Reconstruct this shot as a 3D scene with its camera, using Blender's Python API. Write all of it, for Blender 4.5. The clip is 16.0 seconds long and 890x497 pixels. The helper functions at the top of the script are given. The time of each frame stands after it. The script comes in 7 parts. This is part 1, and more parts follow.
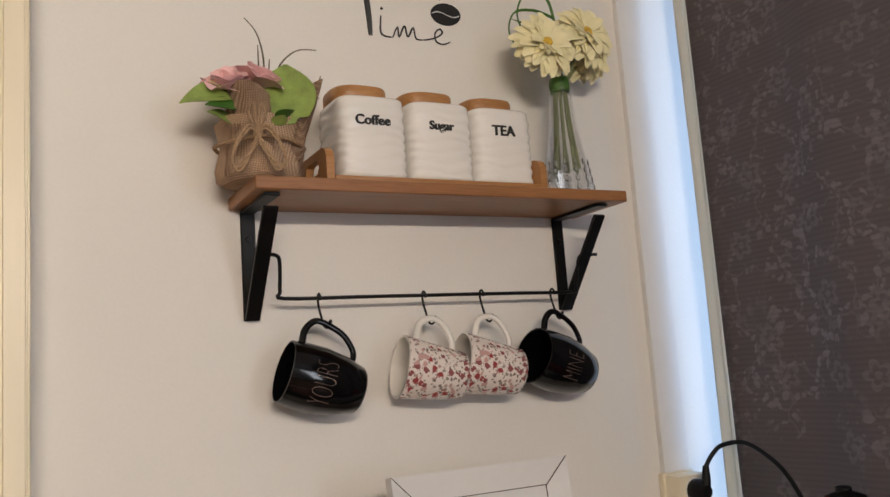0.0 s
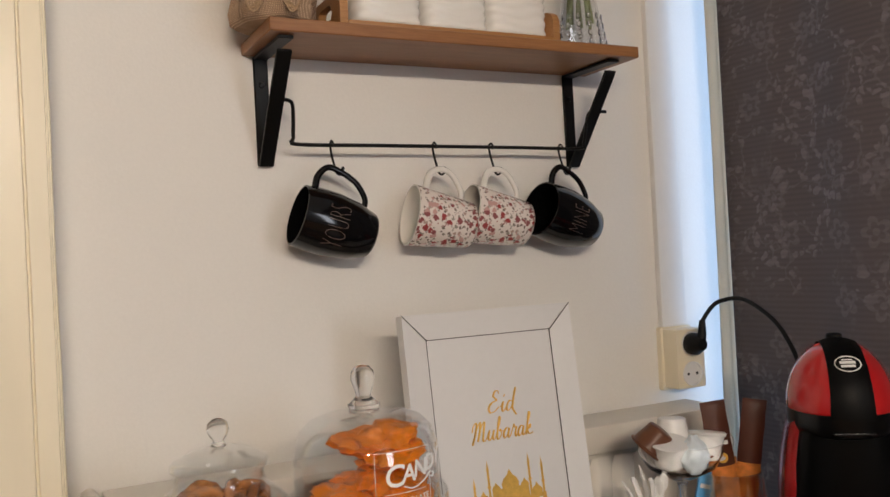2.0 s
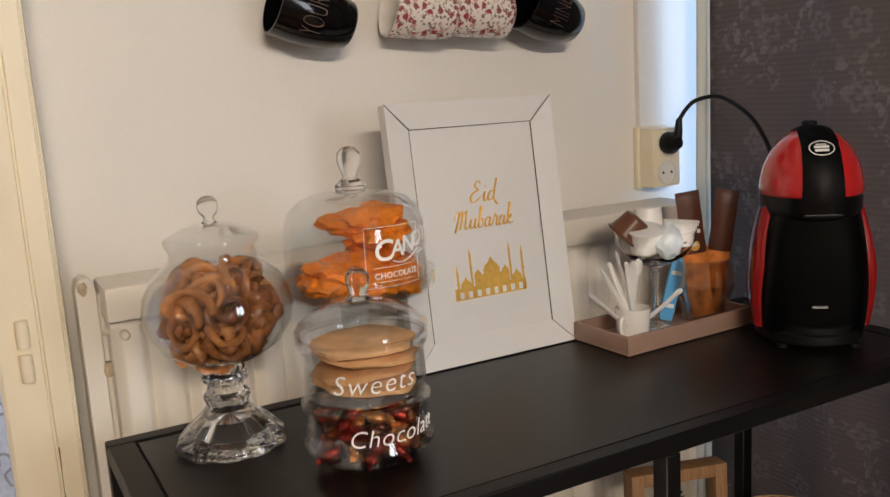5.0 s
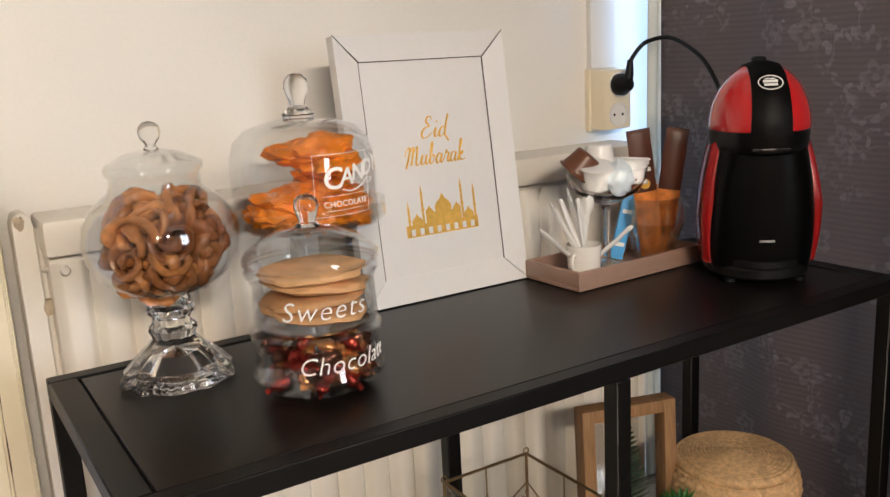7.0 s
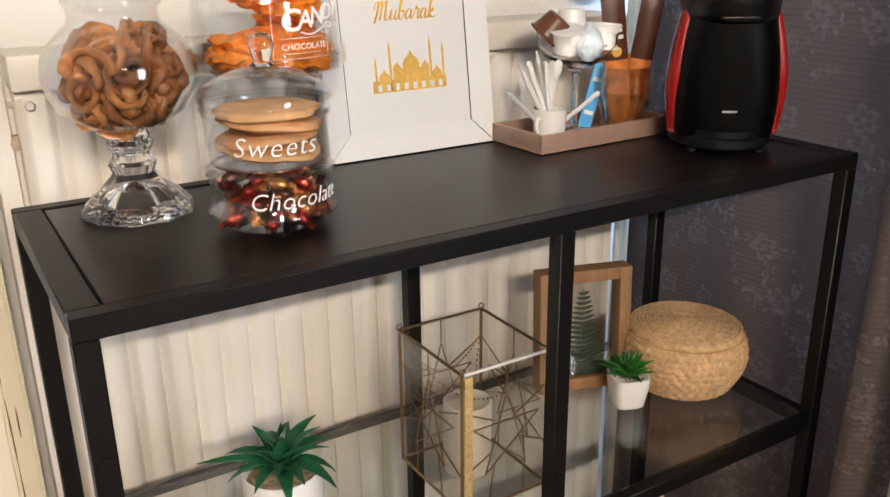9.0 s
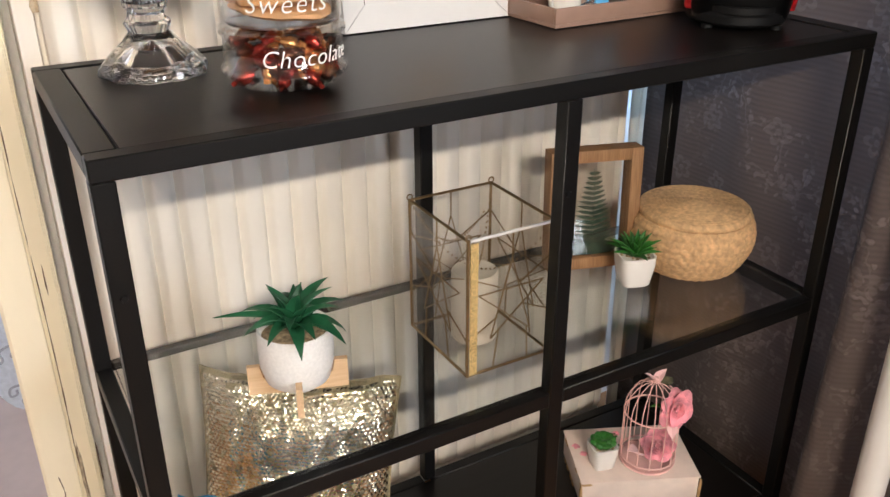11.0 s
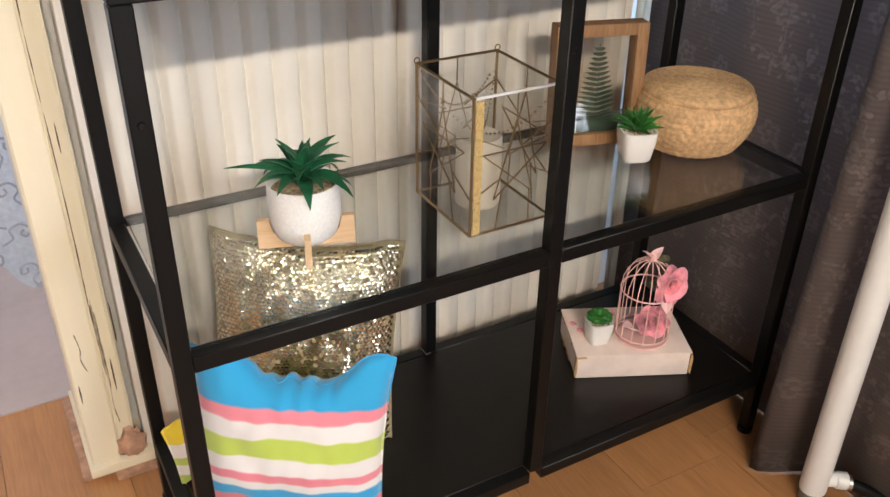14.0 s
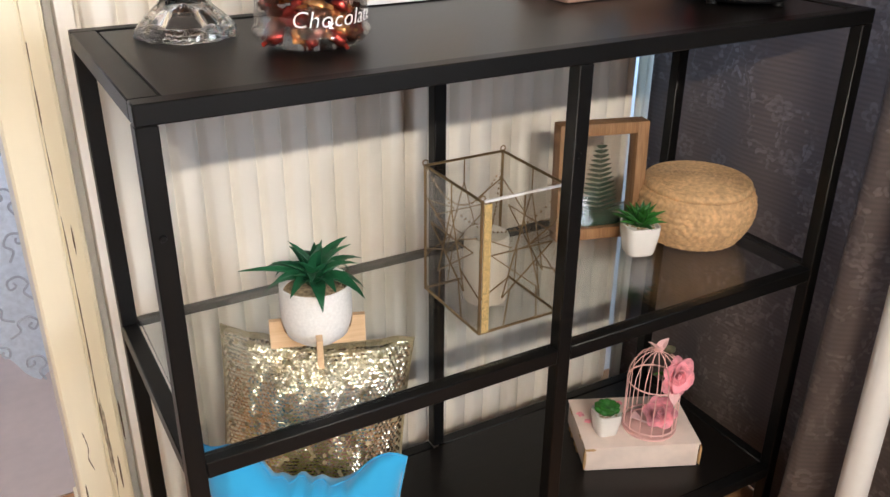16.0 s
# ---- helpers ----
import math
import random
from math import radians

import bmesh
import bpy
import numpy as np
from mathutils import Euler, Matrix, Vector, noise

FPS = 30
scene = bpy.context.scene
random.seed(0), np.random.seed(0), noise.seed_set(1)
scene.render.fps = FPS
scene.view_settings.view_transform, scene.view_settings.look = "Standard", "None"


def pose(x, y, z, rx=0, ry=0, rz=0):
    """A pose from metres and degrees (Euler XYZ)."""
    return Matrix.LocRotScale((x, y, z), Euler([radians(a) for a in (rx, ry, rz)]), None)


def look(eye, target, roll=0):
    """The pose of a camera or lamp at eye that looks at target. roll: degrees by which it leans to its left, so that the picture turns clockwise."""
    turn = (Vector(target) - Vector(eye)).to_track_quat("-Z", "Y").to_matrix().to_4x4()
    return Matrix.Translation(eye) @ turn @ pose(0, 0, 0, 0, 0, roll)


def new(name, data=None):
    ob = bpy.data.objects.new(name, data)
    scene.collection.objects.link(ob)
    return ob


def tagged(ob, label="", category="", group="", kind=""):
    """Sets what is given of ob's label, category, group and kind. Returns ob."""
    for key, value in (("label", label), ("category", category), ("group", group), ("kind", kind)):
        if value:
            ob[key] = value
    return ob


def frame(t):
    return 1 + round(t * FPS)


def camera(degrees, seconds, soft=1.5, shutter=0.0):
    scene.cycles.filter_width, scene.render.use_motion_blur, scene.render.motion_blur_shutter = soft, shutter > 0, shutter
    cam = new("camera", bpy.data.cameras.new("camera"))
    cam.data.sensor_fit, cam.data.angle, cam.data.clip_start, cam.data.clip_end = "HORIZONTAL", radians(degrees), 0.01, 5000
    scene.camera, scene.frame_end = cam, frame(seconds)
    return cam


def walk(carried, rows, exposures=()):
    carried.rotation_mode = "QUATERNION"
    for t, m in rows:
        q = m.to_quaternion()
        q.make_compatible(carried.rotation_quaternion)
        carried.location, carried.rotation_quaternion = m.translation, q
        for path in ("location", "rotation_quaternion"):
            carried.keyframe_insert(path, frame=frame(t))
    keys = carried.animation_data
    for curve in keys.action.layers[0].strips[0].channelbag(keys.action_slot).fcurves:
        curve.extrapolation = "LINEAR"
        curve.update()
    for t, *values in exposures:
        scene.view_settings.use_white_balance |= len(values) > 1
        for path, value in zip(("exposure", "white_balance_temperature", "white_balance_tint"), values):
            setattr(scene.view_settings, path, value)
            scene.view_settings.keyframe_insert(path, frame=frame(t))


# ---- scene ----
cam = camera(54.3, 16.0)
PATH = [
    (0, (-0.052, -0.618, 1.398), (0.873, 1.132, 1.684), -4.1),
    (0.5, (-0.057, -0.617, 1.384), (0.866, 1.141, 1.626), -4.0),
    (1, (-0.062, -0.619, 1.37), (0.861, 1.147, 1.548), -3.6),
    (1.5, (-0.062, -0.626, 1.355), (0.845, 1.153, 1.46), -3.3),
    (2, (-0.073, -0.629, 1.347), (0.842, 1.149, 1.372), -3.0),
    (2.5, (-0.081, -0.625, 1.337), (0.833, 1.153, 1.307), -2.9),
    (3, (-0.086, -0.623, 1.326), (0.83, 1.153, 1.244), -2.9),
    (3.5, (-0.089, -0.624, 1.317), (0.824, 1.149, 1.163), -3.0),
    (4, (-0.092, -0.629, 1.307), (0.81, 1.141, 1.075), -3.0),
    (4.2, (-0.096, -0.627, 1.3), (0.809, 1.136, 1.034), -3.2),
    (6.3, (-0.099, -0.629, 1.266), (0.929, 1.043, 0.882), -2.8),
    (6.5, (-0.096, -0.624, 1.258), (0.943, 1.043, 0.882), -2.9),
    (7, (-0.097, -0.623, 1.246), (0.934, 1.035, 0.813), -3.0),
    (7.5, (-0.082, -0.633, 1.232), (0.941, 1.015, 0.746), -2.9),
    (8, (-0.072, -0.651, 1.219), (0.937, 0.988, 0.676), -2.0),
    (8.5, (-0.072, -0.67, 1.205), (0.919, 0.945, 0.564), -1.2),
    (8.7, (-0.073, -0.674, 1.207), (0.918, 0.934, 0.549), -0.9),
    (10.8, (-0.069, -0.716, 1.179), (0.836, 0.865, 0.353), 0.3),
    (11, (-0.077, -0.722, 1.172), (0.818, 0.841, 0.303), -0.1),
    (11.5, (-0.094, -0.73, 1.161), (0.803, 0.826, 0.282), -0.1),
    (12, (-0.106, -0.746, 1.147), (0.774, 0.795, 0.224), -0.4),
    (12.5, (-0.105, -0.756, 1.133), (0.759, 0.755, 0.148), 0.1),
    (13, (-0.11, -0.768, 1.131), (0.754, 0.745, 0.148), 0.6),
    (13.5, (-0.113, -0.774, 1.12), (0.75, 0.729, 0.122), 0.6),
    (14, (-0.113, -0.775, 1.111), (0.742, 0.717, 0.091), 1.0),
    (14.3, (-0.113, -0.764, 1.11), (0.749, 0.713, 0.074), 1.5),
    (14.5, (-0.111, -0.786, 1.109), (0.737, 0.719, 0.101), 1.2),
    (15, (-0.121, -0.785, 1.122), (0.743, 0.738, 0.156), 1.0),
    (15.5, (-0.131, -0.769, 1.135), (0.762, 0.762, 0.209), 0.8),
    (16, (-0.126, -0.77, 1.147), (0.77, 0.794, 0.279), 0.5),
]
EXPOSURES = [(0.0, -0.44, 6550, 13), (4.0, -0.40, 6700, 12), (7.0, 0.08, 6500, 11), (8.5, 0.34, 6400, 11), (11.0, 0.55, 6200, 11), (14.0, 0.60, 6150, 10), (16.0, 0.56, 6050, 10)]
walk(cam, [(t, look(eye, target, roll)) for t, eye, target, roll in PATH], EXPOSURES)

# ---- light ----
world = bpy.data.worlds.new("world")
scene.world = world
world.use_nodes = True
sky = world.node_tree.nodes.new("ShaderNodeTexSky")
sky.sky_type, sky.sun_disc, sky.sun_elevation, sky.sun_rotation = "NISHITA", False, radians(35), radians(60)
world.node_tree.links.new(sky.outputs[0], world.node_tree.nodes["Background"].inputs[0])
world.node_tree.nodes["Background"].inputs[1].default_value = 0.10
scene.view_settings.exposure = 0.0


def lamp(name, kind, m, power, colour, **more):
    data = bpy.data.lights.new(name, kind)
    data.energy, data.color = power, colour
    if kind == "SPOT":
        data.spot_size, data.spot_blend = radians(more["cone"]), more["blend"]
    if kind == "AREA":
        data.shape, data.size, data.size_y = "RECTANGLE", more["size"], more["size_y"]
    else:
        data.shadow_soft_size = more["size"]
    ob = new(name, data)
    ob.matrix_world = m
    return ob


# daylight in the window behind the curtain, an added lamp in the far room, and the room's own ceiling lamp
lamp("window_daylight", "AREA", look((1.30, 0.12, 1.42), (0.0, 0.12, 1.42)), 13, (0.38, 0.63, 1.0), size=0.66, size_y=1.55)
# added inside the far room for its bluish light; no window is modelled there
lamp("far_room_daylight", "AREA", look((-1.2, 3.0, 1.5), (-0.6, 0.6, 0.6)), 64, (0.84, 0.88, 1.0), size=1.2, size_y=1.3)
lamp("side_window_daylight", "AREA", look((1.36, -2.9, 1.5), (0.0, 0.0, 1.0)), 46, (0.86, 0.92, 1.0), size=1.0, size_y=1.2)
LAMP = (-0.42, -2.25, 1.97)

# ---- materials ----


def material(name, colour, rough=0.5, metal=0.0, grain=0.0, scale=60.0, bump=0.0, blotch=0.0, blotch_scale=4.0,
             stretch=(1, 1, 1), coat=0.0, sheen=0.0, transmission=0.0, specular=0.5, detail=4.0, emission=0.0):
    """A principled material: fine grain and broad blotches in the colour, fine relief in the surface."""
    mat = bpy.data.materials.new(name)
    mat.use_nodes = True
    tree = mat.node_tree
    n, link = tree.nodes, tree.links.new
    b = n["Principled BSDF"]
    b.inputs["Roughness"].default_value = rough
    b.inputs["Metallic"].default_value = metal
    b.inputs["Coat Weight"].default_value = coat
    b.inputs["Sheen Weight"].default_value = sheen
    b.inputs["Transmission Weight"].default_value = transmission
    b.inputs["Specular IOR Level"].default_value = specular
    b.inputs["Base Color"].default_value = (*colour, 1)
    if emission:
        b.inputs["Emission Color"].default_value = (*colour, 1)
        b.inputs["Emission Strength"].default_value = emission
    if grain or bump or blotch:
        co = n.new("ShaderNodeTexCoord")
        mp = n.new("ShaderNodeMapping")
        mp.inputs["Scale"].default_value = stretch
        link(co.outputs["Object"], mp.inputs["Vector"])
        fine = n.new("ShaderNodeTexNoise")
        fine.inputs["Scale"].default_value, fine.inputs["Detail"].default_value = scale, detail
        broad = n.new("ShaderNodeTexNoise")
        broad.inputs["Scale"].default_value, broad.inputs["Detail"].default_value = blotch_scale, 3
        link(mp.outputs[0], fine.inputs["Vector"])
        link(mp.outputs[0], broad.inputs["Vector"])
        sums = []
        for src, amount in ((fine, grain), (broad, blotch)):
            m1 = n.new("ShaderNodeMapRange")
            m1.inputs["From Min"].default_value, m1.inputs["From Max"].default_value = 0.3, 0.7
            m1.inputs["To Min"].default_value, m1.inputs["To Max"].default_value = 1 - amount, 1 + amount
            link(src.outputs["Fac"], m1.inputs["Value"])
            sums.append(m1)
        mul = n.new("ShaderNodeMath")
        mul.operation = "MULTIPLY"
        link(sums[0].outputs[0], mul.inputs[0]), link(sums[1].outputs[0], mul.inputs[1])
        vec = n.new("ShaderNodeVectorMath")
        vec.operation = "SCALE"
        vec.inputs[0].default_value = colour
        link(mul.outputs[0], vec.inputs["Scale"])
        link(vec.outputs[0], b.inputs["Base Color"])
        rr = n.new("ShaderNodeMapRange")
        rr.inputs["To Min"].default_value, rr.inputs["To Max"].default_value = rough * 0.8, min(1, rough * 1.2)
        link(broad.outputs["Fac"], rr.inputs["Value"]), link(rr.outputs[0], b.inputs["Roughness"])
        if bump:
            bp = n.new("ShaderNodeBump")
            bp.inputs["Strength"].default_value, bp.inputs["Distance"].default_value = bump, 0.002
            link(fine.outputs["Fac"], bp.inputs["Height"]), link(bp.outputs[0], b.inputs["Normal"])
    return mat


def wood(name, light, dark, axis=0, rings=22.0, rough=0.45, specular=0.5):
    """Wood with long grain along one axis."""
    mat = bpy.data.materials.new(name)
    mat.use_nodes = True
    n, link = mat.node_tree.nodes, mat.node_tree.links.new
    b = n["Principled BSDF"]
    co, mp = n.new("ShaderNodeTexCoord"), n.new("ShaderNodeMapping")
    s = [14.0, 14.0, 14.0]
    s[axis] = 1.0
    mp.inputs["Scale"].default_value = s
    info = n.new("ShaderNodeObjectInfo")
    off = n.new("ShaderNodeVectorMath")
    off.operation = "SCALE"
    off.inputs[0].default_value = (7.0, 3.0, 5.0)
    link(info.outputs["Random"], off.inputs["Scale"]), link(off.outputs[0], mp.inputs["Location"])
    link(co.outputs["Object"], mp.inputs["Vector"])
    t1, t2 = n.new("ShaderNodeTexNoise"), n.new("ShaderNodeTexNoise")
    t1.inputs["Scale"].default_value, t1.inputs["Detail"].default_value, t1.inputs["Distortion"].default_value = rings / 10, 6, 1.2
    t2.inputs["Scale"].default_value, t2.inputs["Detail"].default_value = rings, 8
    link(mp.outputs[0], t1.inputs["Vector"]), link(mp.outputs[0], t2.inputs["Vector"])
    add = n.new("ShaderNodeMath")
    add.operation = "ADD"
    link(t1.outputs["Fac"], add.inputs[0]), link(t2.outputs["Fac"], add.inputs[1])
    ramp = n.new("ShaderNodeValToRGB")
    ramp.color_ramp.elements[0].position, ramp.color_ramp.elements[1].position = 0.36, 0.64
    ramp.color_ramp.elements[0].color, ramp.color_ramp.elements[1].color = (*dark, 1), (*light, 1)
    half = n.new("ShaderNodeMath")
    half.operation = "MULTIPLY"
    half.inputs[1].default_value = 0.5
    link(add.outputs[0], half.inputs[0]), link(half.outputs[0], ramp.inputs[0]), link(ramp.outputs[0], b.inputs["Base Color"])
    b.inputs["Roughness"].default_value, b.inputs["Specular IOR Level"].default_value = rough, specular
    bp = n.new("ShaderNodeBump")
    bp.inputs["Strength"].default_value, bp.inputs["Distance"].default_value = 0.15, 0.001
    link(t2.outputs["Fac"], bp.inputs["Height"]), link(bp.outputs[0], b.inputs["Normal"])
    return mat


def glass(name, tint=(0.97, 0.98, 0.98), gloss=1.0, ior=1.5, falloff=5.0):
    """Thin clear glass: clear straight through, mirror-like towards grazing angles."""
    mat = bpy.data.materials.new(name)
    mat.use_nodes = True
    n, link = mat.node_tree.nodes, mat.node_tree.links.new
    n.remove(n["Principled BSDF"])
    clear, shiny, mix, edge = n.new("ShaderNodeBsdfTransparent"), n.new("ShaderNodeBsdfGlossy"), n.new("ShaderNodeMixShader"), n.new("ShaderNodeLayerWeight")
    clear.inputs[0].default_value = (*tint, 1)
    shiny.inputs["Roughness"].default_value = 0.02
    shiny.inputs["Color"].default_value = (gloss, gloss, gloss, 1)
    edge.inputs["Blend"].default_value = 0.5
    power, rng = n.new("ShaderNodeMath"), n.new("ShaderNodeMapRange")
    power.operation, power.inputs[1].default_value = "POWER", falloff
    rng.inputs["To Min"].default_value, rng.inputs["To Max"].default_value = ((ior - 1) / (ior + 1)) ** 2, 1.0
    link(edge.outputs["Facing"], power.inputs[0]), link(power.outputs[0], rng.inputs["Value"])
    link(rng.outputs[0], mix.inputs[0]), link(clear.outputs[0], mix.inputs[1]), link(shiny.outputs[0], mix.inputs[2])
    link(mix.outputs[0], n["Material Output"].inputs["Surface"])
    return mat


def stripes(name, stops, low, high, axis=2, rough=0.85):
    """Woven cloth with bands of colour across it."""
    mat = bpy.data.materials.new(name)
    mat.use_nodes = True
    n, link = mat.node_tree.nodes, mat.node_tree.links.new
    b = n["Principled BSDF"]
    co, sep, rng, ramp = n.new("ShaderNodeTexCoord"), n.new("ShaderNodeSeparateXYZ"), n.new("ShaderNodeMapRange"), n.new("ShaderNodeValToRGB")
    wob, add = n.new("ShaderNodeTexNoise"), n.new("ShaderNodeMath")
    wob.inputs["Scale"].default_value = 9.0
    add.operation = "MULTIPLY_ADD"
    add.inputs[1].default_value = 0.02
    link(co.outputs["Object"], sep.inputs[0]), link(co.outputs["Object"], wob.inputs["Vector"])
    link(wob.outputs["Fac"], add.inputs[0]), link(sep.outputs[axis], add.inputs[2]), link(add.outputs[0], rng.inputs["Value"])
    rng.inputs["From Min"].default_value, rng.inputs["From Max"].default_value = low + 0.01, high + 0.01
    link(rng.outputs[0], ramp.inputs[0])
    ramp.color_ramp.interpolation = "LINEAR"
    els = ramp.color_ramp.elements
    els[0].position, els[0].color = 0.0, (*stops[0][1], 1)
    els[1].position, els[1].color = 1.0, (*stops[-1][1], 1)
    for (p, c), (q, d) in zip(stops, stops[1:]):
        for pos, col in ((q - 0.006, c), (q + 0.006, d)):
            e = els.new(pos)
            e.color = (*col, 1)
    link(ramp.outputs[0], b.inputs["Base Color"])
    b.inputs["Roughness"].default_value, b.inputs["Sheen Weight"].default_value = rough, 0.4
    w = n.new("ShaderNodeTexNoise")
    w.inputs["Scale"].default_value = 900
    bp = n.new("ShaderNodeBump")
    bp.inputs["Strength"].default_value, bp.inputs["Distance"].default_value = 0.3, 0.001
    link(co.outputs["Object"], w.inputs["Vector"]), link(w.outputs["Fac"], bp.inputs["Height"]), link(bp.outputs[0], b.inputs["Normal"])
    return mat


def curtain_cloth():
    """Grey-mauve damask: fine horizontal ribs, and shiny sprays of leaves and flowers that are woven flat."""
    mat = bpy.data.materials.new("damask_curtain")
    mat.use_nodes = True
    n, link = mat.node_tree.nodes, mat.node_tree.links.new
    b = n["Principled BSDF"]
    co = n.new("ShaderNodeTexCoord")
    ribs = n.new("ShaderNodeTexWave")
    ribs.wave_type, ribs.bands_direction = "BANDS", "Z"
    ribs.inputs["Scale"].default_value, ribs.inputs["Distortion"].default_value = 92.0, 0.6
    warp = n.new("ShaderNodeTexNoise")
    warp.inputs["Scale"].default_value, warp.inputs["Detail"].default_value = 26.0, 3
    sc = n.new("ShaderNodeVectorMath")
    sc.operation = "MULTIPLY_ADD"
    sc.inputs[1].default_value = (0.05, 0.05, 0.05)
    link(co.outputs["Object"], warp.inputs["Vector"]), link(warp.outputs["Color"], sc.inputs[0]), link(co.outputs["Object"], sc.inputs[2])
    vor = n.new("ShaderNodeTexVoronoi")
    vor.feature = "DISTANCE_TO_EDGE"
    vor.inputs["Scale"].default_value = 13.0
    link(sc.outputs[0], vor.inputs["Vector"])
    leaf = n.new("ShaderNodeTexVoronoi")
    leaf.inputs["Scale"].default_value = 62.0
    link(sc.outputs[0], leaf.inputs["Vector"])
    spray = n.new("ShaderNodeTexNoise")
    spray.inputs["Scale"].default_value, spray.inputs["Detail"].default_value = 6.0, 2
    link(co.outputs["Object"], spray.inputs["Vector"])
    # small leaves in sprays along faint vines
    a1, a2, a3, a4 = (n.new("ShaderNodeMapRange") for _ in range(4))
    a1.inputs["From Min"].default_value, a1.inputs["From Max"].default_value = 0.026, 0.014
    a1.inputs["To Max"].default_value = 0.45
    a2.inputs["From Min"].default_value, a2.inputs["From Max"].default_value = 0.40, 0.30
    a3.inputs["From Min"].default_value, a3.inputs["From Max"].default_value = 0.44, 0.54
    a4.inputs["From Min"].default_value, a4.inputs["From Max"].default_value = 0.24, 0.14
    link(vor.outputs["Distance"], a1.inputs["Value"]), link(leaf.outputs["Distance"], a2.inputs["Value"])
    link(spray.outputs["Fac"], a3.inputs["Value"]), link(vor.outputs["Distance"], a4.inputs["Value"])

    def calc(op, one, two=None):
        node = n.new("ShaderNodeMath")
        node.operation = op
        for socket, v in zip(node.inputs, (one, two)):
            if isinstance(v, (int, float)):
                socket.default_value = v
            elif v is not None:
                link(v, socket)
        return node.outputs[0]

    # five-petalled rosettes with a ring round the eye, one to a cell
    sep, flat, rose_cell, away, parts = n.new("ShaderNodeSeparateXYZ"), n.new("ShaderNodeCombineXYZ"), n.new("ShaderNodeTexVoronoi"), n.new("ShaderNodeVectorMath"), n.new("ShaderNodeSeparateXYZ")
    link(co.outputs["Object"], sep.inputs[0]), link(sep.outputs[1], flat.inputs[0]), link(sep.outputs[2], flat.inputs[1])
    rose_cell.voronoi_dimensions = "2D"
    rose_cell.inputs["Scale"].default_value, rose_cell.inputs["Randomness"].default_value = 8.5, 0.7
    away.operation = "SUBTRACT"
    link(flat.outputs[0], rose_cell.inputs["Vector"]), link(flat.outputs[0], away.inputs[0]), link(rose_cell.outputs["Position"], away.inputs[1])
    link(away.outputs[0], parts.inputs[0])
    angle = calc("ARCTAN2", parts.outputs[1], parts.outputs[0])
    reach = calc("SQRT", calc("ADD", calc("MULTIPLY", parts.outputs[0], parts.outputs[0]), calc("MULTIPLY", parts.outputs[1], parts.outputs[1])))
    lobe = calc("ADD", calc("MULTIPLY", calc("ABSOLUTE", calc("COSINE", calc("MULTIPLY", angle, 2.5))), 0.011), 0.013)
    petal = calc("MULTIPLY", calc("LESS_THAN", reach, lobe), calc("GREATER_THAN", reach, calc("MULTIPLY", lobe, 0.62)))
    eye = calc("LESS_THAN", reach, 0.0055)
    rosette = calc("MULTIPLY", calc("MAXIMUM", petal, eye), 0.55)
    sprays = calc("MULTIPLY", calc("MAXIMUM", calc("MULTIPLY", a2.outputs[0], a4.outputs[0]), a1.outputs[0]), a3.outputs[0])
    m3 = n.new("ShaderNodeMath")
    m3.operation = "MAXIMUM"
    link(rosette, m3.inputs[0]), link(sprays, m3.inputs[1])
    col = n.new("ShaderNodeMix")
    col.data_type = "RGBA"
    col.inputs[6].default_value, col.inputs[7].default_value = (0.154, 0.117, 0.101, 1), (0.224, 0.176, 0.154, 1)
    link(m3.outputs[0], col.inputs[0])
    band = n.new("ShaderNodeMapRange")
    band.inputs["To Min"].default_value, band.inputs["To Max"].default_value = 0.93, 1.06
    link(ribs.outputs["Fac"], band.inputs["Value"])
    shade = n.new("ShaderNodeVectorMath")
    shade.operation = "SCALE"
    link(col.outputs[2], shade.inputs[0]), link(band.outputs[0], shade.inputs["Scale"]), link(shade.outputs[0], b.inputs["Base Color"])
    rough = n.new("ShaderNodeMapRange")
    rough.inputs["To Min"].default_value, rough.inputs["To Max"].default_value = 0.75, 0.42
    link(m3.outputs[0], rough.inputs["Value"]), link(rough.outputs[0], b.inputs["Roughness"])
    b.inputs["Sheen Weight"].default_value = 0.08
    inv = n.new("ShaderNodeMath")
    inv.operation = "MULTIPLY_ADD"
    inv.inputs[1].default_value = 1.1
    link(m3.outputs[0], inv.inputs[0]), link(calc("MULTIPLY", ribs.outputs["Fac"], 0.45), inv.inputs[2])
    bp = n.new("ShaderNodeBump")
    bp.inputs["Strength"].default_value, bp.inputs["Distance"].default_value = 0.45, 0.0015
    link(inv.outputs[0], bp.inputs["Height"]), link(bp.outputs[0], b.inputs["Normal"])
    return mat


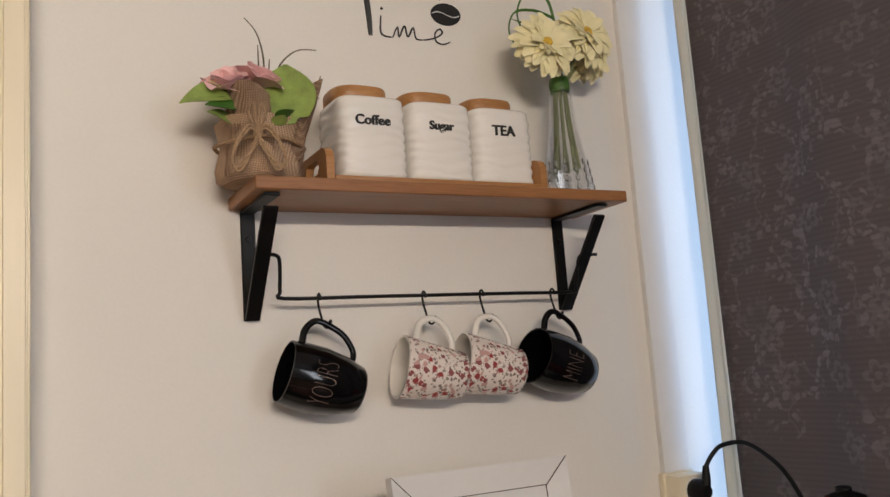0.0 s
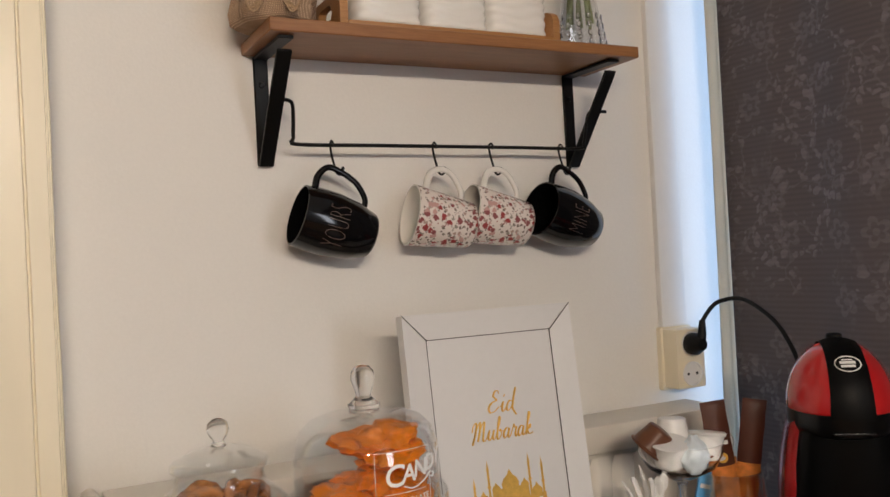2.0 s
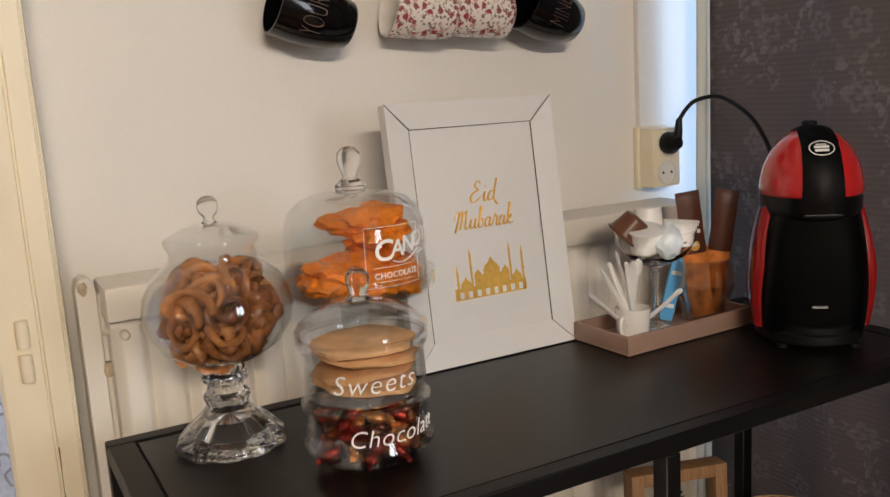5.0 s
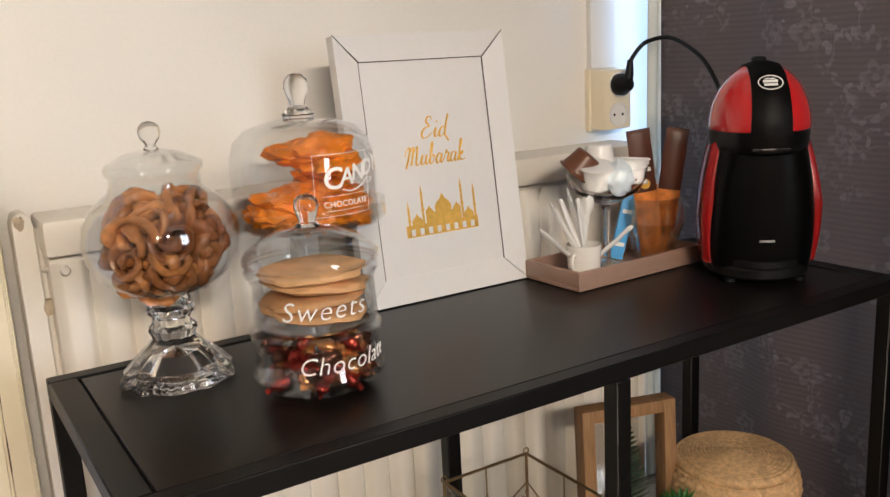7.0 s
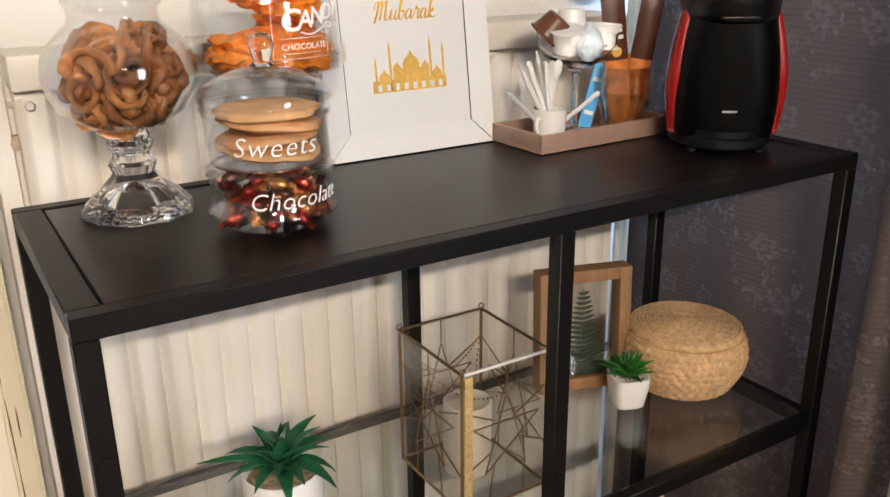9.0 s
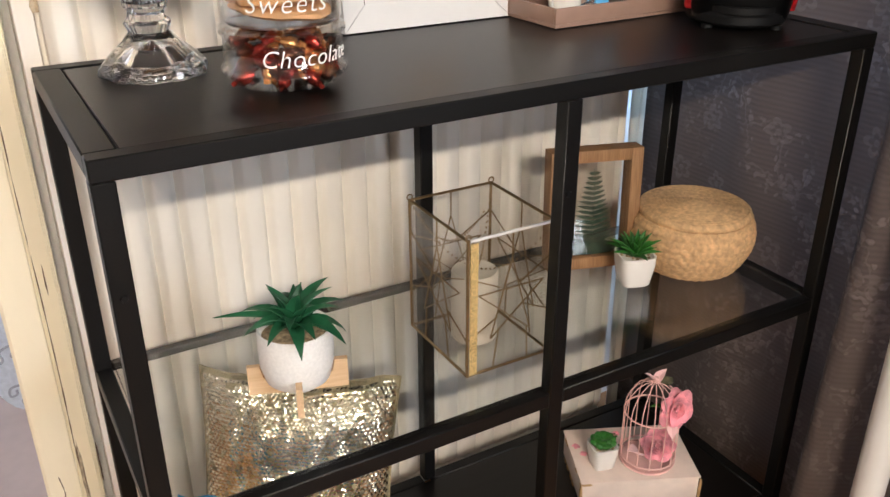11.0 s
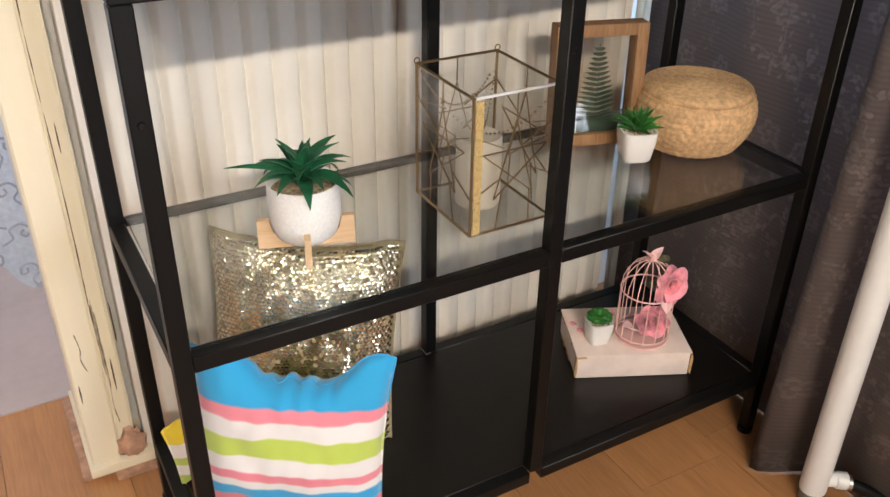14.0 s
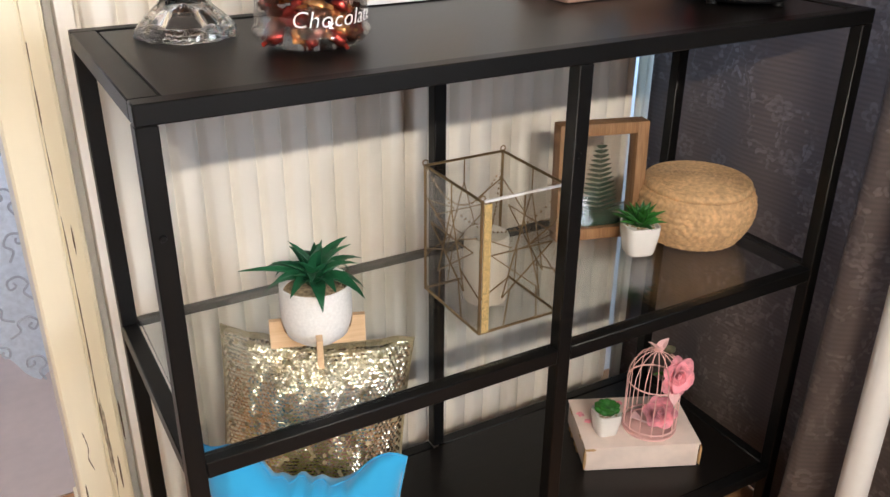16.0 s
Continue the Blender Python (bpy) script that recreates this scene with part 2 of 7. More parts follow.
def weave(name, light, dark, scale, bump=0.6, rough=0.9):
    """Coarse plain weave of two thread directions (burlap), on object coordinates."""
    mat = bpy.data.materials.new(name)
    mat.use_nodes = True
    n, link = mat.node_tree.nodes, mat.node_tree.links.new
    b = n["Principled BSDF"]
    co = n.new("ShaderNodeTexCoord")
    noi = n.new("ShaderNodeTexNoise")
    noi.inputs["Scale"].default_value = 60
    turn = n.new("ShaderNodeMapping")
    turn.inputs["Rotation"].default_value = (0, 0, radians(40))
    link(co.outputs["Object"], turn.inputs["Vector"])
    waves = []
    for d, s in (("Z", 1.0), ("X", 1.0)):
        w = n.new("ShaderNodeTexWave")
        w.bands_direction = d
        w.inputs["Scale"].default_value, w.inputs["Distortion"].default_value = scale * s, 0.25
        w.inputs["Detail Scale"].default_value = 3
        link(turn.outputs[0], w.inputs["Vector"])
        waves.append(w)
    mul = n.new("ShaderNodeMath")
    mul.operation = "MULTIPLY"
    link(waves[0].outputs["Fac"], mul.inputs[0]), link(waves[1].outputs["Fac"], mul.inputs[1])
    add = n.new("ShaderNodeMath")
    add.operation = "MULTIPLY_ADD"
    add.inputs[1].default_value = 0.5
    link(co.outputs["Object"], noi.inputs["Vector"]), link(noi.outputs["Fac"], add.inputs[0]), link(mul.outputs[0], add.inputs[2])
    ramp = n.new("ShaderNodeValToRGB")
    ramp.color_ramp.elements[0].position, ramp.color_ramp.elements[1].position = 0.2, 0.9
    ramp.color_ramp.elements[0].color, ramp.color_ramp.elements[1].color = (*dark, 1), (*light, 1)
    link(add.outputs[0], ramp.inputs[0]), link(ramp.outputs[0], b.inputs["Base Color"])
    b.inputs["Roughness"].default_value = rough
    bp = n.new("ShaderNodeBump")
    bp.inputs["Strength"].default_value, bp.inputs["Distance"].default_value = bump, 0.0015
    link(mul.outputs[0], bp.inputs["Height"]), link(bp.outputs[0], b.inputs["Normal"])
    return mat


def flower_print():
    """Cream china with scattered small red, pink and grey-brown sprigs."""
    mat = bpy.data.materials.new("floral_china")
    mat.use_nodes = True
    n, link = mat.node_tree.nodes, mat.node_tree.links.new
    b = n["Principled BSDF"]
    co = n.new("ShaderNodeTexCoord")
    last = None
    for scale, size, shades in ((185.0, 0.44, ((0.22, 0.17, 0.15), (0.46, 0.33, 0.29), (0.32, 0.28, 0.24))), (105.0, 0.44, ((0.36, 0.07, 0.07), (0.60, 0.36, 0.33), (0.30, 0.10, 0.10)))):
        warp, add = n.new("ShaderNodeTexNoise"), n.new("ShaderNodeVectorMath")
        warp.inputs["Scale"].default_value = scale * 2.2
        add.operation = "MULTIPLY_ADD"
        add.inputs[1].default_value = [0.9 / scale] * 3
        link(co.outputs["Object"], warp.inputs["Vector"]), link(warp.outputs["Color"], add.inputs[0]), link(co.outputs["Object"], add.inputs[2])
        v = n.new("ShaderNodeTexVoronoi")
        v.inputs["Scale"].default_value = scale
        link(add.outputs[0], v.inputs["Vector"])
        sep = n.new("ShaderNodeSeparateColor")
        link(v.outputs["Color"], sep.inputs[0])
        ramp = n.new("ShaderNodeValToRGB")
        ramp.color_ramp.interpolation = "CONSTANT"
        e = ramp.color_ramp.elements
        e[0].color, e[1].color, e[1].position = (*shades[0], 1), (*shades[1], 1), 0.4
        e.new(0.72).color = (*shades[2], 1)
        link(sep.outputs[0], ramp.inputs[0])
        rng = n.new("ShaderNodeMapRange")
        rng.inputs["From Min"].default_value, rng.inputs["From Max"].default_value = size, size - 0.04
        link(v.outputs["Distance"], rng.inputs["Value"])
        keep = n.new("ShaderNodeMath")
        keep.operation = "MULTIPLY"
        pick = n.new("ShaderNodeMapRange")
        pick.inputs["From Min"].default_value, pick.inputs["From Max"].default_value = (0.12, 0.14) if scale > 100 else (0.52, 0.54)
        link(sep.outputs[1], pick.inputs["Value"]), link(rng.outputs[0], keep.inputs[0]), link(pick.outputs[0], keep.inputs[1])
        mix = n.new("ShaderNodeMix")
        mix.data_type = "RGBA"
        mix.inputs[6].default_value = (0.80, 0.72, 0.67, 1)
        if last:
            link(last.outputs[2], mix.inputs[6])
        link(keep.outputs[0], mix.inputs[0]), link(ramp.outputs[0], mix.inputs[7])
        last = mix
    link(last.outputs[2], b.inputs["Base Color"])
    b.inputs["Roughness"].default_value, b.inputs["Coat Weight"].default_value = 0.25, 0.5
    return mat


M = dict(
    wall=material("cream_wall_paint", (0.80, 0.775, 0.735), 0.6, grain=0.012, scale=220, bump=0.10, blotch=0.03, blotch_scale=2.5),
    ceiling=material("white_ceiling_paint", (0.8, 0.78, 0.74), 0.9, grain=0.02, scale=90, bump=0.1),
    trim=material("yellowed_gloss_paint", (0.84, 0.755, 0.575), 0.32, grain=0.03, scale=24, bump=0.25, blotch=0.07, blotch_scale=5, stretch=(1, 1, 0.25)),
    trim_worn=material("bare_chipped_wood", (0.13, 0.085, 0.055), 0.85, grain=0.4, scale=60, bump=0.8),
    grime=material("grey_grime", (0.40, 0.33, 0.24), 0.85, grain=0.4, scale=80, blotch=0.3, blotch_scale=30),
    radiator=material("off_white_enamel", (0.77, 0.73, 0.66), 0.38, grain=0.02, scale=14, blotch=0.05, blotch_scale=3),
    floor=wood("oak_laminate", (0.46, 0.225, 0.092), (0.36, 0.170, 0.066), axis=1, rings=18, rough=0.38),
    board=wood("black_brown_board", (0.0065, 0.0048, 0.0040), (0.003, 0.0024, 0.002), axis=0, rings=30, rough=0.34, specular=0.40),
    black_steel=material("black_powder_coat", (0.0038, 0.0036, 0.0035), 0.42, specular=0.26, grain=0.2, scale=500, bump=0.08, blotch=0.1),
    shelf_wood=wood("orange_stained_shelf", (0.36, 0.165, 0.065), (0.25, 0.105, 0.038), axis=0, rings=26, rough=0.42),
    bamboo=wood("bamboo", (0.47, 0.235, 0.09), (0.33, 0.15, 0.05), axis=0, rings=40, rough=0.4),
    oak=wood("raw_oak", (0.36, 0.20, 0.09), (0.22, 0.11, 0.045), axis=2, rings=30, rough=0.6),
    pale_wood=wood("pale_pine", (0.66, 0.47, 0.29), (0.55, 0.37, 0.21), axis=0, rings=24, rough=0.6),
    tray=material("pink_brown_lacquer", (0.34, 0.215, 0.165), 0.4, grain=0.05, scale=40, blotch=0.06),
    glass=glass("clear_glass", (0.965, 0.97, 0.97), 1.0, 1.55, 4.0),
    shelf_glass=glass("shelf_glass", (0.935, 0.945, 0.94), 1.0, 1.52),
    grey_glass=glass("lantern_glass", (0.96, 0.955, 0.94), 1.0, 1.5),
    cast_glass=None,
    crystal=glass("crystal_glass", (0.90, 0.90, 0.88), 1.0, 1.7, 1.6),
    ceramic=material("white_glazed_ceramic", (0.83, 0.81, 0.77), 0.20, grain=0.01, scale=30, coat=0.25),
    porcelain=material("white_porcelain", (0.82, 0.79, 0.74), 0.22, grain=0.01, coat=0.4),
    black_glaze=material("black_glaze", (0.0035, 0.0035, 0.004), 0.12, specular=0.4, grain=0.1, scale=40),
    floral=flower_print(),
    gold=material("gold_foil", (0.78, 0.47, 0.10), 0.45, metal=0.45, grain=0.1, scale=140, blotch=0.12, blotch_scale=12),
    brass=material("aged_brass", (0.30, 0.21, 0.11), 0.38, metal=0.9, grain=0.15, scale=90),
    glitter=material("gold_glitter", (0.80, 0.58, 0.24), 0.35, metal=0.6, grain=0.5, scale=700, bump=0.8),
    white_paint=material("white_card", (0.73, 0.72, 0.715), 0.45, grain=0.01, scale=100, blotch=0.02),
    dark_line=material("dark_crease", (0.05, 0.045, 0.04), 0.8),
    ink=material("black_lettering", (0.012, 0.012, 0.012), 0.5),
    white_ink=material("white_lettering", (0.86, 0.86, 0.85), 0.6),
    pale_ink=material("worn_gold_lettering", (0.30, 0.21, 0.17), 0.35, metal=0.5, grain=0.3, scale=150),
    ivory=material("ivory_plastic", (0.80, 0.72, 0.55), 0.35, grain=0.01, blotch=0.03),
    white_plastic=material("white_plastic", (0.80, 0.79, 0.77), 0.35, grain=0.01),
    black_plastic=material("black_plastic", (0.004, 0.004, 0.0043), 0.48, specular=0.25, grain=0.15, scale=600, bump=0.1),
    gloss_black=material("gloss_black_plastic", (0.003, 0.003, 0.0033), 0.30, specular=0.3),
    red_plastic=material("glossy_red_plastic", (0.52, 0.018, 0.020), 0.18, grain=0.02, coat=0.5),
    grey_plastic=material("grey_plastic", (0.35, 0.35, 0.36), 0.4),
    curtain=curtain_cloth(),
    lining=material("cream_curtain_lining", (0.78, 0.73, 0.63), 0.8, grain=0.02, scale=400, bump=0.2, sheen=0.2),
    far_floor=material("pale_lilac_lino", (0.45, 0.37, 0.35), 0.55, grain=0.03, scale=40, blotch=0.06),
    lace_grey=material("grey_embroidery", (0.40, 0.42, 0.48), 0.8, grain=0.1),
    bare_pink=material("bare_pinkish_wood", (0.46, 0.27, 0.18), 0.7, grain=0.25, scale=60, bump=0.4, blotch=0.2, blotch_scale=20),
    blue_card=material("bright_blue_packet", (0.10, 0.42, 0.82), 0.4, grain=0.05, blotch=0.08),
    lace=material("white_lace", (0.72, 0.76, 0.82), 0.85, grain=0.1, scale=80, bump=0.4, sheen=0.3),
    burlap=weave("burlap", (0.70, 0.50, 0.34), (0.33, 0.21, 0.13), 150),
    twine=material("jute_twine", (0.36, 0.235, 0.135), 0.9, grain=0.3, scale=300, bump=0.8),
    seagrass=material("woven_seagrass", (0.60, 0.385, 0.195), 0.75, grain=0.25, scale=130, bump=0.7, blotch=0.12, blotch_scale=14),
    leaf=material("green_leaf", (0.055, 0.15, 0.022), 0.5, grain=0.2, scale=60, bump=0.3, blotch=0.25, blotch_scale=18),
    light_leaf=material("light_green_leaf", (0.24, 0.33, 0.08), 0.5, grain=0.2, scale=50, bump=0.4, blotch=0.25, blotch_scale=20),
    succulent=material("deep_green_succulent", (0.018, 0.105, 0.045), 0.38, grain=0.25, scale=50, blotch=0.35, blotch_scale=16),
    bright_leaf=material("bright_succulent", (0.03, 0.16, 0.02), 0.5, grain=0.2, scale=50, blotch=0.3, blotch_scale=20),
    dry_stem=material("dry_stem", (0.10, 0.09, 0.05), 0.8, grain=0.3),
    stem=material("flower_stem", (0.20, 0.23, 0.11), 0.55, grain=0.2, scale=60),
    pink_petal=material("pink_petal", (0.88, 0.56, 0.56), 0.7, grain=0.06, scale=40, blotch=0.12, blotch_scale=25, sheen=0.3),
    rose_petal=material("rose_petal", (0.78, 0.30, 0.36), 0.65, grain=0.2, scale=60, blotch=0.45, blotch_scale=30, sheen=0.3),
    cream_petal=material("cream_petal", (0.86, 0.80, 0.50), 0.7, grain=0.05, scale=60, blotch=0.06, sheen=0.3),
    yellow_eye=material("yellow_flower_eye", (0.62, 0.40, 0.05), 0.8, grain=0.3, scale=300, bump=0.6),
    pretzel=material("glazed_fried_pretzel", (0.36, 0.145, 0.052), 0.20, grain=0.3, scale=130, bump=0.7, blotch=0.5, blotch_scale=18, coat=0.4),
    orange_sweet=material("orange_fried_sweet", (0.92, 0.27, 0.014), 0.30, grain=0.15, scale=160, bump=0.6, blotch=0.2, blotch_scale=22),
    biscuit=material("golden_biscuit", (0.74, 0.43, 0.21), 0.6, grain=0.1, scale=90, bump=0.5, blotch=0.18, blotch_scale=22),
    wrapper_red=material("red_foil_wrapper", (0.42, 0.05, 0.035), 0.20, metal=0.85, grain=0.3, scale=60, bump=0.7),
    wrapper_gold=material("copper_foil_wrapper", (0.78, 0.38, 0.14), 0.20, metal=0.8, grain=0.3, scale=60, bump=0.7),
    wrapper_dark=material("brown_foil_wrapper", (0.16, 0.06, 0.035), 0.22, metal=0.8, grain=0.3, scale=60, bump=0.7),
    brown_cap=material("brown_capsule_plastic", (0.13, 0.048, 0.022), 0.35, grain=0.05),
    blue_cap=material("pale_blue_foil", (0.68, 0.76, 0.82), 0.4, metal=0.0, grain=0.1, bump=0.3),
    sachet=material("dark_brown_sachet", (0.085, 0.026, 0.014), 0.35, grain=0.1, scale=40, bump=0.25, blotch=0.2),
    sachet_orange=material("orange_sachet", (0.60, 0.20, 0.045), 0.34, grain=0.25, scale=60, bump=0.3, blotch=0.5, blotch_scale=40),
    wax=material("white_candle_wax", (0.78, 0.73, 0.64), 0.5, grain=0.02),
    speckled=material("speckled_white_pot", (0.82, 0.81, 0.79), 0.5, grain=0.06, scale=260, bump=0.25),
    soil=material("pebbles", (0.36, 0.27, 0.17), 0.9, grain=0.5, scale=160, bump=1.0),
    fern=material("pressed_fern", (0.018, 0.05, 0.03), 0.7, grain=0.2),
    pink_wire=material("pink_enamel_wire", (0.82, 0.50, 0.46), 0.4, grain=0.03),
    sequin=material("champagne_sequin", (0.80, 0.73, 0.55), 0.22, metal=1.0, blotch=0.25, blotch_scale=9),
    sequin_cloth=material("gold_brown_cloth", (0.34, 0.28, 0.16), 0.7, grain=0.3, scale=150, bump=0.5),
    gift_box=material("pale_pink_floral_card", (0.80, 0.66, 0.58), 0.6, grain=0.05, scale=40, blotch=0.10, blotch_scale=12),
    rust=material("antique_gold_edge", (0.45, 0.27, 0.12), 0.6, grain=0.3, scale=60),
    far_blue=material("blue_painted_panel", (0.10, 0.25, 0.42), 0.5, grain=0.1, blotch=0.2),
    bulb=material("lit_bulb", (1.0, 0.80, 0.56), 0.3, emission=30.0),
    chrome=material("steel", (0.6, 0.58, 0.55), 0.3, metal=1.0, grain=0.05),
)


def cast_glass():
    mat = bpy.data.materials.new("cast_glass")
    mat.use_nodes = True
    n, link = mat.node_tree.nodes, mat.node_tree.links.new
    b = n["Principled BSDF"]
    b.inputs["Base Color"].default_value = (0.97, 0.97, 0.96, 1)
    b.inputs["Transmission Weight"].default_value, b.inputs["Roughness"].default_value, b.inputs["IOR"].default_value = 1.0, 0.03, 1.46
    return mat


M["cast_glass"] = cast_glass()


def varied(mat, low, high):
    """Gives each object on a material its own shade between two factors."""
    n, link = mat.node_tree.nodes, mat.node_tree.links.new
    b = n["Principled BSDF"]
    src = b.inputs["Base Color"].links[0].from_socket
    info, mix = n.new("ShaderNodeObjectInfo"), n.new("ShaderNodeMix")
    mix.data_type, mix.blend_type = "RGBA", "MULTIPLY"
    mix.inputs[0].default_value = 1.0
    tone = n.new("ShaderNodeMix")
    tone.data_type = "RGBA"
    tone.inputs[6].default_value, tone.inputs[7].default_value = (*low, 1), (*high, 1)
    link(info.outputs["Random"], tone.inputs[0])
    link(src, mix.inputs[6]), link(tone.outputs[2], mix.inputs[7]), link(mix.outputs[2], b.inputs["Base Color"])


varied(M["pretzel"], (0.60, 0.52, 0.5), (1.4, 1.45, 1.3))
varied(M["biscuit"], (0.85, 0.8, 0.75), (1.15, 1.15, 1.15))
varied(M["orange_sweet"], (0.9, 0.85, 0.8), (1.1, 1.15, 1.2))
varied(M["floor"], (0.88, 0.88, 0.88), (1.12, 1.1, 1.08))

# ---- shapes ----


def thing(name, m, label, category, group="", kind=""):
    ob = new(name)
    ob.empty_display_size = 0.02
    ob.matrix_world = m
    return tagged(ob, label, category, group, kind)


def mesh_of(name, bm, mat, smooth=None):
    me = bpy.data.meshes.new(name)
    bmesh.ops.recalc_face_normals(bm, faces=bm.faces)
    if smooth is not None:
        for f in bm.faces:
            f.smooth = True
        for e in bm.edges:
            if len(e.link_faces) == 2 and e.calc_face_angle(0) > radians(smooth):
                e.smooth = False
    bm.to_mesh(me)
    bm.free()
    for one in (mat if isinstance(mat, (list, tuple)) else (mat,)):
        me.materials.append(one)
    return me


def part(name, bm, mat, parent, label="", smooth=40, m=None, kind=""):
    """One mesh object under a thing or a part; the mesh lies in its parent's own axes."""
    ob = new(name, mesh_of(name, bm, mat, smooth))
    ob.parent = parent
    if m is not None:
        ob.matrix_basis = m
    return tagged(ob, label, kind=kind)


def solid(name, bm, mat, label="", category="", kind="", group="", smooth=40, m=None):
    """One mesh object at top level."""
    ob = new(name, mesh_of(name, bm, mat, smooth))
    if m is not None:
        ob.matrix_world = m
    return tagged(ob, label, category, group, kind)


def box(x0, x1, y0, y1, z0, z1, bevel=0.0, bm=None, m=None, seg=2):
    one = bmesh.new()
    mat = Matrix.Translation(((x0 + x1) / 2, (y0 + y1) / 2, (z0 + z1) / 2)) @ Matrix.Diagonal((x1 - x0, y1 - y0, z1 - z0, 1))
    bmesh.ops.create_cube(one, size=1, matrix=mat)
    if bevel:
        bmesh.ops.bevel(one, geom=one.edges[:], offset=bevel, segments=seg, affect="EDGES", profile=0.6)
    return join(bm, one, m)


def join(bm, one, m=None):
    """Adds one bmesh to another (or returns it when there is none yet)."""
    if m is not None:
        bmesh.ops.transform(one, matrix=m, verts=one.verts)
    if bm is None:
        return one
    me = bpy.data.meshes.new("tmp")
    one.to_mesh(me)
    one.free()
    bm.from_mesh(me)
    bpy.data.meshes.remove(me)
    return bm


def lathe(profile, seg=40, bm=None, m=None, closed=False, ripple=None):
    """Turns a profile of (radius, height) round z. ripple(angle, height): a factor on the radius."""
    one = bmesh.new()
    rings = []
    for r, z in profile:
        if r < 1e-5:
            rings.append([one.verts.new((0, 0, z))])
            continue
        row = []
        for i in range(seg):
            a = 2 * math.pi * i / seg
            k = ripple(a, z) if ripple else 1.0
            row.append(one.verts.new((r * k * math.cos(a), r * k * math.sin(a), z)))
        rings.append(row)
    pairs = list(zip(rings, rings[1:]))
    if closed:
        pairs.append((rings[-1], rings[0]))
    for a, b in pairs:
        if len(a) == 1 and len(b) == 1:
            continue
        for i in range(seg):
            j = (i + 1) % seg
            if len(a) == 1:
                one.faces.new((a[0], b[j], b[i]))
            elif len(b) == 1:
                one.faces.new((a[i], a[j], b[0]))
            else:
                one.faces.new((a[i], a[j], b[j], b[i]))
    return join(bm, one, m)


def tube(points, radius, seg=8, bm=None, m=None, closed=False, flat=1.0):
    """A round bar along points; radius: one number, or one for each point. flat squeezes it along its second axis."""
    one = bmesh.new()
    pts = [Vector(p) for p in points]
    n = len(pts)
    radii = radius if isinstance(radius, (list, tuple)) else [radius] * n
    rings, side = [], None
    for i, p in enumerate(pts):
        a = pts[i - 1] if i or closed else p
        b = pts[(i + 1) % n] if i < n - 1 or closed else p
        d = (b - a).normalized()
        if side is None:
            side = d.orthogonal().normalized()
        side = (side - d * side.dot(d)).normalized()
        up = d.cross(side)
        rings.append([one.verts.new(p + radii[i] * (math.cos(t) * side + flat * math.sin(t) * up)) for t in (2 * math.pi * k / seg for k in range(seg))])
    for i in range(n if closed else n - 1):
        a, b = rings[i], rings[(i + 1) % n]
        for k in range(seg):
            one.faces.new((a[k], a[(k + 1) % seg], b[(k + 1) % seg], b[k]))
    if not closed:
        one.faces.new(rings[0][::-1]), one.faces.new(rings[-1])
    return join(bm, one, m)


def curve(points, steps=6):
    """Points on a smooth line through the given ones."""
    p = [Vector(q) for q in points]
    out = []
    for i in range(len(p) - 1):
        a, b, c, d = p[max(i - 1, 0)], p[i], p[i + 1], p[min(i + 2, len(p) - 1)]
        for k in range(steps):
            t = k / steps
            out.append(0.5 * (2 * b + (c - a) * t + (2 * a - 5 * b + 4 * c - d) * t * t + (3 * b - a - 3 * c + d) * t ** 3))
    return out + [p[-1]]


def blob(radii, bumpy=0.1, freq=3.0, seed=0, seg=16, bm=None, m=None):
    """A lumpy rounded body."""
    one = bmesh.new()
    bmesh.ops.create_uvsphere(one, u_segments=seg, v_segments=max(6, seg // 2), radius=1)
    for v in one.verts:
        k = 1 + bumpy * noise.noise(v.co * freq + Vector((seed * 7.1, seed * 3.3, seed)))
        v.co = Vector((v.co.x * radii[0], v.co.y * radii[1], v.co.z * radii[2])) * k
    return join(bm, one, m)


def blade(length, width, bend, thick=0.002, steps=6, bm=None, m=None, tip=0.05, cup=0.25, blunt=False):
    """A leaf along +x that rises in z and bends down, with a keel and thickness."""
    one = bmesh.new()
    top, low = [], []
    x = z = 0.0
    ang = 0.0
    for i in range(steps + 1):
        t = i / steps
        w = width * (math.sin(math.pi * min(1, 0.22 + 0.78 * t)) ** 0.8 * (1 - t) ** 0.15 if t < 1 else tip)
        if blunt:
            w = width * max(0.0, math.sin(math.pi * min(1.0, (0.14 + 0.86 * t) ** 1.4))) ** 0.5
        w = max(w, width * tip)
        rows = []
        for s in (-1, 0, 1):
            rows.append(Vector((x, s * w / 2, z + (cup * w * abs(s)))))
        top.append([one.verts.new(r) for r in rows])
        low.append([one.verts.new(r - Vector((0, 0, thick * (1.5 - t)))) for r in rows])
        ang = bend * t
        x += length / steps * math.cos(ang)
        z -= length / steps * math.sin(ang)
    for i in range(steps):
        for s in range(2):
            one.faces.new((top[i][s], top[i + 1][s], top[i + 1][s + 1], top[i][s + 1]))
            one.faces.new((low[i][s], low[i][s + 1], low[i + 1][s + 1], low[i + 1][s]))
        for s in (0, 2):
            one.faces.new((top[i][s], low[i][s], low[i + 1][s], top[i + 1][s]))
    one.faces.new(top[-1] + low[-1][::-1]), one.faces.new(top[0] + low[0][::-1])
    return join(bm, one, m)


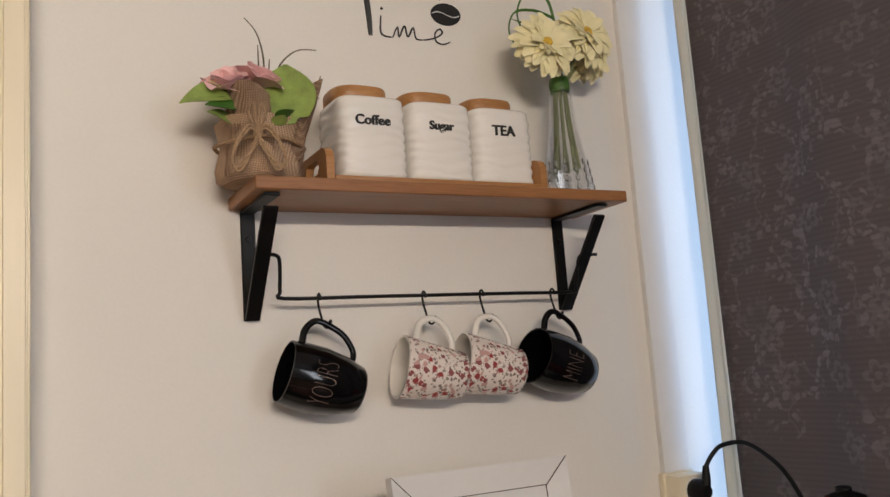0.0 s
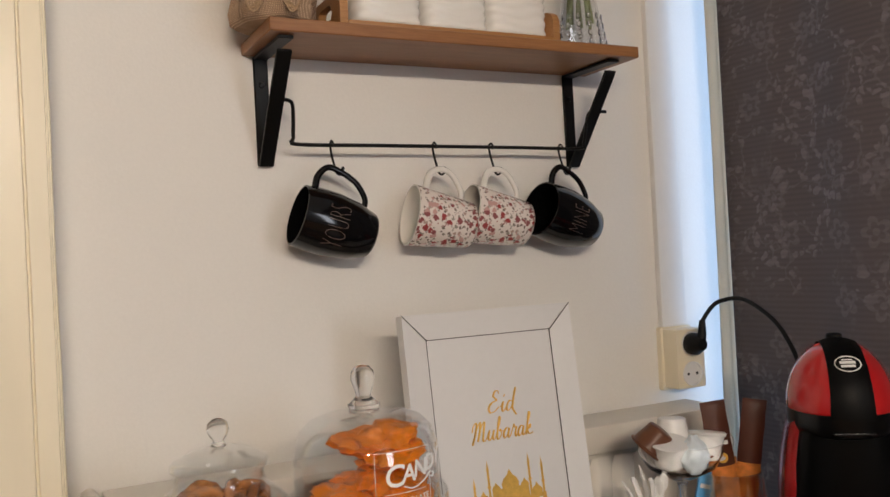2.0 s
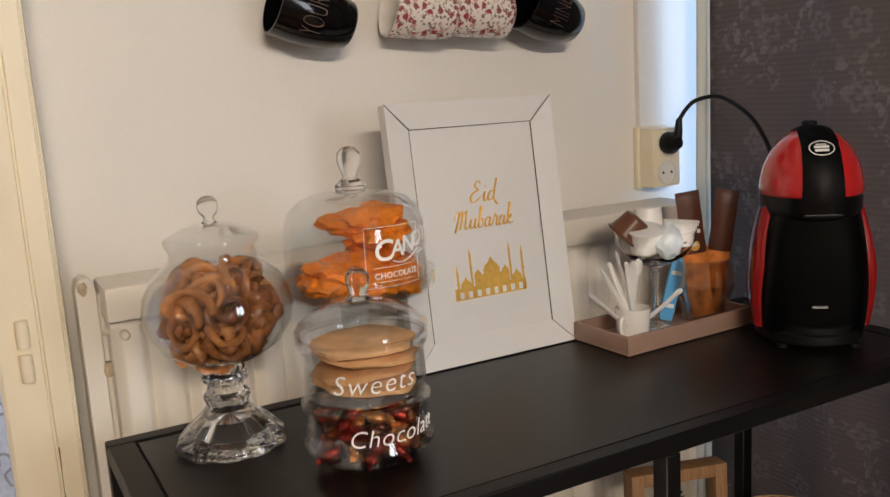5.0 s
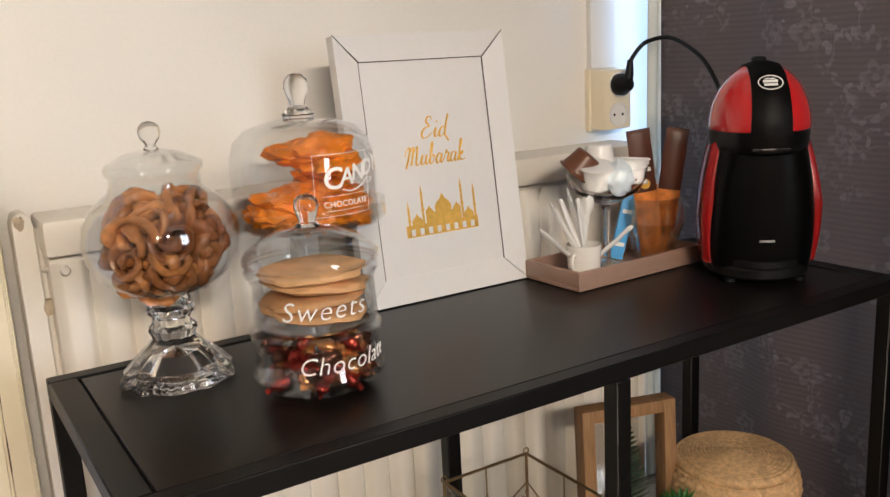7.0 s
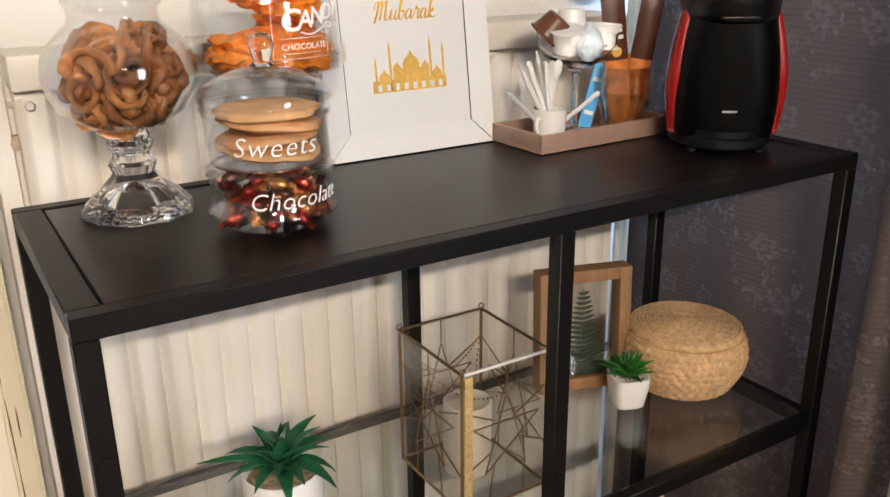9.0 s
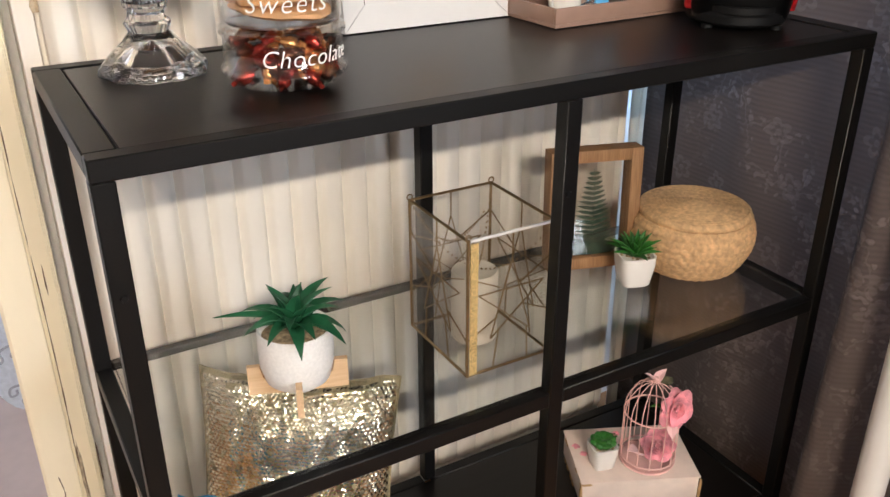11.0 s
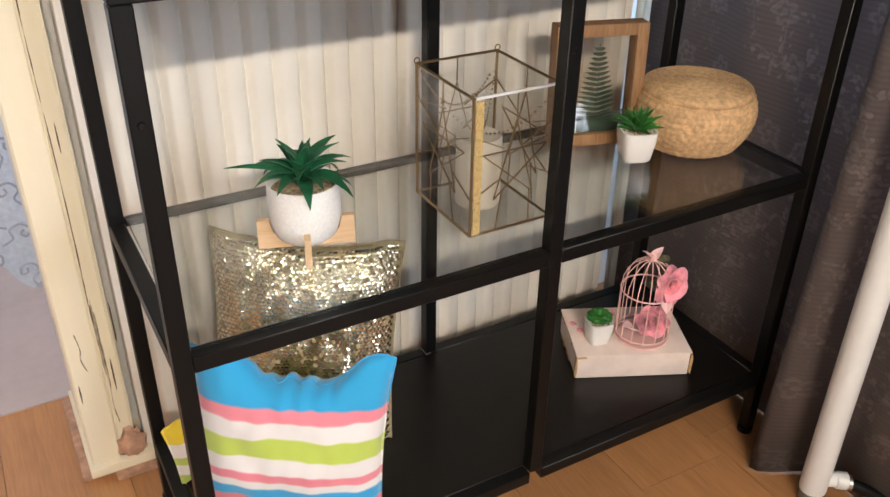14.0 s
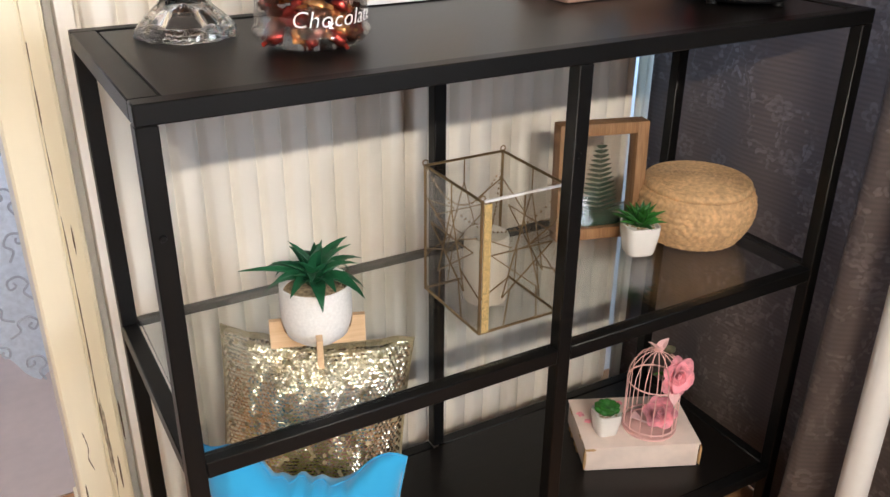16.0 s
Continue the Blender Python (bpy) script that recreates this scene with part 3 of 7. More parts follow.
def lettering(text, height, depth=0.0006, shear=0.0, spacing=1.0, weight=0.0):
    """The words as a mesh in the plane of x and y, centred; the size is that of a capital."""
    cu = bpy.data.curves.new("letters", "FONT")
    cu.body, cu.size, cu.extrude, cu.shear, cu.space_character = text, height / 0.69, depth, shear, spacing
    cu.offset = weight
    cu.align_x, cu.align_y, cu.resolution_u = "CENTER", "CENTER", 3
    ob = bpy.data.objects.new("letters", cu)
    scene.collection.objects.link(ob)
    bpy.context.view_layer.update()
    me = bpy.data.meshes.new_from_object(ob.evaluated_get(bpy.context.evaluated_depsgraph_get()))
    bm = bmesh.new()
    bm.from_mesh(me)
    bpy.data.objects.remove(ob), bpy.data.curves.remove(cu), bpy.data.meshes.remove(me)
    return bm


def stand_up(bm, m=None):
    """Turns lettering from the ground plane to face -y."""
    bmesh.ops.transform(bm, matrix=Matrix.Rotation(radians(90), 4, "X"), verts=bm.verts)
    if m is not None:
        bmesh.ops.transform(bm, matrix=m, verts=bm.verts)
    return bm


def wrap(bm, radius, angle, z):
    """Lays upright lettering round a cylinder, its middle at an angle in degrees from +x."""
    bmesh.ops.subdivide_edges(bm, edges=[e for e in bm.edges if e.calc_length() > 0.006], cuts=2)
    for v in bm.verts:
        a = radians(angle) + v.co.x / radius
        r = radius - v.co.y
        v.co = Vector((r * math.cos(a), r * math.sin(a), v.co.z + z))
    return bm


def sheet(rows, thick=0.0):
    """A surface from rows of points; with a thickness it gets a back and edges."""
    bm = bmesh.new()
    vs = [[bm.verts.new(p) for p in r] for r in rows]
    for a, b in zip(vs, vs[1:]):
        for i in range(len(a) - 1):
            bm.faces.new((a[i], a[i + 1], b[i + 1], b[i]))
    if thick:
        bmesh.ops.solidify(bm, geom=bm.faces[:], thickness=thick)
    return bm


# ---- the room ----
WALL_Y, TOP_Z, MID_Z, LOW_Z = 0.54, 0.93, 0.53, 0.135


def structure(name, bm, mat, label, category, smooth=None):
    return solid(name, bm, mat, label, category, "structure", smooth=smooth)


structure("wall_north", box(-0.048, 1.45, WALL_Y, WALL_Y + 0.14, 0, 2.6), M["wall"], "cream painted plaster wall behind the radiator", "wall")
structure("wall_north_over_door", box(-1.0, -0.048, WALL_Y, WALL_Y + 0.14, 2.15, 2.6), M["wall"], "cream painted wall over the doorway", "wall")
structure("wall_north_west", box(-2.6, -1.0, WALL_Y, WALL_Y + 0.14, 0, 2.6), M["wall"], "cream painted wall beyond the doorway", "wall")
structure("wall_west", box(-2.74, -2.6, -4.2, WALL_Y + 0.14, 0, 2.6), M["wall"], "cream painted side wall", "wall")
structure("wall_south", box(-2.6, 1.45, -4.34, -4.2, 0, 2.6), M["wall"], "cream painted back wall", "wall")
east = box(1.38, 1.5, -4.2, -3.4, 0, 2.6)
box(1.38, 1.5, -2.4, -0.75, 0, 2.6, bm=east)
box(1.38, 1.5, -3.4, -2.4, 0, 0.9, bm=east)
box(1.38, 1.5, -3.4, -2.4, 2.1, 2.6, bm=east)
box(1.38, 1.5, 0.46, WALL_Y, 0, 2.6, bm=east)
box(1.38, 1.5, -0.75, 0.46, 0, 0.35, bm=east)
box(1.38, 1.5, -0.75, 0.46, 2.2, 2.6, bm=east)
structure("wall_east", east, M["wall"], "cream painted wall with the curtained window", "wall")
structure("ceiling", box(-2.74, 1.5, -4.34, 3.6, 2.6, 2.7), M["ceiling"], "white painted ceiling", "ceiling")
floor = structure("floor", box(-2.74, 1.5, -4.34, 3.6, -0.1, -0.004), M["trim_worn"], "orange-brown oak laminate floor in long planks", "floor")
wf = box(1.40, 1.44, -0.75, -0.69, 0.35, 2.2)
for a in ((0.40, 0.46, 0.35, 2.2), (-0.75, 0.46, 0.35, 0.41), (-0.75, 0.46, 2.14, 2.2), (-0.17, -0.11, 0.35, 2.2)):
    box(1.40, 1.44, a[0], a[1], a[2], a[3], bm=wf)
w2 = box(1.40, 1.44, -3.4, -3.34, 0.9, 2.1)
for a in ((-2.46, -2.4, 0.9, 2.1), (-3.4, -2.4, 0.9, 0.96), (-3.4, -2.4, 2.04, 2.1), (-2.93, -2.87, 0.9, 2.1)):
    box(1.40, 1.44, a[0], a[1], a[2], a[3], bm=w2)
structure("window_2", w2, M["white_plastic"], "white window frame in the side wall", "window")
structure("window_1", wf, M["white_plastic"], "white window frame behind the curtain", "window")

# the far room behind the doorway
structure("far_floor", box(-2.6, 0.9, 0.70, 3.5, 0.0, 0.004), M["far_floor"], "pale lilac-grey lino floor of the next room", "floor")
structure("wall_far_north", box(-2.74, 1.5, 3.5, 3.6, 0, 2.6), M["wall"], "pale wall of the next room", "wall")
structure("wall_far_west", box(-2.74, -2.6, 0.68, 3.5, 0, 2.6), M["wall"], "pale side wall of the next room", "wall")
structure("wall_far_east", box(0.9, 1.0, 0.68, 3.5, 0, 2.6), M["wall"], "pale side wall of the next room", "wall")


def lace_curtain():
    """A white cloth with grey scrolls that reaches the floor, its hem lifted to one side."""
    rows = []
    for i in range(40):
        u = i / 39
        x = -0.62 + 0.56 * u
        hem = 0.006 + 0.09 * max(0.0, min(1.0, (-0.135 - x) / 0.03)) + 0.012 * (1 + math.sin(u * 60))
        rows.append([(x, 1.13 + 0.010 * math.sin(u * 31), z) for z in (hem, 0.3, 0.6, 0.9, 1.4, 1.9, 2.2)])
    c = thing("lace_curtain", Matrix(), "white cloth curtain with grey curling scrolls in the next room", "curtain")
    part("cloth", sheet(rows, 0.002), M["lace"], c)
    scroll = bmesh.new()
    rnd = random.Random(4)
    for i in range(7):
        for k in range(18):
            cx, cz, a0, s = -0.10 - 0.075 * i + rnd.uniform(-0.008, 0.008), 0.06 + 0.10 * k + 0.04 * (i % 2), rnd.uniform(-0.5, 0.5), (-1) ** (i + k)
            pts = [(s * 0.030, -0.040), (s * 0.012, -0.020), (s * 0.022, 0.0), (s * 0.004, 0.018), (-s * 0.018, 0.008), (-s * 0.014, -0.012), (-s * 0.002, -0.006), (-s * 0.006, 0.004)]
            tube(curve([(cx + x * math.cos(a0) - z * math.sin(a0), 1.116, cz + x * math.sin(a0) + z * math.cos(a0)) for x, z in pts], 4), 0.0028, 5, scroll)
    part("scroll_pattern", scroll, M["lace_grey"], c, "grey scroll embroidery", kind="stuff")


lace_curtain()
solid("storage_chest", box(-0.9, -0.16, 1.75, 2.2, 0.0, 0.82, 0.02), M["far_blue"], "blue painted chest in the next room", "chest")


def door_frame():
    """Thick moulded jamb of the doorway, its paint worn and its plinth broken."""
    f = thing("door_1", Matrix(), "yellowed gloss-painted door frame with a chipped broken plinth", "door frame", kind="structure")
    prof = [(-0.0125, WALL_Y), (-0.0130, 0.472), (-0.0145, 0.468), (-0.0160, 0.468), (-0.0170, 0.464), (-0.0185, 0.464), (-0.0195, 0.460), (-0.041, 0.459), (-0.0425, 0.4625), (-0.0445, 0.4625),
            (-0.046, 0.453), (-0.088, 0.452), (-0.092, 0.456), (-0.092, 0.68), (-0.05, 0.68), (-0.05, WALL_Y)]
    bm = bmesh.new()
    rows = []
    for i in range(24):
        z = 0.03 + 2.14 * i / 23
        rows.append([bm.verts.new((x + 0.0012 * noise.noise((x * 40, y * 30, z * 9)), y + 0.0015 * noise.noise((x * 30 + 5, y * 40, z * 7)), z)) for x, y in prof])
    for a, b in zip(rows, rows[1:]):
        for k in range(len(prof)):
            j = (k + 1) % len(prof)
            bm.faces.new((a[k], a[j], b[j], b[k]))
    part("jamb", bm, M["trim"], f, smooth=35)
    part("plinth", box(-0.098, 0.012, 0.44, 0.68, 0.012, 0.03, 0.003), M["trim"], f, "chipped painted plinth block")
    part("floor_bead", box(-0.060, 0.016, 0.428, 0.68, 0.0, 0.012, 0.003), M["bare_pink"], f, "bare pink-brown floor bead")
    part("floor_bead", box(-0.112, -0.060, 0.452, 0.68, 0.0, 0.012, 0.003), M["bare_pink"], f, "bare pink-brown floor bead")
    part("wound", blob((0.022, 0.012, 0.030), 0.5, 5, 3, m=pose(-0.022, 0.452, 0.055)), M["bare_pink"], f, "bare broken wood")
    for k, (x, z, sx, sz) in enumerate(((-0.028, 0.20, 0.003, 0.045), (-0.083, 0.185, 0.003, 0.026), (-0.04, 0.32, 0.0025, 0.03), (-0.012, 0.30, 0.003, 0.05), (-0.03, 0.62, 0.002, 0.03))):
        part("chip", blob((sx * 0.45, 0.0012, sz * 0.7), 0.6, 4, k, m=pose(x, 0.4522 if x < -0.05 else 0.4595, z)), M["trim_worn"], f, "dark chip in the paint")
    rnd = random.Random(9)
    # two cracks, then a long dark line drawn down the moulding groove
    for pts in (((-0.072, 0.30), (-0.068, 0.27), (-0.070, 0.25), (-0.066, 0.225)), ((-0.036, 0.300), (-0.037, 0.26), (-0.035, 0.20), (-0.037, 0.14), (-0.034, 0.10)), ((-0.0405, 0.90), (-0.0405, 0.75), (-0.0400, 0.60), (-0.0405, 0.45), (-0.0400, 0.34))):
        q = curve([(x + rnd.uniform(-0.001, 0.001), 0.4518 if x < -0.05 else 0.4592, z) for x, z in pts], 7)
        part("crack", tube(q, [rnd.uniform(0.0003, 0.0012) for _ in q], 5), M["trim_worn"], f, "dark crack or groove line in the paint")
    part("grime", blob((0.0030, 0.0008, 0.080), 0.8, 7, 2, 20, m=pose(-0.038, 0.4594, 0.25)), M["grime"], f, "grey grime along the moulding")
    for z in (1.005, 1.045):
        h = lathe([(0, -0.016), (0.007, -0.016), (0.0075, 0), (0.007, 0.016), (0, 0.016)], 12, m=pose(-0.062, 0.447, z))
        part("hinge", h, M["trim"], f, "painted-over hinge knuckle")
    head = box(-1.0, 0.0, 0.452, 0.68, 2.15, 2.23, 0.004)
    part("head", head, M["trim"], f)
    part("far_jamb", box(-1.0, -0.92, 0.452, 0.68, 0.0, 2.15, 0.004), M["trim"], f)


door_frame()


def pipe_cover():
    """A cream upright board beside the jamb with a worn rounded head, and the radiator's small air valve."""
    p = thing("radiator_pipe", Matrix(), "cream-painted upright pipe boarding with a worn head at the radiator's end", "pipe")
    bm = bmesh.new()
    out = [(0.0, 0.02), (0.023, 0.02), (0.023, 1.078), (0.021, 1.088), (0.0155, 1.095), (0.0095, 1.096), (0.003, 1.092), (0.0, 1.082)]
    rows = [[bm.verts.new((x, y, z)) for x, z in out] for y in (0.462, 0.500)]
    bm.faces.new(rows[0]), bm.faces.new(rows[1][::-1])
    for i in range(len(out)):
        j = (i + 1) % len(out)
        bm.faces.new((rows[0][i], rows[0][j], rows[1][j], rows[1][i]))
    bmesh.ops.bevel(bm, geom=bm.edges[:], offset=0.0012, segments=1, affect="EDGES")
    part("board", bm, M["radiator"], p, smooth=30)
    part("worn_head", blob((0.0055, 0.0014, 0.008), 0.6, 4, 6, 14, m=pose(0.008, 0.4615, 1.084)), M["grime"], p, "bare worn patch")
    part("pipe", tube([(0.0275, 0.475, 0.02), (0.0275, 0.475, 1.04), (0.0275, 0.470, 1.075)], 0.0038, 12), M["radiator"], p)
    part("valve_body", lathe([(0, 0), (0.0055, 0), (0.006, 0.003), (0.006, 0.010), (0.004, 0.013), (0, 0.013)], 16, m=pose(0.044, 0.430, 1.030, 90)), M["radiator"], p, "painted air valve")
    part("valve_arm", tube([(0.0275, 0.470, 1.026), (0.036, 0.446, 1.028), (0.044, 0.428, 1.030)], 0.0036, 10), M["radiator"], p)
    part("union_nut", lathe([(0, 0), (0.0075, 0), (0.0085, 0.008), (0.0075, 0.018), (0, 0.018)], 8, m=pose(0.026, 0.468, 0.972)), M["grime"], p, "grimy union nut")


pipe_cover()


def radiator():
    """Panel radiator with upright flutes, a plain top strip and a rounded foot."""
    x0, x1, z0, z1 = 0.0305, 0.96, 0.06, 1.088
    r = thing("radiator", Matrix(), "tall off-white enamelled panel radiator with upright flutes", "radiator")
    bm = bmesh.new()
    pitch, xs = 0.0418, []
    x = x0
    while x < x1 - 0.001:
        for dx, dy in ((0.0, 0.0175), (0.0040, 0.0115), (0.0085, 0.0022), (0.0120, 0.0), (0.0300, 0.0), (0.0335, 0.0022), (0.0380, 0.0115)):
            if x + dx < x1:
                xs.append((x + dx, dy))
        x += pitch
    xs.append((x1, 0.012))
    fy = 0.425
    levels = [(z0, 0.016), (z0 + 0.025, 0.004), (z0 + 0.05, 0.0), (z1 - 0.075, 0.0), (z1 - 0.05, 0.006)]
    rows = [[bm.verts.new((xx, fy + max(dy if 0 < k < 4 else 0.006, e), z)) for xx, dy in xs] for k, (z, e) in enumerate(levels)]
    for a, b in zip(rows, rows[1:]):
        for i in range(len(xs) - 1):
            bm.faces.new((a[i], a[i + 1], b[i + 1], b[i]))
    part("fluted_panel", bm, M["radiator"], r, smooth=60)
    part("body", box(x0, x1, fy + 0.018, 0.51, z0, z1 - 0.04, 0.004), M["radiator"], r)
    part("top_strip", box(x0 - 0.004, x1 + 0.004, fy - 0.004, 0.515, z1 - 0.042, z1, 0.006), M["radiator"], r, "smooth top casing")
    part("foot_strip", box(x0, x1, fy + 0.002, 0.50, z0 - 0.012, z0 + 0.006, 0.004), M["radiator"], r)
    for xx in (0.2, 0.7):
        part("bracket", box(xx, xx + 0.03, 0.50, WALL_Y, 0.2, 0.9, 0.002), M["radiator"], r)


radiator()


def main_curtain():
    """Floor-length damask curtain round the corner of the unit, with a white lining edge beside the wall."""
    c = thing("curtain", Matrix(), "floor-length grey-mauve damask curtain with a woven flower pattern", "curtain")
    rows = []
    n = 150
    for i in range(n + 1):
        u = i / n
        y = 0.470 - 2.3 * u
        row = []
        for k in range(15):
            z = 0.004 + 2.5 * k / 14
            low = 1 - z / 2.5
            hold = min(1.0, max(0.0, (0.02 - y) / 0.07))
            wave = 0.016 * math.sin(y * 21 + 0.6 * math.sin(z * 1.1)) + 0.008 * math.sin(y * 43 + 1.3)
            bulge = -0.100 * math.exp(-((y + 0.070) / 0.048) ** 2) * (0.25 + 0.75 * low * low) + 0.02 * math.sin(y * 17 + 2) * hold
            x = 1.046 + wave * (0.45 + 0.9 * hold) + bulge * hold - 0.01 * hold
            row.append((max(x, 1.022) if y > 0 else x, y, z))
        rows.append(row)
    part("cloth", sheet(rows, 0.003), M["curtain"], c, smooth=70)
    edge = []
    for i in range(10):
        u = i / 9
        edge.append([(1.046 - 0.020 * u + 0.005 * math.sin(u * 9 + 0.5 * k), 0.4695 + 0.016 * u + 0.004 * math.sin(0.8 * k) * u, 0.012 + 2.5 * k / 10) for k in range(11)])
    part("lining_edge", sheet(edge, 0.002), M["lining"], c, "cream lining turned out along the edge", smooth=70)


main_curtain()


def ceiling_lamp():
    """The room's lamp: a hanging bar with a row of four small spots."""
    x, y, z = LAMP
    c = thing("ceiling_lamp", Matrix(), "hanging brass bar with a row of four warm spots", "lamp")
    part("canopy", lathe([(0, 0), (0.05, 0), (0.045, -0.02), (0.012, -0.035), (0, -0.035)], 24, m=pose(x, y, 2.6)), M["brass"], c)
    part("stem", tube([(x, y, 2.58), (x, y, z + 0.10)], 0.008, 10), M["brass"], c)
    part("bar", tube([(x - 0.42, y, z + 0.10), (x + 0.42, y, z + 0.10)], 0.011, 12), M["brass"], c)
    for k in range(4):
        bx = x - 0.36 + 0.24 * k
        m = look((bx, y, z), (0.14 + 0.22 * k, 0.5, 1.22)) @ pose(0, 0, 0, 180)
        part("arm", tube([(bx, y, z + 0.10), (bx, y, z + 0.02)], 0.006, 8), M["brass"], c)
        spot = part("spot_cup", lathe([(0.010, -0.050), (0.020, -0.046), (0.028, 0.0), (0.030, 0.034), (0.028, 0.034), (0.025, 0.0), (0.017, -0.042), (0.010, -0.046)], 24, closed=True, m=m), M["brass"], c, "brass spot cup")
        part("bulb", lathe([(0, 0.004), (0.014, 0.008), (0.021, 0.020), (0.022, 0.028), (0.016, 0.031), (0, 0.032)], 16, m=m), M["bulb"], spot, "lit bulb")
        lamp("bulb_light", "SPOT", look((bx, y, z), (0.14 + 0.22 * k, 0.5, 1.22)) @ pose(0, 0, -0.05), 46, (1.0, 0.865, 0.70), size=0.022, cone=96, blend=0.8)


ceiling_lamp()

# ---- the black shelf unit ----


def shelf_unit():
    u = thing("shelf_unit", Matrix(), "black steel shelf unit with wood-look top and clear glass shelf", "shelf unit")
    t = 0.021
    steel = M["black_steel"]

    def bar(name, x0, x1, y0, y1, z0, z1):
        return part(name, box(x0, x1, y0, y1, z0, z1, 0.0015, seg=1), steel, u)

    for x in (0.0, 1.0 - t):
        for y in (0.0, 0.36 - t):
            post = bar("post", x, x + t, y, y + t, 0.012, TOP_Z - t)
            part("foot", lathe([(0, 0), (0.014, 0), (0.014, 0.010), (0.009, 0.013), (0, 0.013)], 16, m=pose(x + t / 2, y + t / 2, 0)), M["black_plastic"], post)
    for y in (0.0, 0.36 - t):
        bar("middle_post", 0.5 - t / 2, 0.5 + t / 2, y, y + t, LOW_Z, TOP_Z - t)
    for z in (TOP_Z, MID_Z, LOW_Z):
        h = t if z != MID_Z else 0.022
        for y in (0.0, 0.36 - t):
            if z == TOP_Z:
                bar("rail", 0, 1, y, y + t, z - h, z)
            else:
                slim = z == MID_Z and y > 0.1
                for a, b in ((t, 0.5 - t / 2), (0.5 + t / 2, 1 - t)):
                    bar("rail", a, b, y + (0.009 if slim else 0), y + t, z - (0.012 if slim else h), z)
        for x in (0.0, 1 - t):
            w = t + 0.008 if z == TOP_Z else t
            bar("side_rail", x if x == 0 else 1 - w, w if x == 0 else 1, t, 0.36 - t, z - h, z)
    part("top_panel", box(t + 0.010, 1 - t - 0.010, t + 0.003, 0.36 - t - 0.003, TOP_Z - 0.018, TOP_Z - 0.0015, 0.001, seg=1), M["board"], u, "black-brown wood-look top panel")
    part("bottom_panel", box(t + 0.001, 1 - t - 0.001, t + 0.001, 0.36 - t - 0.001, LOW_Z - 0.018, LOW_Z - 0.001, 0.001, seg=1), M["board"], u, "black-brown wood-look bottom panel")
    for a, b in ((t + 0.002, 0.4985), (0.5015, 1 - t - 0.002)):
        part("glass_shelf", box(a, b, t * 0.5, 0.36 - t * 0.5, MID_Z + 0.0006, MID_Z + 0.0062, 0.0008, seg=1), M["shelf_glass"], u, "clear glass shelf pane")
    for x in (0.0, 0.4875):
        part("bolt", lathe([(0, 0), (0.004, 0), (0.003, 0.002), (0, 0.002)], 12, m=pose(x + t / 2, -0.0001, 0.80, 90)), M["black_plastic"], u)
    return u


shelf_unit()
GLASS_Z = MID_Z + 0.0064


def wall_shelf():
    s = thing("wall_shelf", Matrix(), "orange-brown wooden wall shelf on two black angled brackets", "wall shelf")
    x0, x1, y0, z0, z1 = 0.232, 0.806, 0.400, 1.638, 1.655
    part("board", box(x0, x1, y0, WALL_Y - 0.001, z0, z1, 0.0015, seg=1), M["shelf_wood"], s)
    for x in (0.257, 0.769):
        b = part("bracket", box(x - 0.010, x + 0.010, WALL_Y - 0.005, WALL_Y, 1.487, z0, 0.0015, seg=1), M["black_steel"], s, "black steel bracket")
        part("top_arm", box(x - 0.010, x + 0.010, 0.415, WALL_Y - 0.005, z0 - 0.005, z0 - 0.0005, 0.0008, seg=1), M["black_steel"], b)
        strut = box(-0.010, 0.010, -0.0025, 0.0025, 0, 0.172, 0.001, seg=1, m=pose(x, WALL_Y - 0.008, 1.487, math.degrees(math.atan2(0.120, 0.150)) , 0, 0))
        part("strut", strut, M["black_steel"], b)
        for z in (1.499, 1.598):
            part("screw", lathe([(0, 0), (0.0045, 0), (0.0035, 0.0018), (0, 0.002)], 12, m=pose(x, WALL_Y - 0.005, z, 90)), M["black_steel"], b)
    ym, zr = 0.492, 1.5115
    pts = curve([(0.266, 0.470, 1.567), (0.274, 0.474, 1.567), (0.281, 0.478, 1.562), (0.283, 0.484, 1.54), (0.284, 0.490, 1.520), (0.290, ym, zr), (0.40, ym, zr), (0.52, ym, zr), (0.64, ym, zr),
                 (0.752, ym, zr), (0.760, 0.490, 1.520), (0.761, 0.484, 1.54), (0.762, 0.478, 1.562), (0.768, 0.474, 1.567), (0.79, 0.468, 1.567)], 4)
    part("rod", tube(pts, 0.0026, 8), M["black_steel"], s, "thin black hanging rod")


wall_shelf()


def planks():
    """The laminate's planks, in long staggered rows."""
    long, wide, meshes = 1.28, 0.19, {}
    rnd = random.Random(11)
    for i in range(22):
        x = -2.7 + i * wide
        y = -4.3 - rnd.uniform(0, long)
        while y < 3.6:
            a, b = max(y, -4.3), min(y + long, 3.6)
            key = round(b - a, 3)
            if key > 0.05:
                if key not in meshes:
                    meshes[key] = mesh_of("plank", box(0.0006, wide - 0.0006, 0.0006, key - 0.0006, -0.004, 0.0, 0.0006, seg=1), M["floor"])
                p = new("plank", meshes[key])
                p.parent = floor
                p.matrix_basis = pose(x, a, 0)
            y += long


planks()

# ---- things on the wall shelf ----
SHELF_Z = 1.655


def squarish(a, power=5.0):
    return (abs(math.cos(a)) ** power + abs(math.sin(a)) ** power) ** (-1 / power)


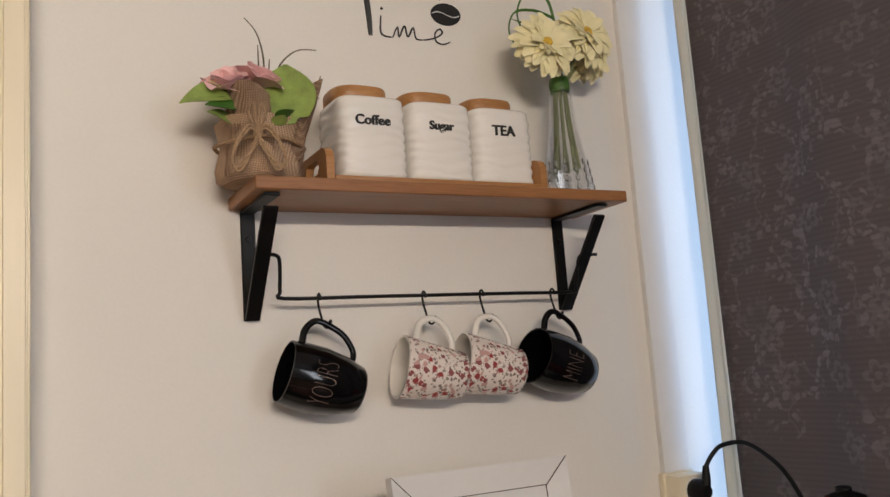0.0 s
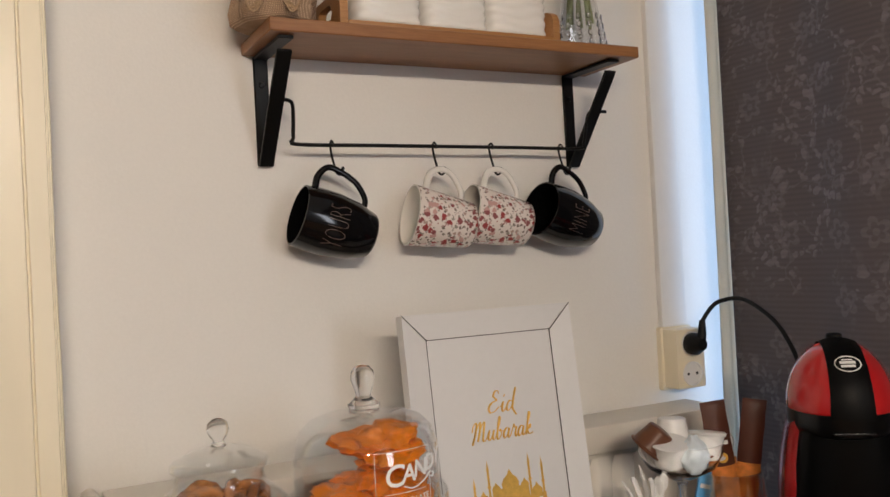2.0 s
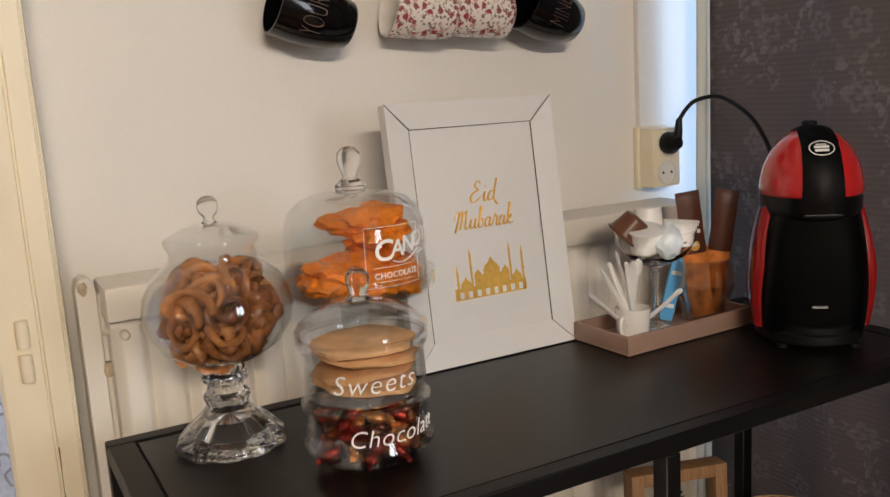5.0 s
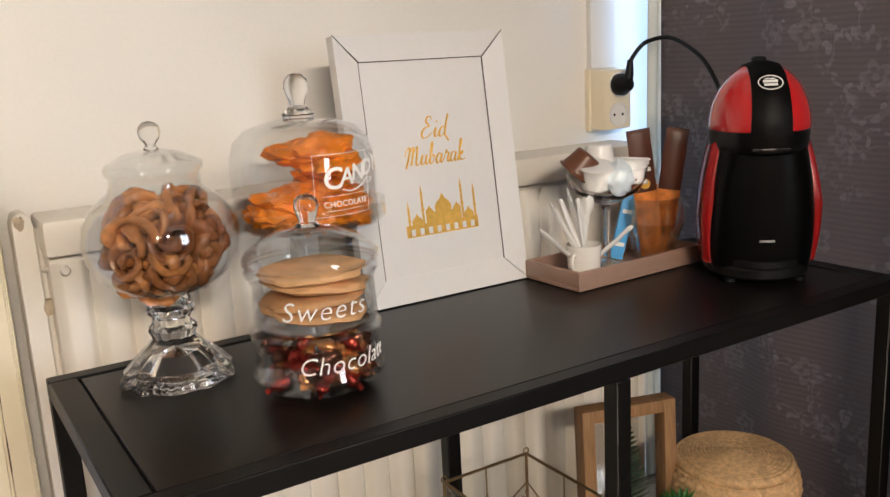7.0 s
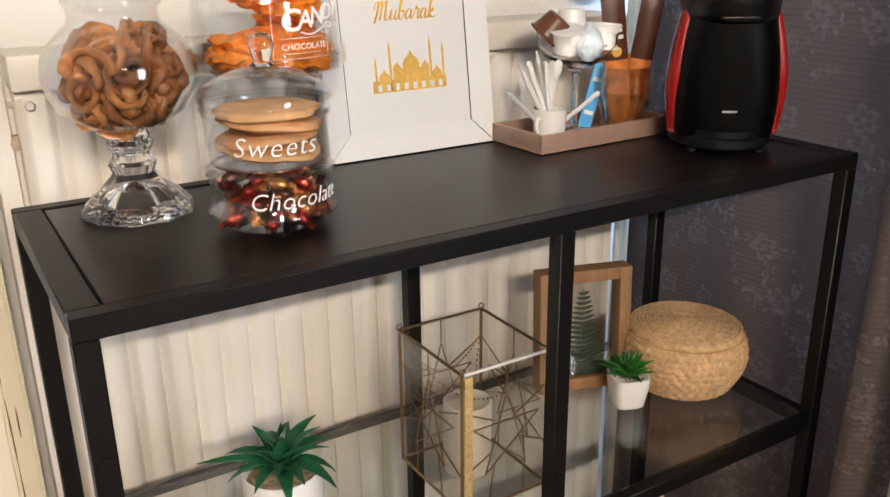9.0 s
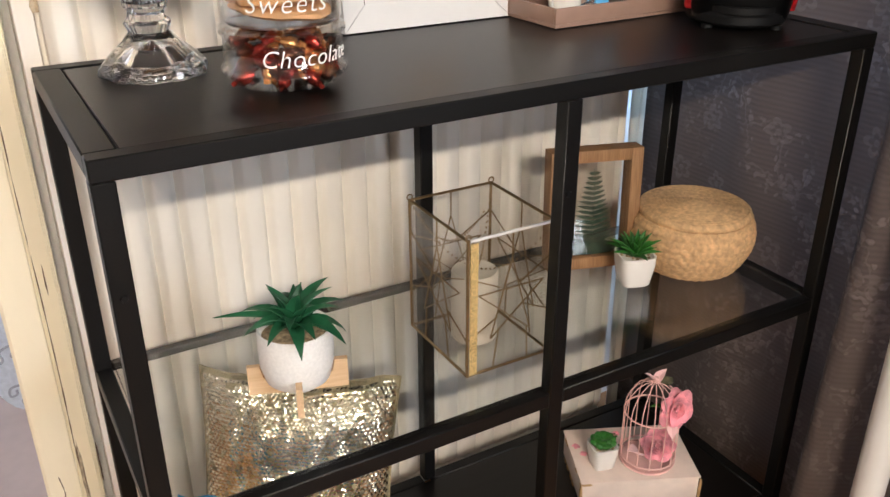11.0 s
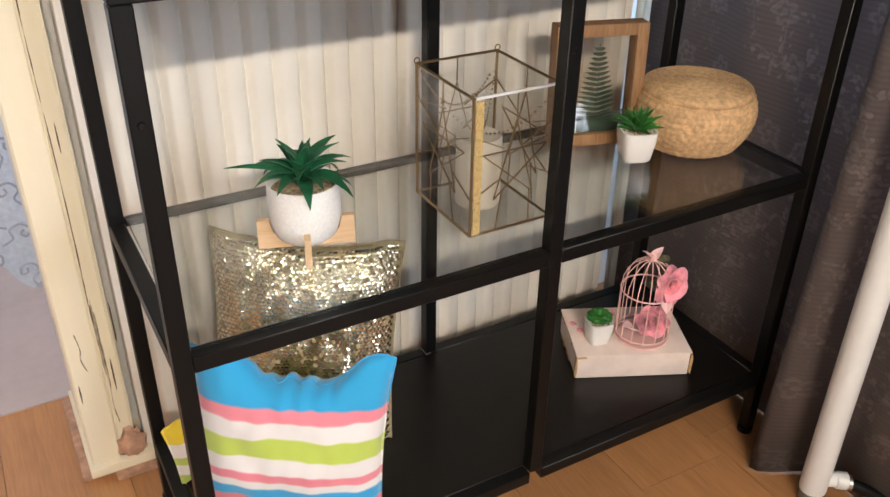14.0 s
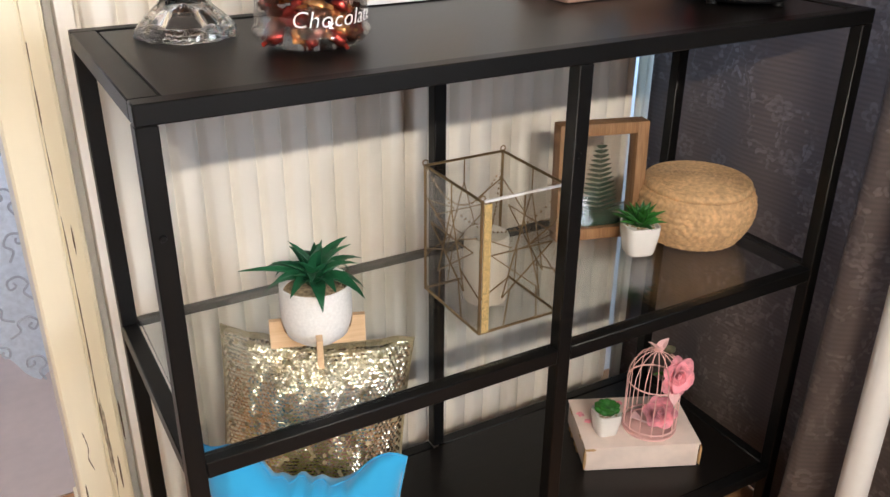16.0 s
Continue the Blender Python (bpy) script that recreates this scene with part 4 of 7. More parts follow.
def canister(m, word, height, label):
    """Glazed jar, square with round corners and soft wavy ribs, a bamboo lid and a printed word."""
    c = thing("canister", m, label, "canister", "canisters on the wall shelf")
    r, h = 0.0500, 0.1125
    prof = [(0, 0), (r - 0.004, 0), (r, 0.004)]
    for i in range(1, 40):
        prof.append((r, 0.004 + (h - 0.010) * i / 40))
    prof += [(r - 0.001, h - 0.003), (r - 0.004, h), (r - 0.010, h + 0.0004), (0, h + 0.0004)]

    def rib(a, z):
        k = squarish(a)
        if z < 0.006 or z > h - 0.006:
            return k
        smooth_patch = 0.4 if 0.070 < z < 0.104 and 4.2 < a < 5.3 else 1.0
        return k * (1 + 0.017 * math.sin(z * 430 + 1.5 * math.sin(a * 4 + z * 70)) * smooth_patch)

    part("body", lathe(prof, 96, ripple=rib), M["ceramic"], c, smooth=60)
    part("lid", lathe([(0, h), (0.039, h), (0.0405, h + 0.002), (0.0405, h + 0.016), (0.039, h + 0.019), (0, h + 0.0195)], 64, ripple=lambda a, z: squarish(a, 3.0), m=pose(-0.006, 0.006, 0)), M["bamboo"], c, "bamboo lid")
    ink = stand_up(lettering(word, height * 1.12, 0.0008, weight=0.0003), pose(-0.004, -r - 0.0012, 0.0775))
    for dx, dy in ((0.0004, 0.0001), (-0.0004, 0.0002)):
        join(ink, stand_up(lettering(word, height * 1.12, 0.0008, weight=0.0003), pose(-0.004 + dx, -r - 0.0012 + dy, 0.0775)))
    part("lettering", ink, M["ink"], c, "black printed word")
    return c


canister(pose(0.401, 0.461, SHELF_Z + 0.0062), "Coffee", 0.0115, "white ribbed ceramic coffee canister with a bamboo lid")
canister(pose(0.505, 0.463, SHELF_Z + 0.0062), "Sugar", 0.0105, "white ribbed ceramic sugar canister with a bamboo lid")
canister(pose(0.607, 0.465, SHELF_Z + 0.0062), "TEA", 0.0130, "white ribbed ceramic tea canister with a bamboo lid")


def canister_tray():
    t = thing("canister_tray", pose(0.4965, 0.463, SHELF_Z), "low bamboo tray with upright rounded ends under the canisters", "tray")
    part("base", box(-0.158, 0.158, -0.058, 0.058, 0, 0.006, 0.0015), M["bamboo"], t)
    for s in (-1, 1):
        # an upright end board with rounded shoulders and a finger hole
        out = [(-0.057, 0.0), (-0.057, 0.030), (-0.052, 0.040), (-0.042, 0.045), (0.042, 0.045), (0.052, 0.040), (0.057, 0.030), (0.057, 0.0)]
        hole = [(-0.022, 0.014), (-0.028, 0.022), (-0.022, 0.032), (-0.016, 0.034), (0.016, 0.034), (0.022, 0.032), (0.028, 0.022), (0.022, 0.014)]
        e = bmesh.new()
        rings = [[[e.verts.new((s * x, y, z)) for y, z in pts] for pts in (out, hole)] for x in (0.1585, 0.1695)]
        for i in range(8):
            j = (i + 1) % 8
            for r in rings:
                e.faces.new((r[0][i], r[0][j], r[1][j], r[1][i]))
            for k in (0, 1):
                e.faces.new((rings[0][k][i], rings[0][k][j], rings[1][k][j], rings[1][k][i]))
        part("end_board", e, M["bamboo"], t, "upright end board with a finger hole", smooth=25)


canister_tray()


def petals(parent, mat, n, length, width, bend, lift, m, rnd, thick=0.0006, z0=0.0, twist=0.0):
    """A ring of petals, each a piece of its flower."""
    for i in range(n):
        a = 360 * i / n + twist + rnd.uniform(-5, 5)
        part("petal", blade(length * rnd.uniform(0.85, 1.1), width * rnd.uniform(0.85, 1.1), bend * rnd.uniform(0.7, 1.3), thick, 7,
                            m=m @ pose(0, 0, z0, 0, 0, a) @ pose(width * 0.15, 0, 0, rnd.uniform(-12, 12), -lift + rnd.uniform(-8, 8), 0), tip=0.3, blunt=True), mat, parent, smooth=60)


def burlap_plant():
    """Bouquet of pink cloth flowers and leaves wrapped in burlap, tied with jute."""
    rnd = random.Random(3)
    p = thing("flower_arrangement", pose(0.255, 0.456, SHELF_Z), "pink cloth flowers with green leaves wrapped in burlap and twine", "flower arrangement")

    def cone(a, z):
        return 1 + 0.045 * math.sin(3 * a + 20 * z) + 0.03 * math.sin(7 * a + 1)

    part("burlap_pot", lathe([(0, 0), (0.046, 0), (0.053, 0.005), (0.055, 0.020), (0.050, 0.044), (0.049, 0.050), (0.053, 0.066), (0.057, 0.080), (0.053, 0.080), (0.044, 0.05), (0, 0.05)], 48, ripple=cone), M["burlap"], p, smooth=60)
    # folds of cloth that stand up past the tie: angle, width, height, lean outwards, width at the top
    for a, w, h, out, top in ((-122, 0.066, 0.122, 0.000, 0.84), (-28, 0.048, 0.136, 0.026, 0.70), (60, 0.060, 0.095, 0.006, 0.8)):
        rows = []
        for i in range(12):
            v = i / 11
            row = []
            for j in range(9):
                u = j / 8 * 2 - 1
                ww = w * (1.0 + (top - 1.0) * v) * 0.5
                curl = 0.016 * (1 - u * u) * (0.4 + 0.6 * v)
                tip = -0.016 * abs(u) ** 2.5 * v ** 3
                row.append((0.044 + out * v ** 1.5 + curl + 0.0018 * math.sin(9 * v + 4 * u), u * ww, 0.004 + (h - 0.004) * v + tip))
            rows.append(row)
        part("burlap_fold", sheet(rows, 0.0022), M["burlap"], p, smooth=60, m=pose(0, 0, 0, 0, 0, a))
    part("tie", tube([(0.057 * math.cos(t), 0.057 * math.sin(t), 0.048 + 0.002 * math.sin(3 * t)) for t in (2 * math.pi * k / 32 for k in range(32))], 0.0026, 6, closed=True), M["twine"], p, "jute twine tied round it")
    bow = bmesh.new()
    face = pose(-0.020, -0.066, 0.048, 90, 0, -18)
    for s in (-1, 1):
        for d in (0, 0.005):
            tube(curve([(0, 0, 0), (s * 0.010, 0.006 + d, 0.005), (s * 0.024, -0.012 + d, 0.007), (s * 0.032, -0.034, 0.004), (s * 0.020, -0.040 - d, 0.005), (0, 0, 0.003)], 6), 0.0017, 6, bow, face)
        tube(curve([(0, 0, 0.003), (s * 0.006, -0.020, 0.007), (s * 0.030, -0.046, 0.003)], 6), 0.0017, 6, bow, face)
        tube(curve([(0, 0, 0.002), (s * 0.010, 0.026, 0.004), (s * 0.004, 0.036, 0.003), (0, 0, 0.002)], 6), 0.0016, 6, bow, face)
    blob((0.006, 0.006, 0.005), 0.3, 4, 1, 10, bow, face)
    part("twine_bow", bow, M["twine"], p, "jute twine bow")
    for k, (x, y, z, s, tilt, side) in enumerate(((-0.040, -0.016, 0.118, 0.9, 34, -12), (-0.008, -0.022, 0.124, 0.9, 30, 10), (-0.058, 0.004, 0.114, 0.7, 40, -30))):
        m = pose(x, y, z, tilt, side, 40 * k) @ Matrix.Scale(1.2 * s, 4)
        f = part("pink_bloom", blob((0.006, 0.006, 0.008), 0.2, 3, k, 10, m=m @ pose(0, 0, 0.006)), M["pink_petal"], p, "pale pink cloth flower")
        petals(f, M["pink_petal"], 5, 0.032, 0.036, 0.75, 34, m, rnd, 0.0006)
        petals(f, M["pink_petal"], 5, 0.028, 0.032, 0.45, 58, m, rnd, 0.0006, 0.003, 36)
        petals(f, M["pink_petal"], 4, 0.022, 0.024, 0.2, 76, m, rnd, 0.0006, 0.004, 10)
    for x, y, z, a, lift, ln, wd, bend, mat in ((0.024, -0.038, 0.078, 66, 84, 0.090, 0.088, 0.5, "light_leaf"), (0.018, -0.044, 0.070, 84, 80, 0.052, 0.046, 0.4, "light_leaf"), (0.042, -0.020, 0.106, 20, 50, 0.050, 0.036, 0.7, "light_leaf"),
                                               (-0.046, -0.030, 0.108, 188, 0, 0.062, 0.042, 0.85, "light_leaf"), (-0.042, -0.040, 0.090, 196, 6, 0.036, 0.026, 0.6, "leaf"), (-0.046, -0.030, 0.074, 205, 22, 0.030, 0.026, 0.5, "light_leaf"),
                                               (0.012, -0.054, 0.074, -60, 30, 0.026, 0.024, 0.7, "leaf"), (0.046, 0.0, 0.110, -10, 35, 0.040, 0.026, 0.7, "leaf"), (-0.01, 0.03, 0.10, 120, 55, 0.05, 0.035, 0.7, "leaf"), (0.010, -0.052, 0.066, -86, 36, 0.020, 0.022, 0.5, "light_leaf")):
        part("leaf", blade(ln, wd, bend, 0.0008, 9, m=pose(x, y, z, 0, 0, a) @ pose(0, 0, 0, -55 if a > 180 else 0, -lift, 0), cup=0.12), M[mat], p)
    for q in (((0.008, 0, 0.12), (0.010, 0, 0.17), (0.002, 0, 0.206), (-0.014, 0, 0.226)), ((0.020, 0, 0.13), (0.032, 0, 0.165), (0.056, 0.0, 0.188), (0.084, 0.0, 0.192)),
              ((0.003, 0, 0.12), (0.003, 0, 0.16), (0.003, 0, 0.190)), ((0.014, 0, 0.12), (0.016, 0, 0.15), (0.018, 0, 0.172)), ((0.052, 0, 0.10), (0.072, 0, 0.125), (0.084, 0.0, 0.14), (0.088, 0, 0.156)), ((0.055, 0, 0.10), (0.078, 0, 0.118), (0.074, 0, 0.134))):
        pts = curve(q, 6)
        part("dry_twig", tube(pts, [0.0016 * (1 - 0.65 * i / len(pts)) for i in range(len(pts))], 5), M["dry_stem"], p)


burlap_plant()


def gerbera(p, m, rnd, s=1.0):
    b = part("bloom", blob((0.0070 * s, 0.0070 * s, 0.005 * s), 0.25, 6, 2, 14, m=m @ pose(0, 0, 0.006)), M["yellow_eye"], p, "dark yellow daisy centre")
    petals(b, M["cream_petal"], 24, 0.041 * s, 0.0165 * s, 0.55, -2, m, rnd, 0.0006)
    petals(b, M["cream_petal"], 22, 0.037 * s, 0.0155 * s, 0.45, 12, m, rnd, 0.0006, 0.002, 9)
    petals(b, M["cream_petal"], 16, 0.026 * s, 0.0120 * s, 0.3, 26, m, rnd, 0.0006, 0.004, 4)


def vase():
    rnd = random.Random(8)
    v = thing("flower_vase", pose(0.744, 0.462, SHELF_Z) @ Matrix.Scale(1.24, 4), "slim flared glass vase with cream daisies and grass loops", "vase")

    def facet(a, z):
        return 1 + (0.02 * math.cos(12 * a) if z < 0.055 else 0.0)

    part("glass_vase", lathe([(0.001, 0.004), (0.028, 0.004), (0.029, 0.012), (0.024, 0.045), (0.017, 0.085), (0.0135, 0.125), (0.0145, 0.140), (0.0160, 0.140), (0.0155, 0.125), (0.0190, 0.085), (0.0265, 0.045), (0.0325, 0.010), (0.032, 0.0), (0.001, 0.0)], 48, closed=True, ripple=facet), M["glass"], v, smooth=30)
    cut = bmesh.new()
    for i in range(14):
        a = 2 * math.pi * i / 14
        for k in range(4):
            z = 0.008 + 0.011 * k
            r = 0.0325 - 0.155 * (z - 0.008)
            blob((0.0012, 0.003, 0.004), 0.0, 1, 0, 6, cut, pose(0, 0, 0, 0, 0, math.degrees(a)) @ pose(r, 0, z))
    part("cut_facet", cut, M["cast_glass"], v, "cut glass facets", kind="stuff")
    for i in range(8):
        a = 2 * math.pi * i / 8
        top = (0.006 * math.cos(a), 0.006 * math.sin(a), 0.155)
        part("stem", tube(curve([(0.016 * math.cos(a), 0.016 * math.sin(a), 0.032 + 0.004 * (i % 3)), (0.010 * math.cos(a + 0.2), 0.010 * math.sin(a + 0.2), 0.09), top]), 0.0022, 6), M["stem"], v)
    part("wrap", lathe([(0, 0.136), (0.0125, 0.137), (0.0135, 0.146), (0.012, 0.155), (0, 0.156)], 16), M["leaf"], v, "green floral tape")
    for k, (x, y, z, rx, ry, s) in enumerate(((-0.036, -0.028, 0.186, 72, -14, 1.08), (0.034, -0.018, 0.212, 66, 12, 1.10), (0.056, 0.012, 0.200, 84, 42, 1.0), (0.010, 0.016, 0.216, 50, 6, 0.9))):
        gerbera(v, pose(x, y, z, rx, ry, 0), rnd, s)
        part("neck", tube(curve([(0.004 * k, 0, 0.15), (x * 0.5, y * 0.3, 0.172), (x, y + 0.006, z)]), 0.0024, 6), M["stem"], v)
    for q in (((-0.004, 0, 0.16), (-0.040, 0, 0.176), (-0.068, 0, 0.205), (-0.060, 0, 0.236), (-0.03, 0, 0.244), (0.0, 0, 0.238)), ((0, 0, 0.17), (-0.03, 0.01, 0.20), (-0.048, 0.01, 0.24), (-0.03, 0.01, 0.272), (0.0, 0.01, 0.268), (0.01, 0.01, 0.23))):
        part("grass_loop", tube(curve(q, 8), 0.0019, 6, flat=0.5), M["leaf"], v, "looped grass blade")
    for a, l, ln in ((100, 60, 0.075), (60, 70, 0.09), (20, 55, 0.08), (150, 66, 0.08), (-20, 62, 0.07)):
        part("leaf", blade(ln, 0.012, 0.8, 0.0008, 7, m=pose(0.0, 0.0, 0.185, 0, 0, a) @ pose(0, 0, 0, 0, -l, 0)), M["leaf"], v)


vase()


def wall_words():
    """Black wall sticker: a handwritten word and a coffee bean."""
    w = thing("wall_sticker", pose(0.009, WALL_Y - 0.0012, 0.020), "black handwritten wall sticker with a coffee bean", "wall sticker")

    def stroke(pts, r, bm):
        q = curve([(x, 0, z) for x, z in pts], 6)
        n = len(q) - 1
        return tube(q, [r * (0.55 + 0.55 * math.sin(math.pi * (0.12 + 0.8 * i / n))) for i in range(n + 1)], 6, bm)

    bm = bmesh.new()
    stroke([(0.449, 1.896), (0.4475, 1.93), (0.444, 1.97), (0.442, 1.985)], 0.0042, bm)
    stroke([(0.415, 1.978), (0.45, 1.988), (0.50, 1.984)], 0.0022, bm)
    part("letter", bm, M["ink"], w)
    bm = stroke([(0.468, 1.930), (0.466, 1.905), (0.472, 1.898), (0.484, 1.897)], 0.0014, None)
    blob((0.0024, 0.0012, 0.0024), 0, 1, 0, 8, bm, pose(0.470, 0, 1.942))
    part("letter", bm, M["ink"], w)
    bm = stroke([(0.486, 1.897), (0.495, 1.915), (0.497, 1.899), (0.507, 1.918), (0.512, 1.901), (0.522, 1.917), (0.526, 1.900), (0.538, 1.899)], 0.0013, None)
    part("letter", bm, M["ink"], w)
    bm = stroke([(0.540, 1.899), (0.560, 1.905), (0.573, 1.914), (0.569, 1.921), (0.560, 1.912), (0.562, 1.899), (0.574, 1.896), (0.586, 1.901)], 0.0013, None)
    part("letter", bm, M["ink"], w)
    for s in (1, -1):
        bm = bmesh.new()
        pts = []
        for i in range(17):
            t = math.pi * i / 16
            pts.append((0.027 * math.cos(t), s * 0.0185 * math.sin(t)))
        wavy = [(-0.027 + 0.054 * i / 12, s * 0.0014 + 0.004 * math.sin(2 * math.pi * i / 12)) for i in range(13)]
        loop = pts + wavy[1:-1]
        bm.faces.new([bm.verts.new((x, -0.0006, z)) for x, z in loop])
        r = bmesh.ops.extrude_face_region(bm, geom=bm.faces[:])
        bmesh.ops.translate(bm, verts=[v for v in r["geom"] if isinstance(v, bmesh.types.BMVert)], vec=(0, 0.0014, 0))
        part("bean_half", bm, M["ink"], w, m=pose(0.582, 0, 1.947, 0, -4, 0))
    for x in (0.560, 0.575):
        bm = tube(curve([(x, 0, 1.972), (x - 0.008, 0, 1.985), (x - 0.006, 0, 1.998)]), 0.004, 6)
        part("steam", bm, M["ink"], w)


wall_words()

# ---- mugs on the rod ----


def hook(x):
    h = thing("hook", pose(x, 0.492, 1.5115), "small black S-shaped steel hook on the rod", "hook", "hooks on the rod")
    pts = curve([(0, -0.0052, -0.004), (0, -0.0052, 0.002), (0, 0, 0.0056), (0, 0.0052, 0.001), (0.0, 0.003, -0.012), (0.002, -0.001, -0.028), (0.004, -0.002, -0.0375), (0.008, -0.003, -0.0415), (0.0125, -0.004, -0.0385), (0.013, -0.004, -0.0335)], 5)
    part("wire", tube(pts, 0.0016, 6), M["black_steel"], h)
    part("tip", blob((0.0026, 0.0026, 0.0026), 0, 1, 0, 8, m=pose(0.0132, -0.004, -0.0325)), M["black_steel"], h)


def mug(at, turn, shape, outside, inside, handle_mat, label, word="", grow=1.12):
    """A mug that hangs by its handle: its own axis lies along local z with the mouth at the top, the handle on local +x."""
    g = thing("mug", Matrix.Translation(at) @ turn, label, "mug", "mugs on the rod")
    g.scale = [grow] * 3
    prof, handle, hr = shape
    inner = [(r - 0.0032, z + (0.004 if z < 0.01 else 0)) for r, z in prof]
    inner[-1] = (prof[-1][0] - 0.0022, prof[-1][1] + 0.0006)
    part("body", lathe([(0.001, prof[0][1])] + prof, 56), outside, g, smooth=50)
    part("inside", lathe([(prof[-1][0], prof[-1][1])] + inner[::-1] + [(0.001, inner[0][1])], 48), inside, g, smooth=50)
    part("handle", tube(curve(handle, 7), hr, 10, flat=1.25), handle_mat, g, smooth=60)
    if word:
        r = 0.0415
        bm = stand_up(lettering(word, 0.029, 0.0004, 0, 1.0, -0.0016))
        bmesh.ops.transform(bm, matrix=Matrix.Diagonal((0.42, 1, 1, 1)), verts=bm.verts)
        part("lettering", wrap(bm, r + 0.0006, -104, 0.056), M["pale_ink"], g, "thin worn gold letters")
    return g


TULIP = ([(0.026, 0.0), (0.029, 0.003), (0.037, 0.028), (0.0408, 0.055), (0.0405, 0.078), (0.0385, 0.098)],
         [(0.034, 0, 0.016), (0.046, 0, 0.018), (0.062, 0, 0.034), (0.070, 0, 0.058), (0.070, 0, 0.074), (0.056, 0, 0.084), (0.038, 0, 0.084)], 0.0037)
STRAIGHT = ([(0.027, 0.0), (0.031, 0.004), (0.0345, 0.030), (0.038, 0.060), (0.0415, 0.088)],
            [(0.032, 0, 0.018), (0.046, 0, 0.020), (0.065, 0, 0.034), (0.071, 0, 0.050), (0.062, 0, 0.066), (0.038, 0, 0.070)], 0.0038)


def hanging(mouth, up):
    z = Vector(mouth).normalized()
    x = Vector(up)
    x = (x - z * x.dot(z)).normalized()
    return Matrix((x, z.cross(x), z)).transposed().to_4x4()


def hang(x, mouth, up, shape, grip, grow=1.12, **kw):
    """Hangs a mug so that the inside of its handle at local grip rests on the hook at x."""
    turn = hanging(mouth, up)
    at = Vector((x + 0.0085, 0.488, 1.4725)) - turn @ Vector(grip) * grow
    return mug(at, turn, shape, grow=grow, **kw)


for hx in (0.338, 0.495, 0.590, 0.716):
    hook(hx)
dark = dict(outside=M["black_glaze"], inside=M["black_glaze"], handle_mat=M["black_glaze"])
light = dict(outside=M["floral"], inside=M["porcelain"], handle_mat=M["porcelain"])
hang(0.338, (-0.95, 0.02, 0.30), (0.15, 0.10, 1), TULIP, (0.068, 0, 0.057), 1.08, label="glossy black mug with thin gold lettering", word="YOURS", **dark)
hang(0.495, (-0.97, 0.12, 0.20), (0.10, 0.12, 1), STRAIGHT, (0.066, 0, 0.049), 1.07, label="white mug with a small red flower print", **light)
hang(0.590, (-0.97, 0.12, 0.20), (0.10, 0.12, 1), STRAIGHT, (0.066, 0, 0.049), 1.07, label="white flower-printed mug touching its neighbour", **light)
hang(0.716, (-0.93, -0.12, 0.30), (0.15, 0.10, 1), TULIP, (0.067, 0, 0.057), 1.09, label="glossy black mug with its mouth turned forward", word="MINE", **dark)

# ---- things on top of the unit ----


def shell(outer, wall=0.0016):
    """A closed profile of glass with a wall thickness from an outer profile that runs from the foot up."""
    return outer + [(max(r - wall, 0.0008), z + (wall if i == 0 else 0)) for i, (r, z) in list(enumerate(outer))[::-1]]


def knob(z, r, stem=0.004):
    return [(0.0, z), (stem * 1.6, z), (stem, z + r * 0.35), (stem * 1.1, z + r * 0.5), (r * 0.86, z + r), (r, z + r * 1.5), (r * 0.88, z + r * 2.05), (r * 0.5, z + r * 2.4), (0, z + r * 2.5)]


def pretzel_ring(rnd, s, bm, m):
    """One rolled, glazed sweet: a loose flat spiral of thick ribbon."""
    turns, n = rnd.uniform(1.5, 2.2), 34
    pts = []
    for i in range(n):
        t = i / (n - 1)
        a = 2 * math.pi * turns * t
        r = s * (1.0 - 0.78 * t)
        pts.append((r * math.cos(a), r * math.sin(a) * 0.86, s * 0.22 * math.sin(a * 1.3 + t * 3 + 2 * turns)))
    one = tube(pts, [s * 0.33 * (0.85 + 0.2 * math.sin(i * 0.9) + 0.12 * math.sin(i * 2.3)) for i in range(n)], 10, flat=rnd.uniform(0.42, 0.7))
    for v in one.verts:
        v.co += 0.0016 * Vector((noise.noise(v.co * 190 + Vector((turns, 0, 0))), noise.noise(v.co * 190 + Vector((0, turns, 3))), noise.noise(v.co * 190 + Vector((5, 0, turns)))))
    join(bm, one, m)


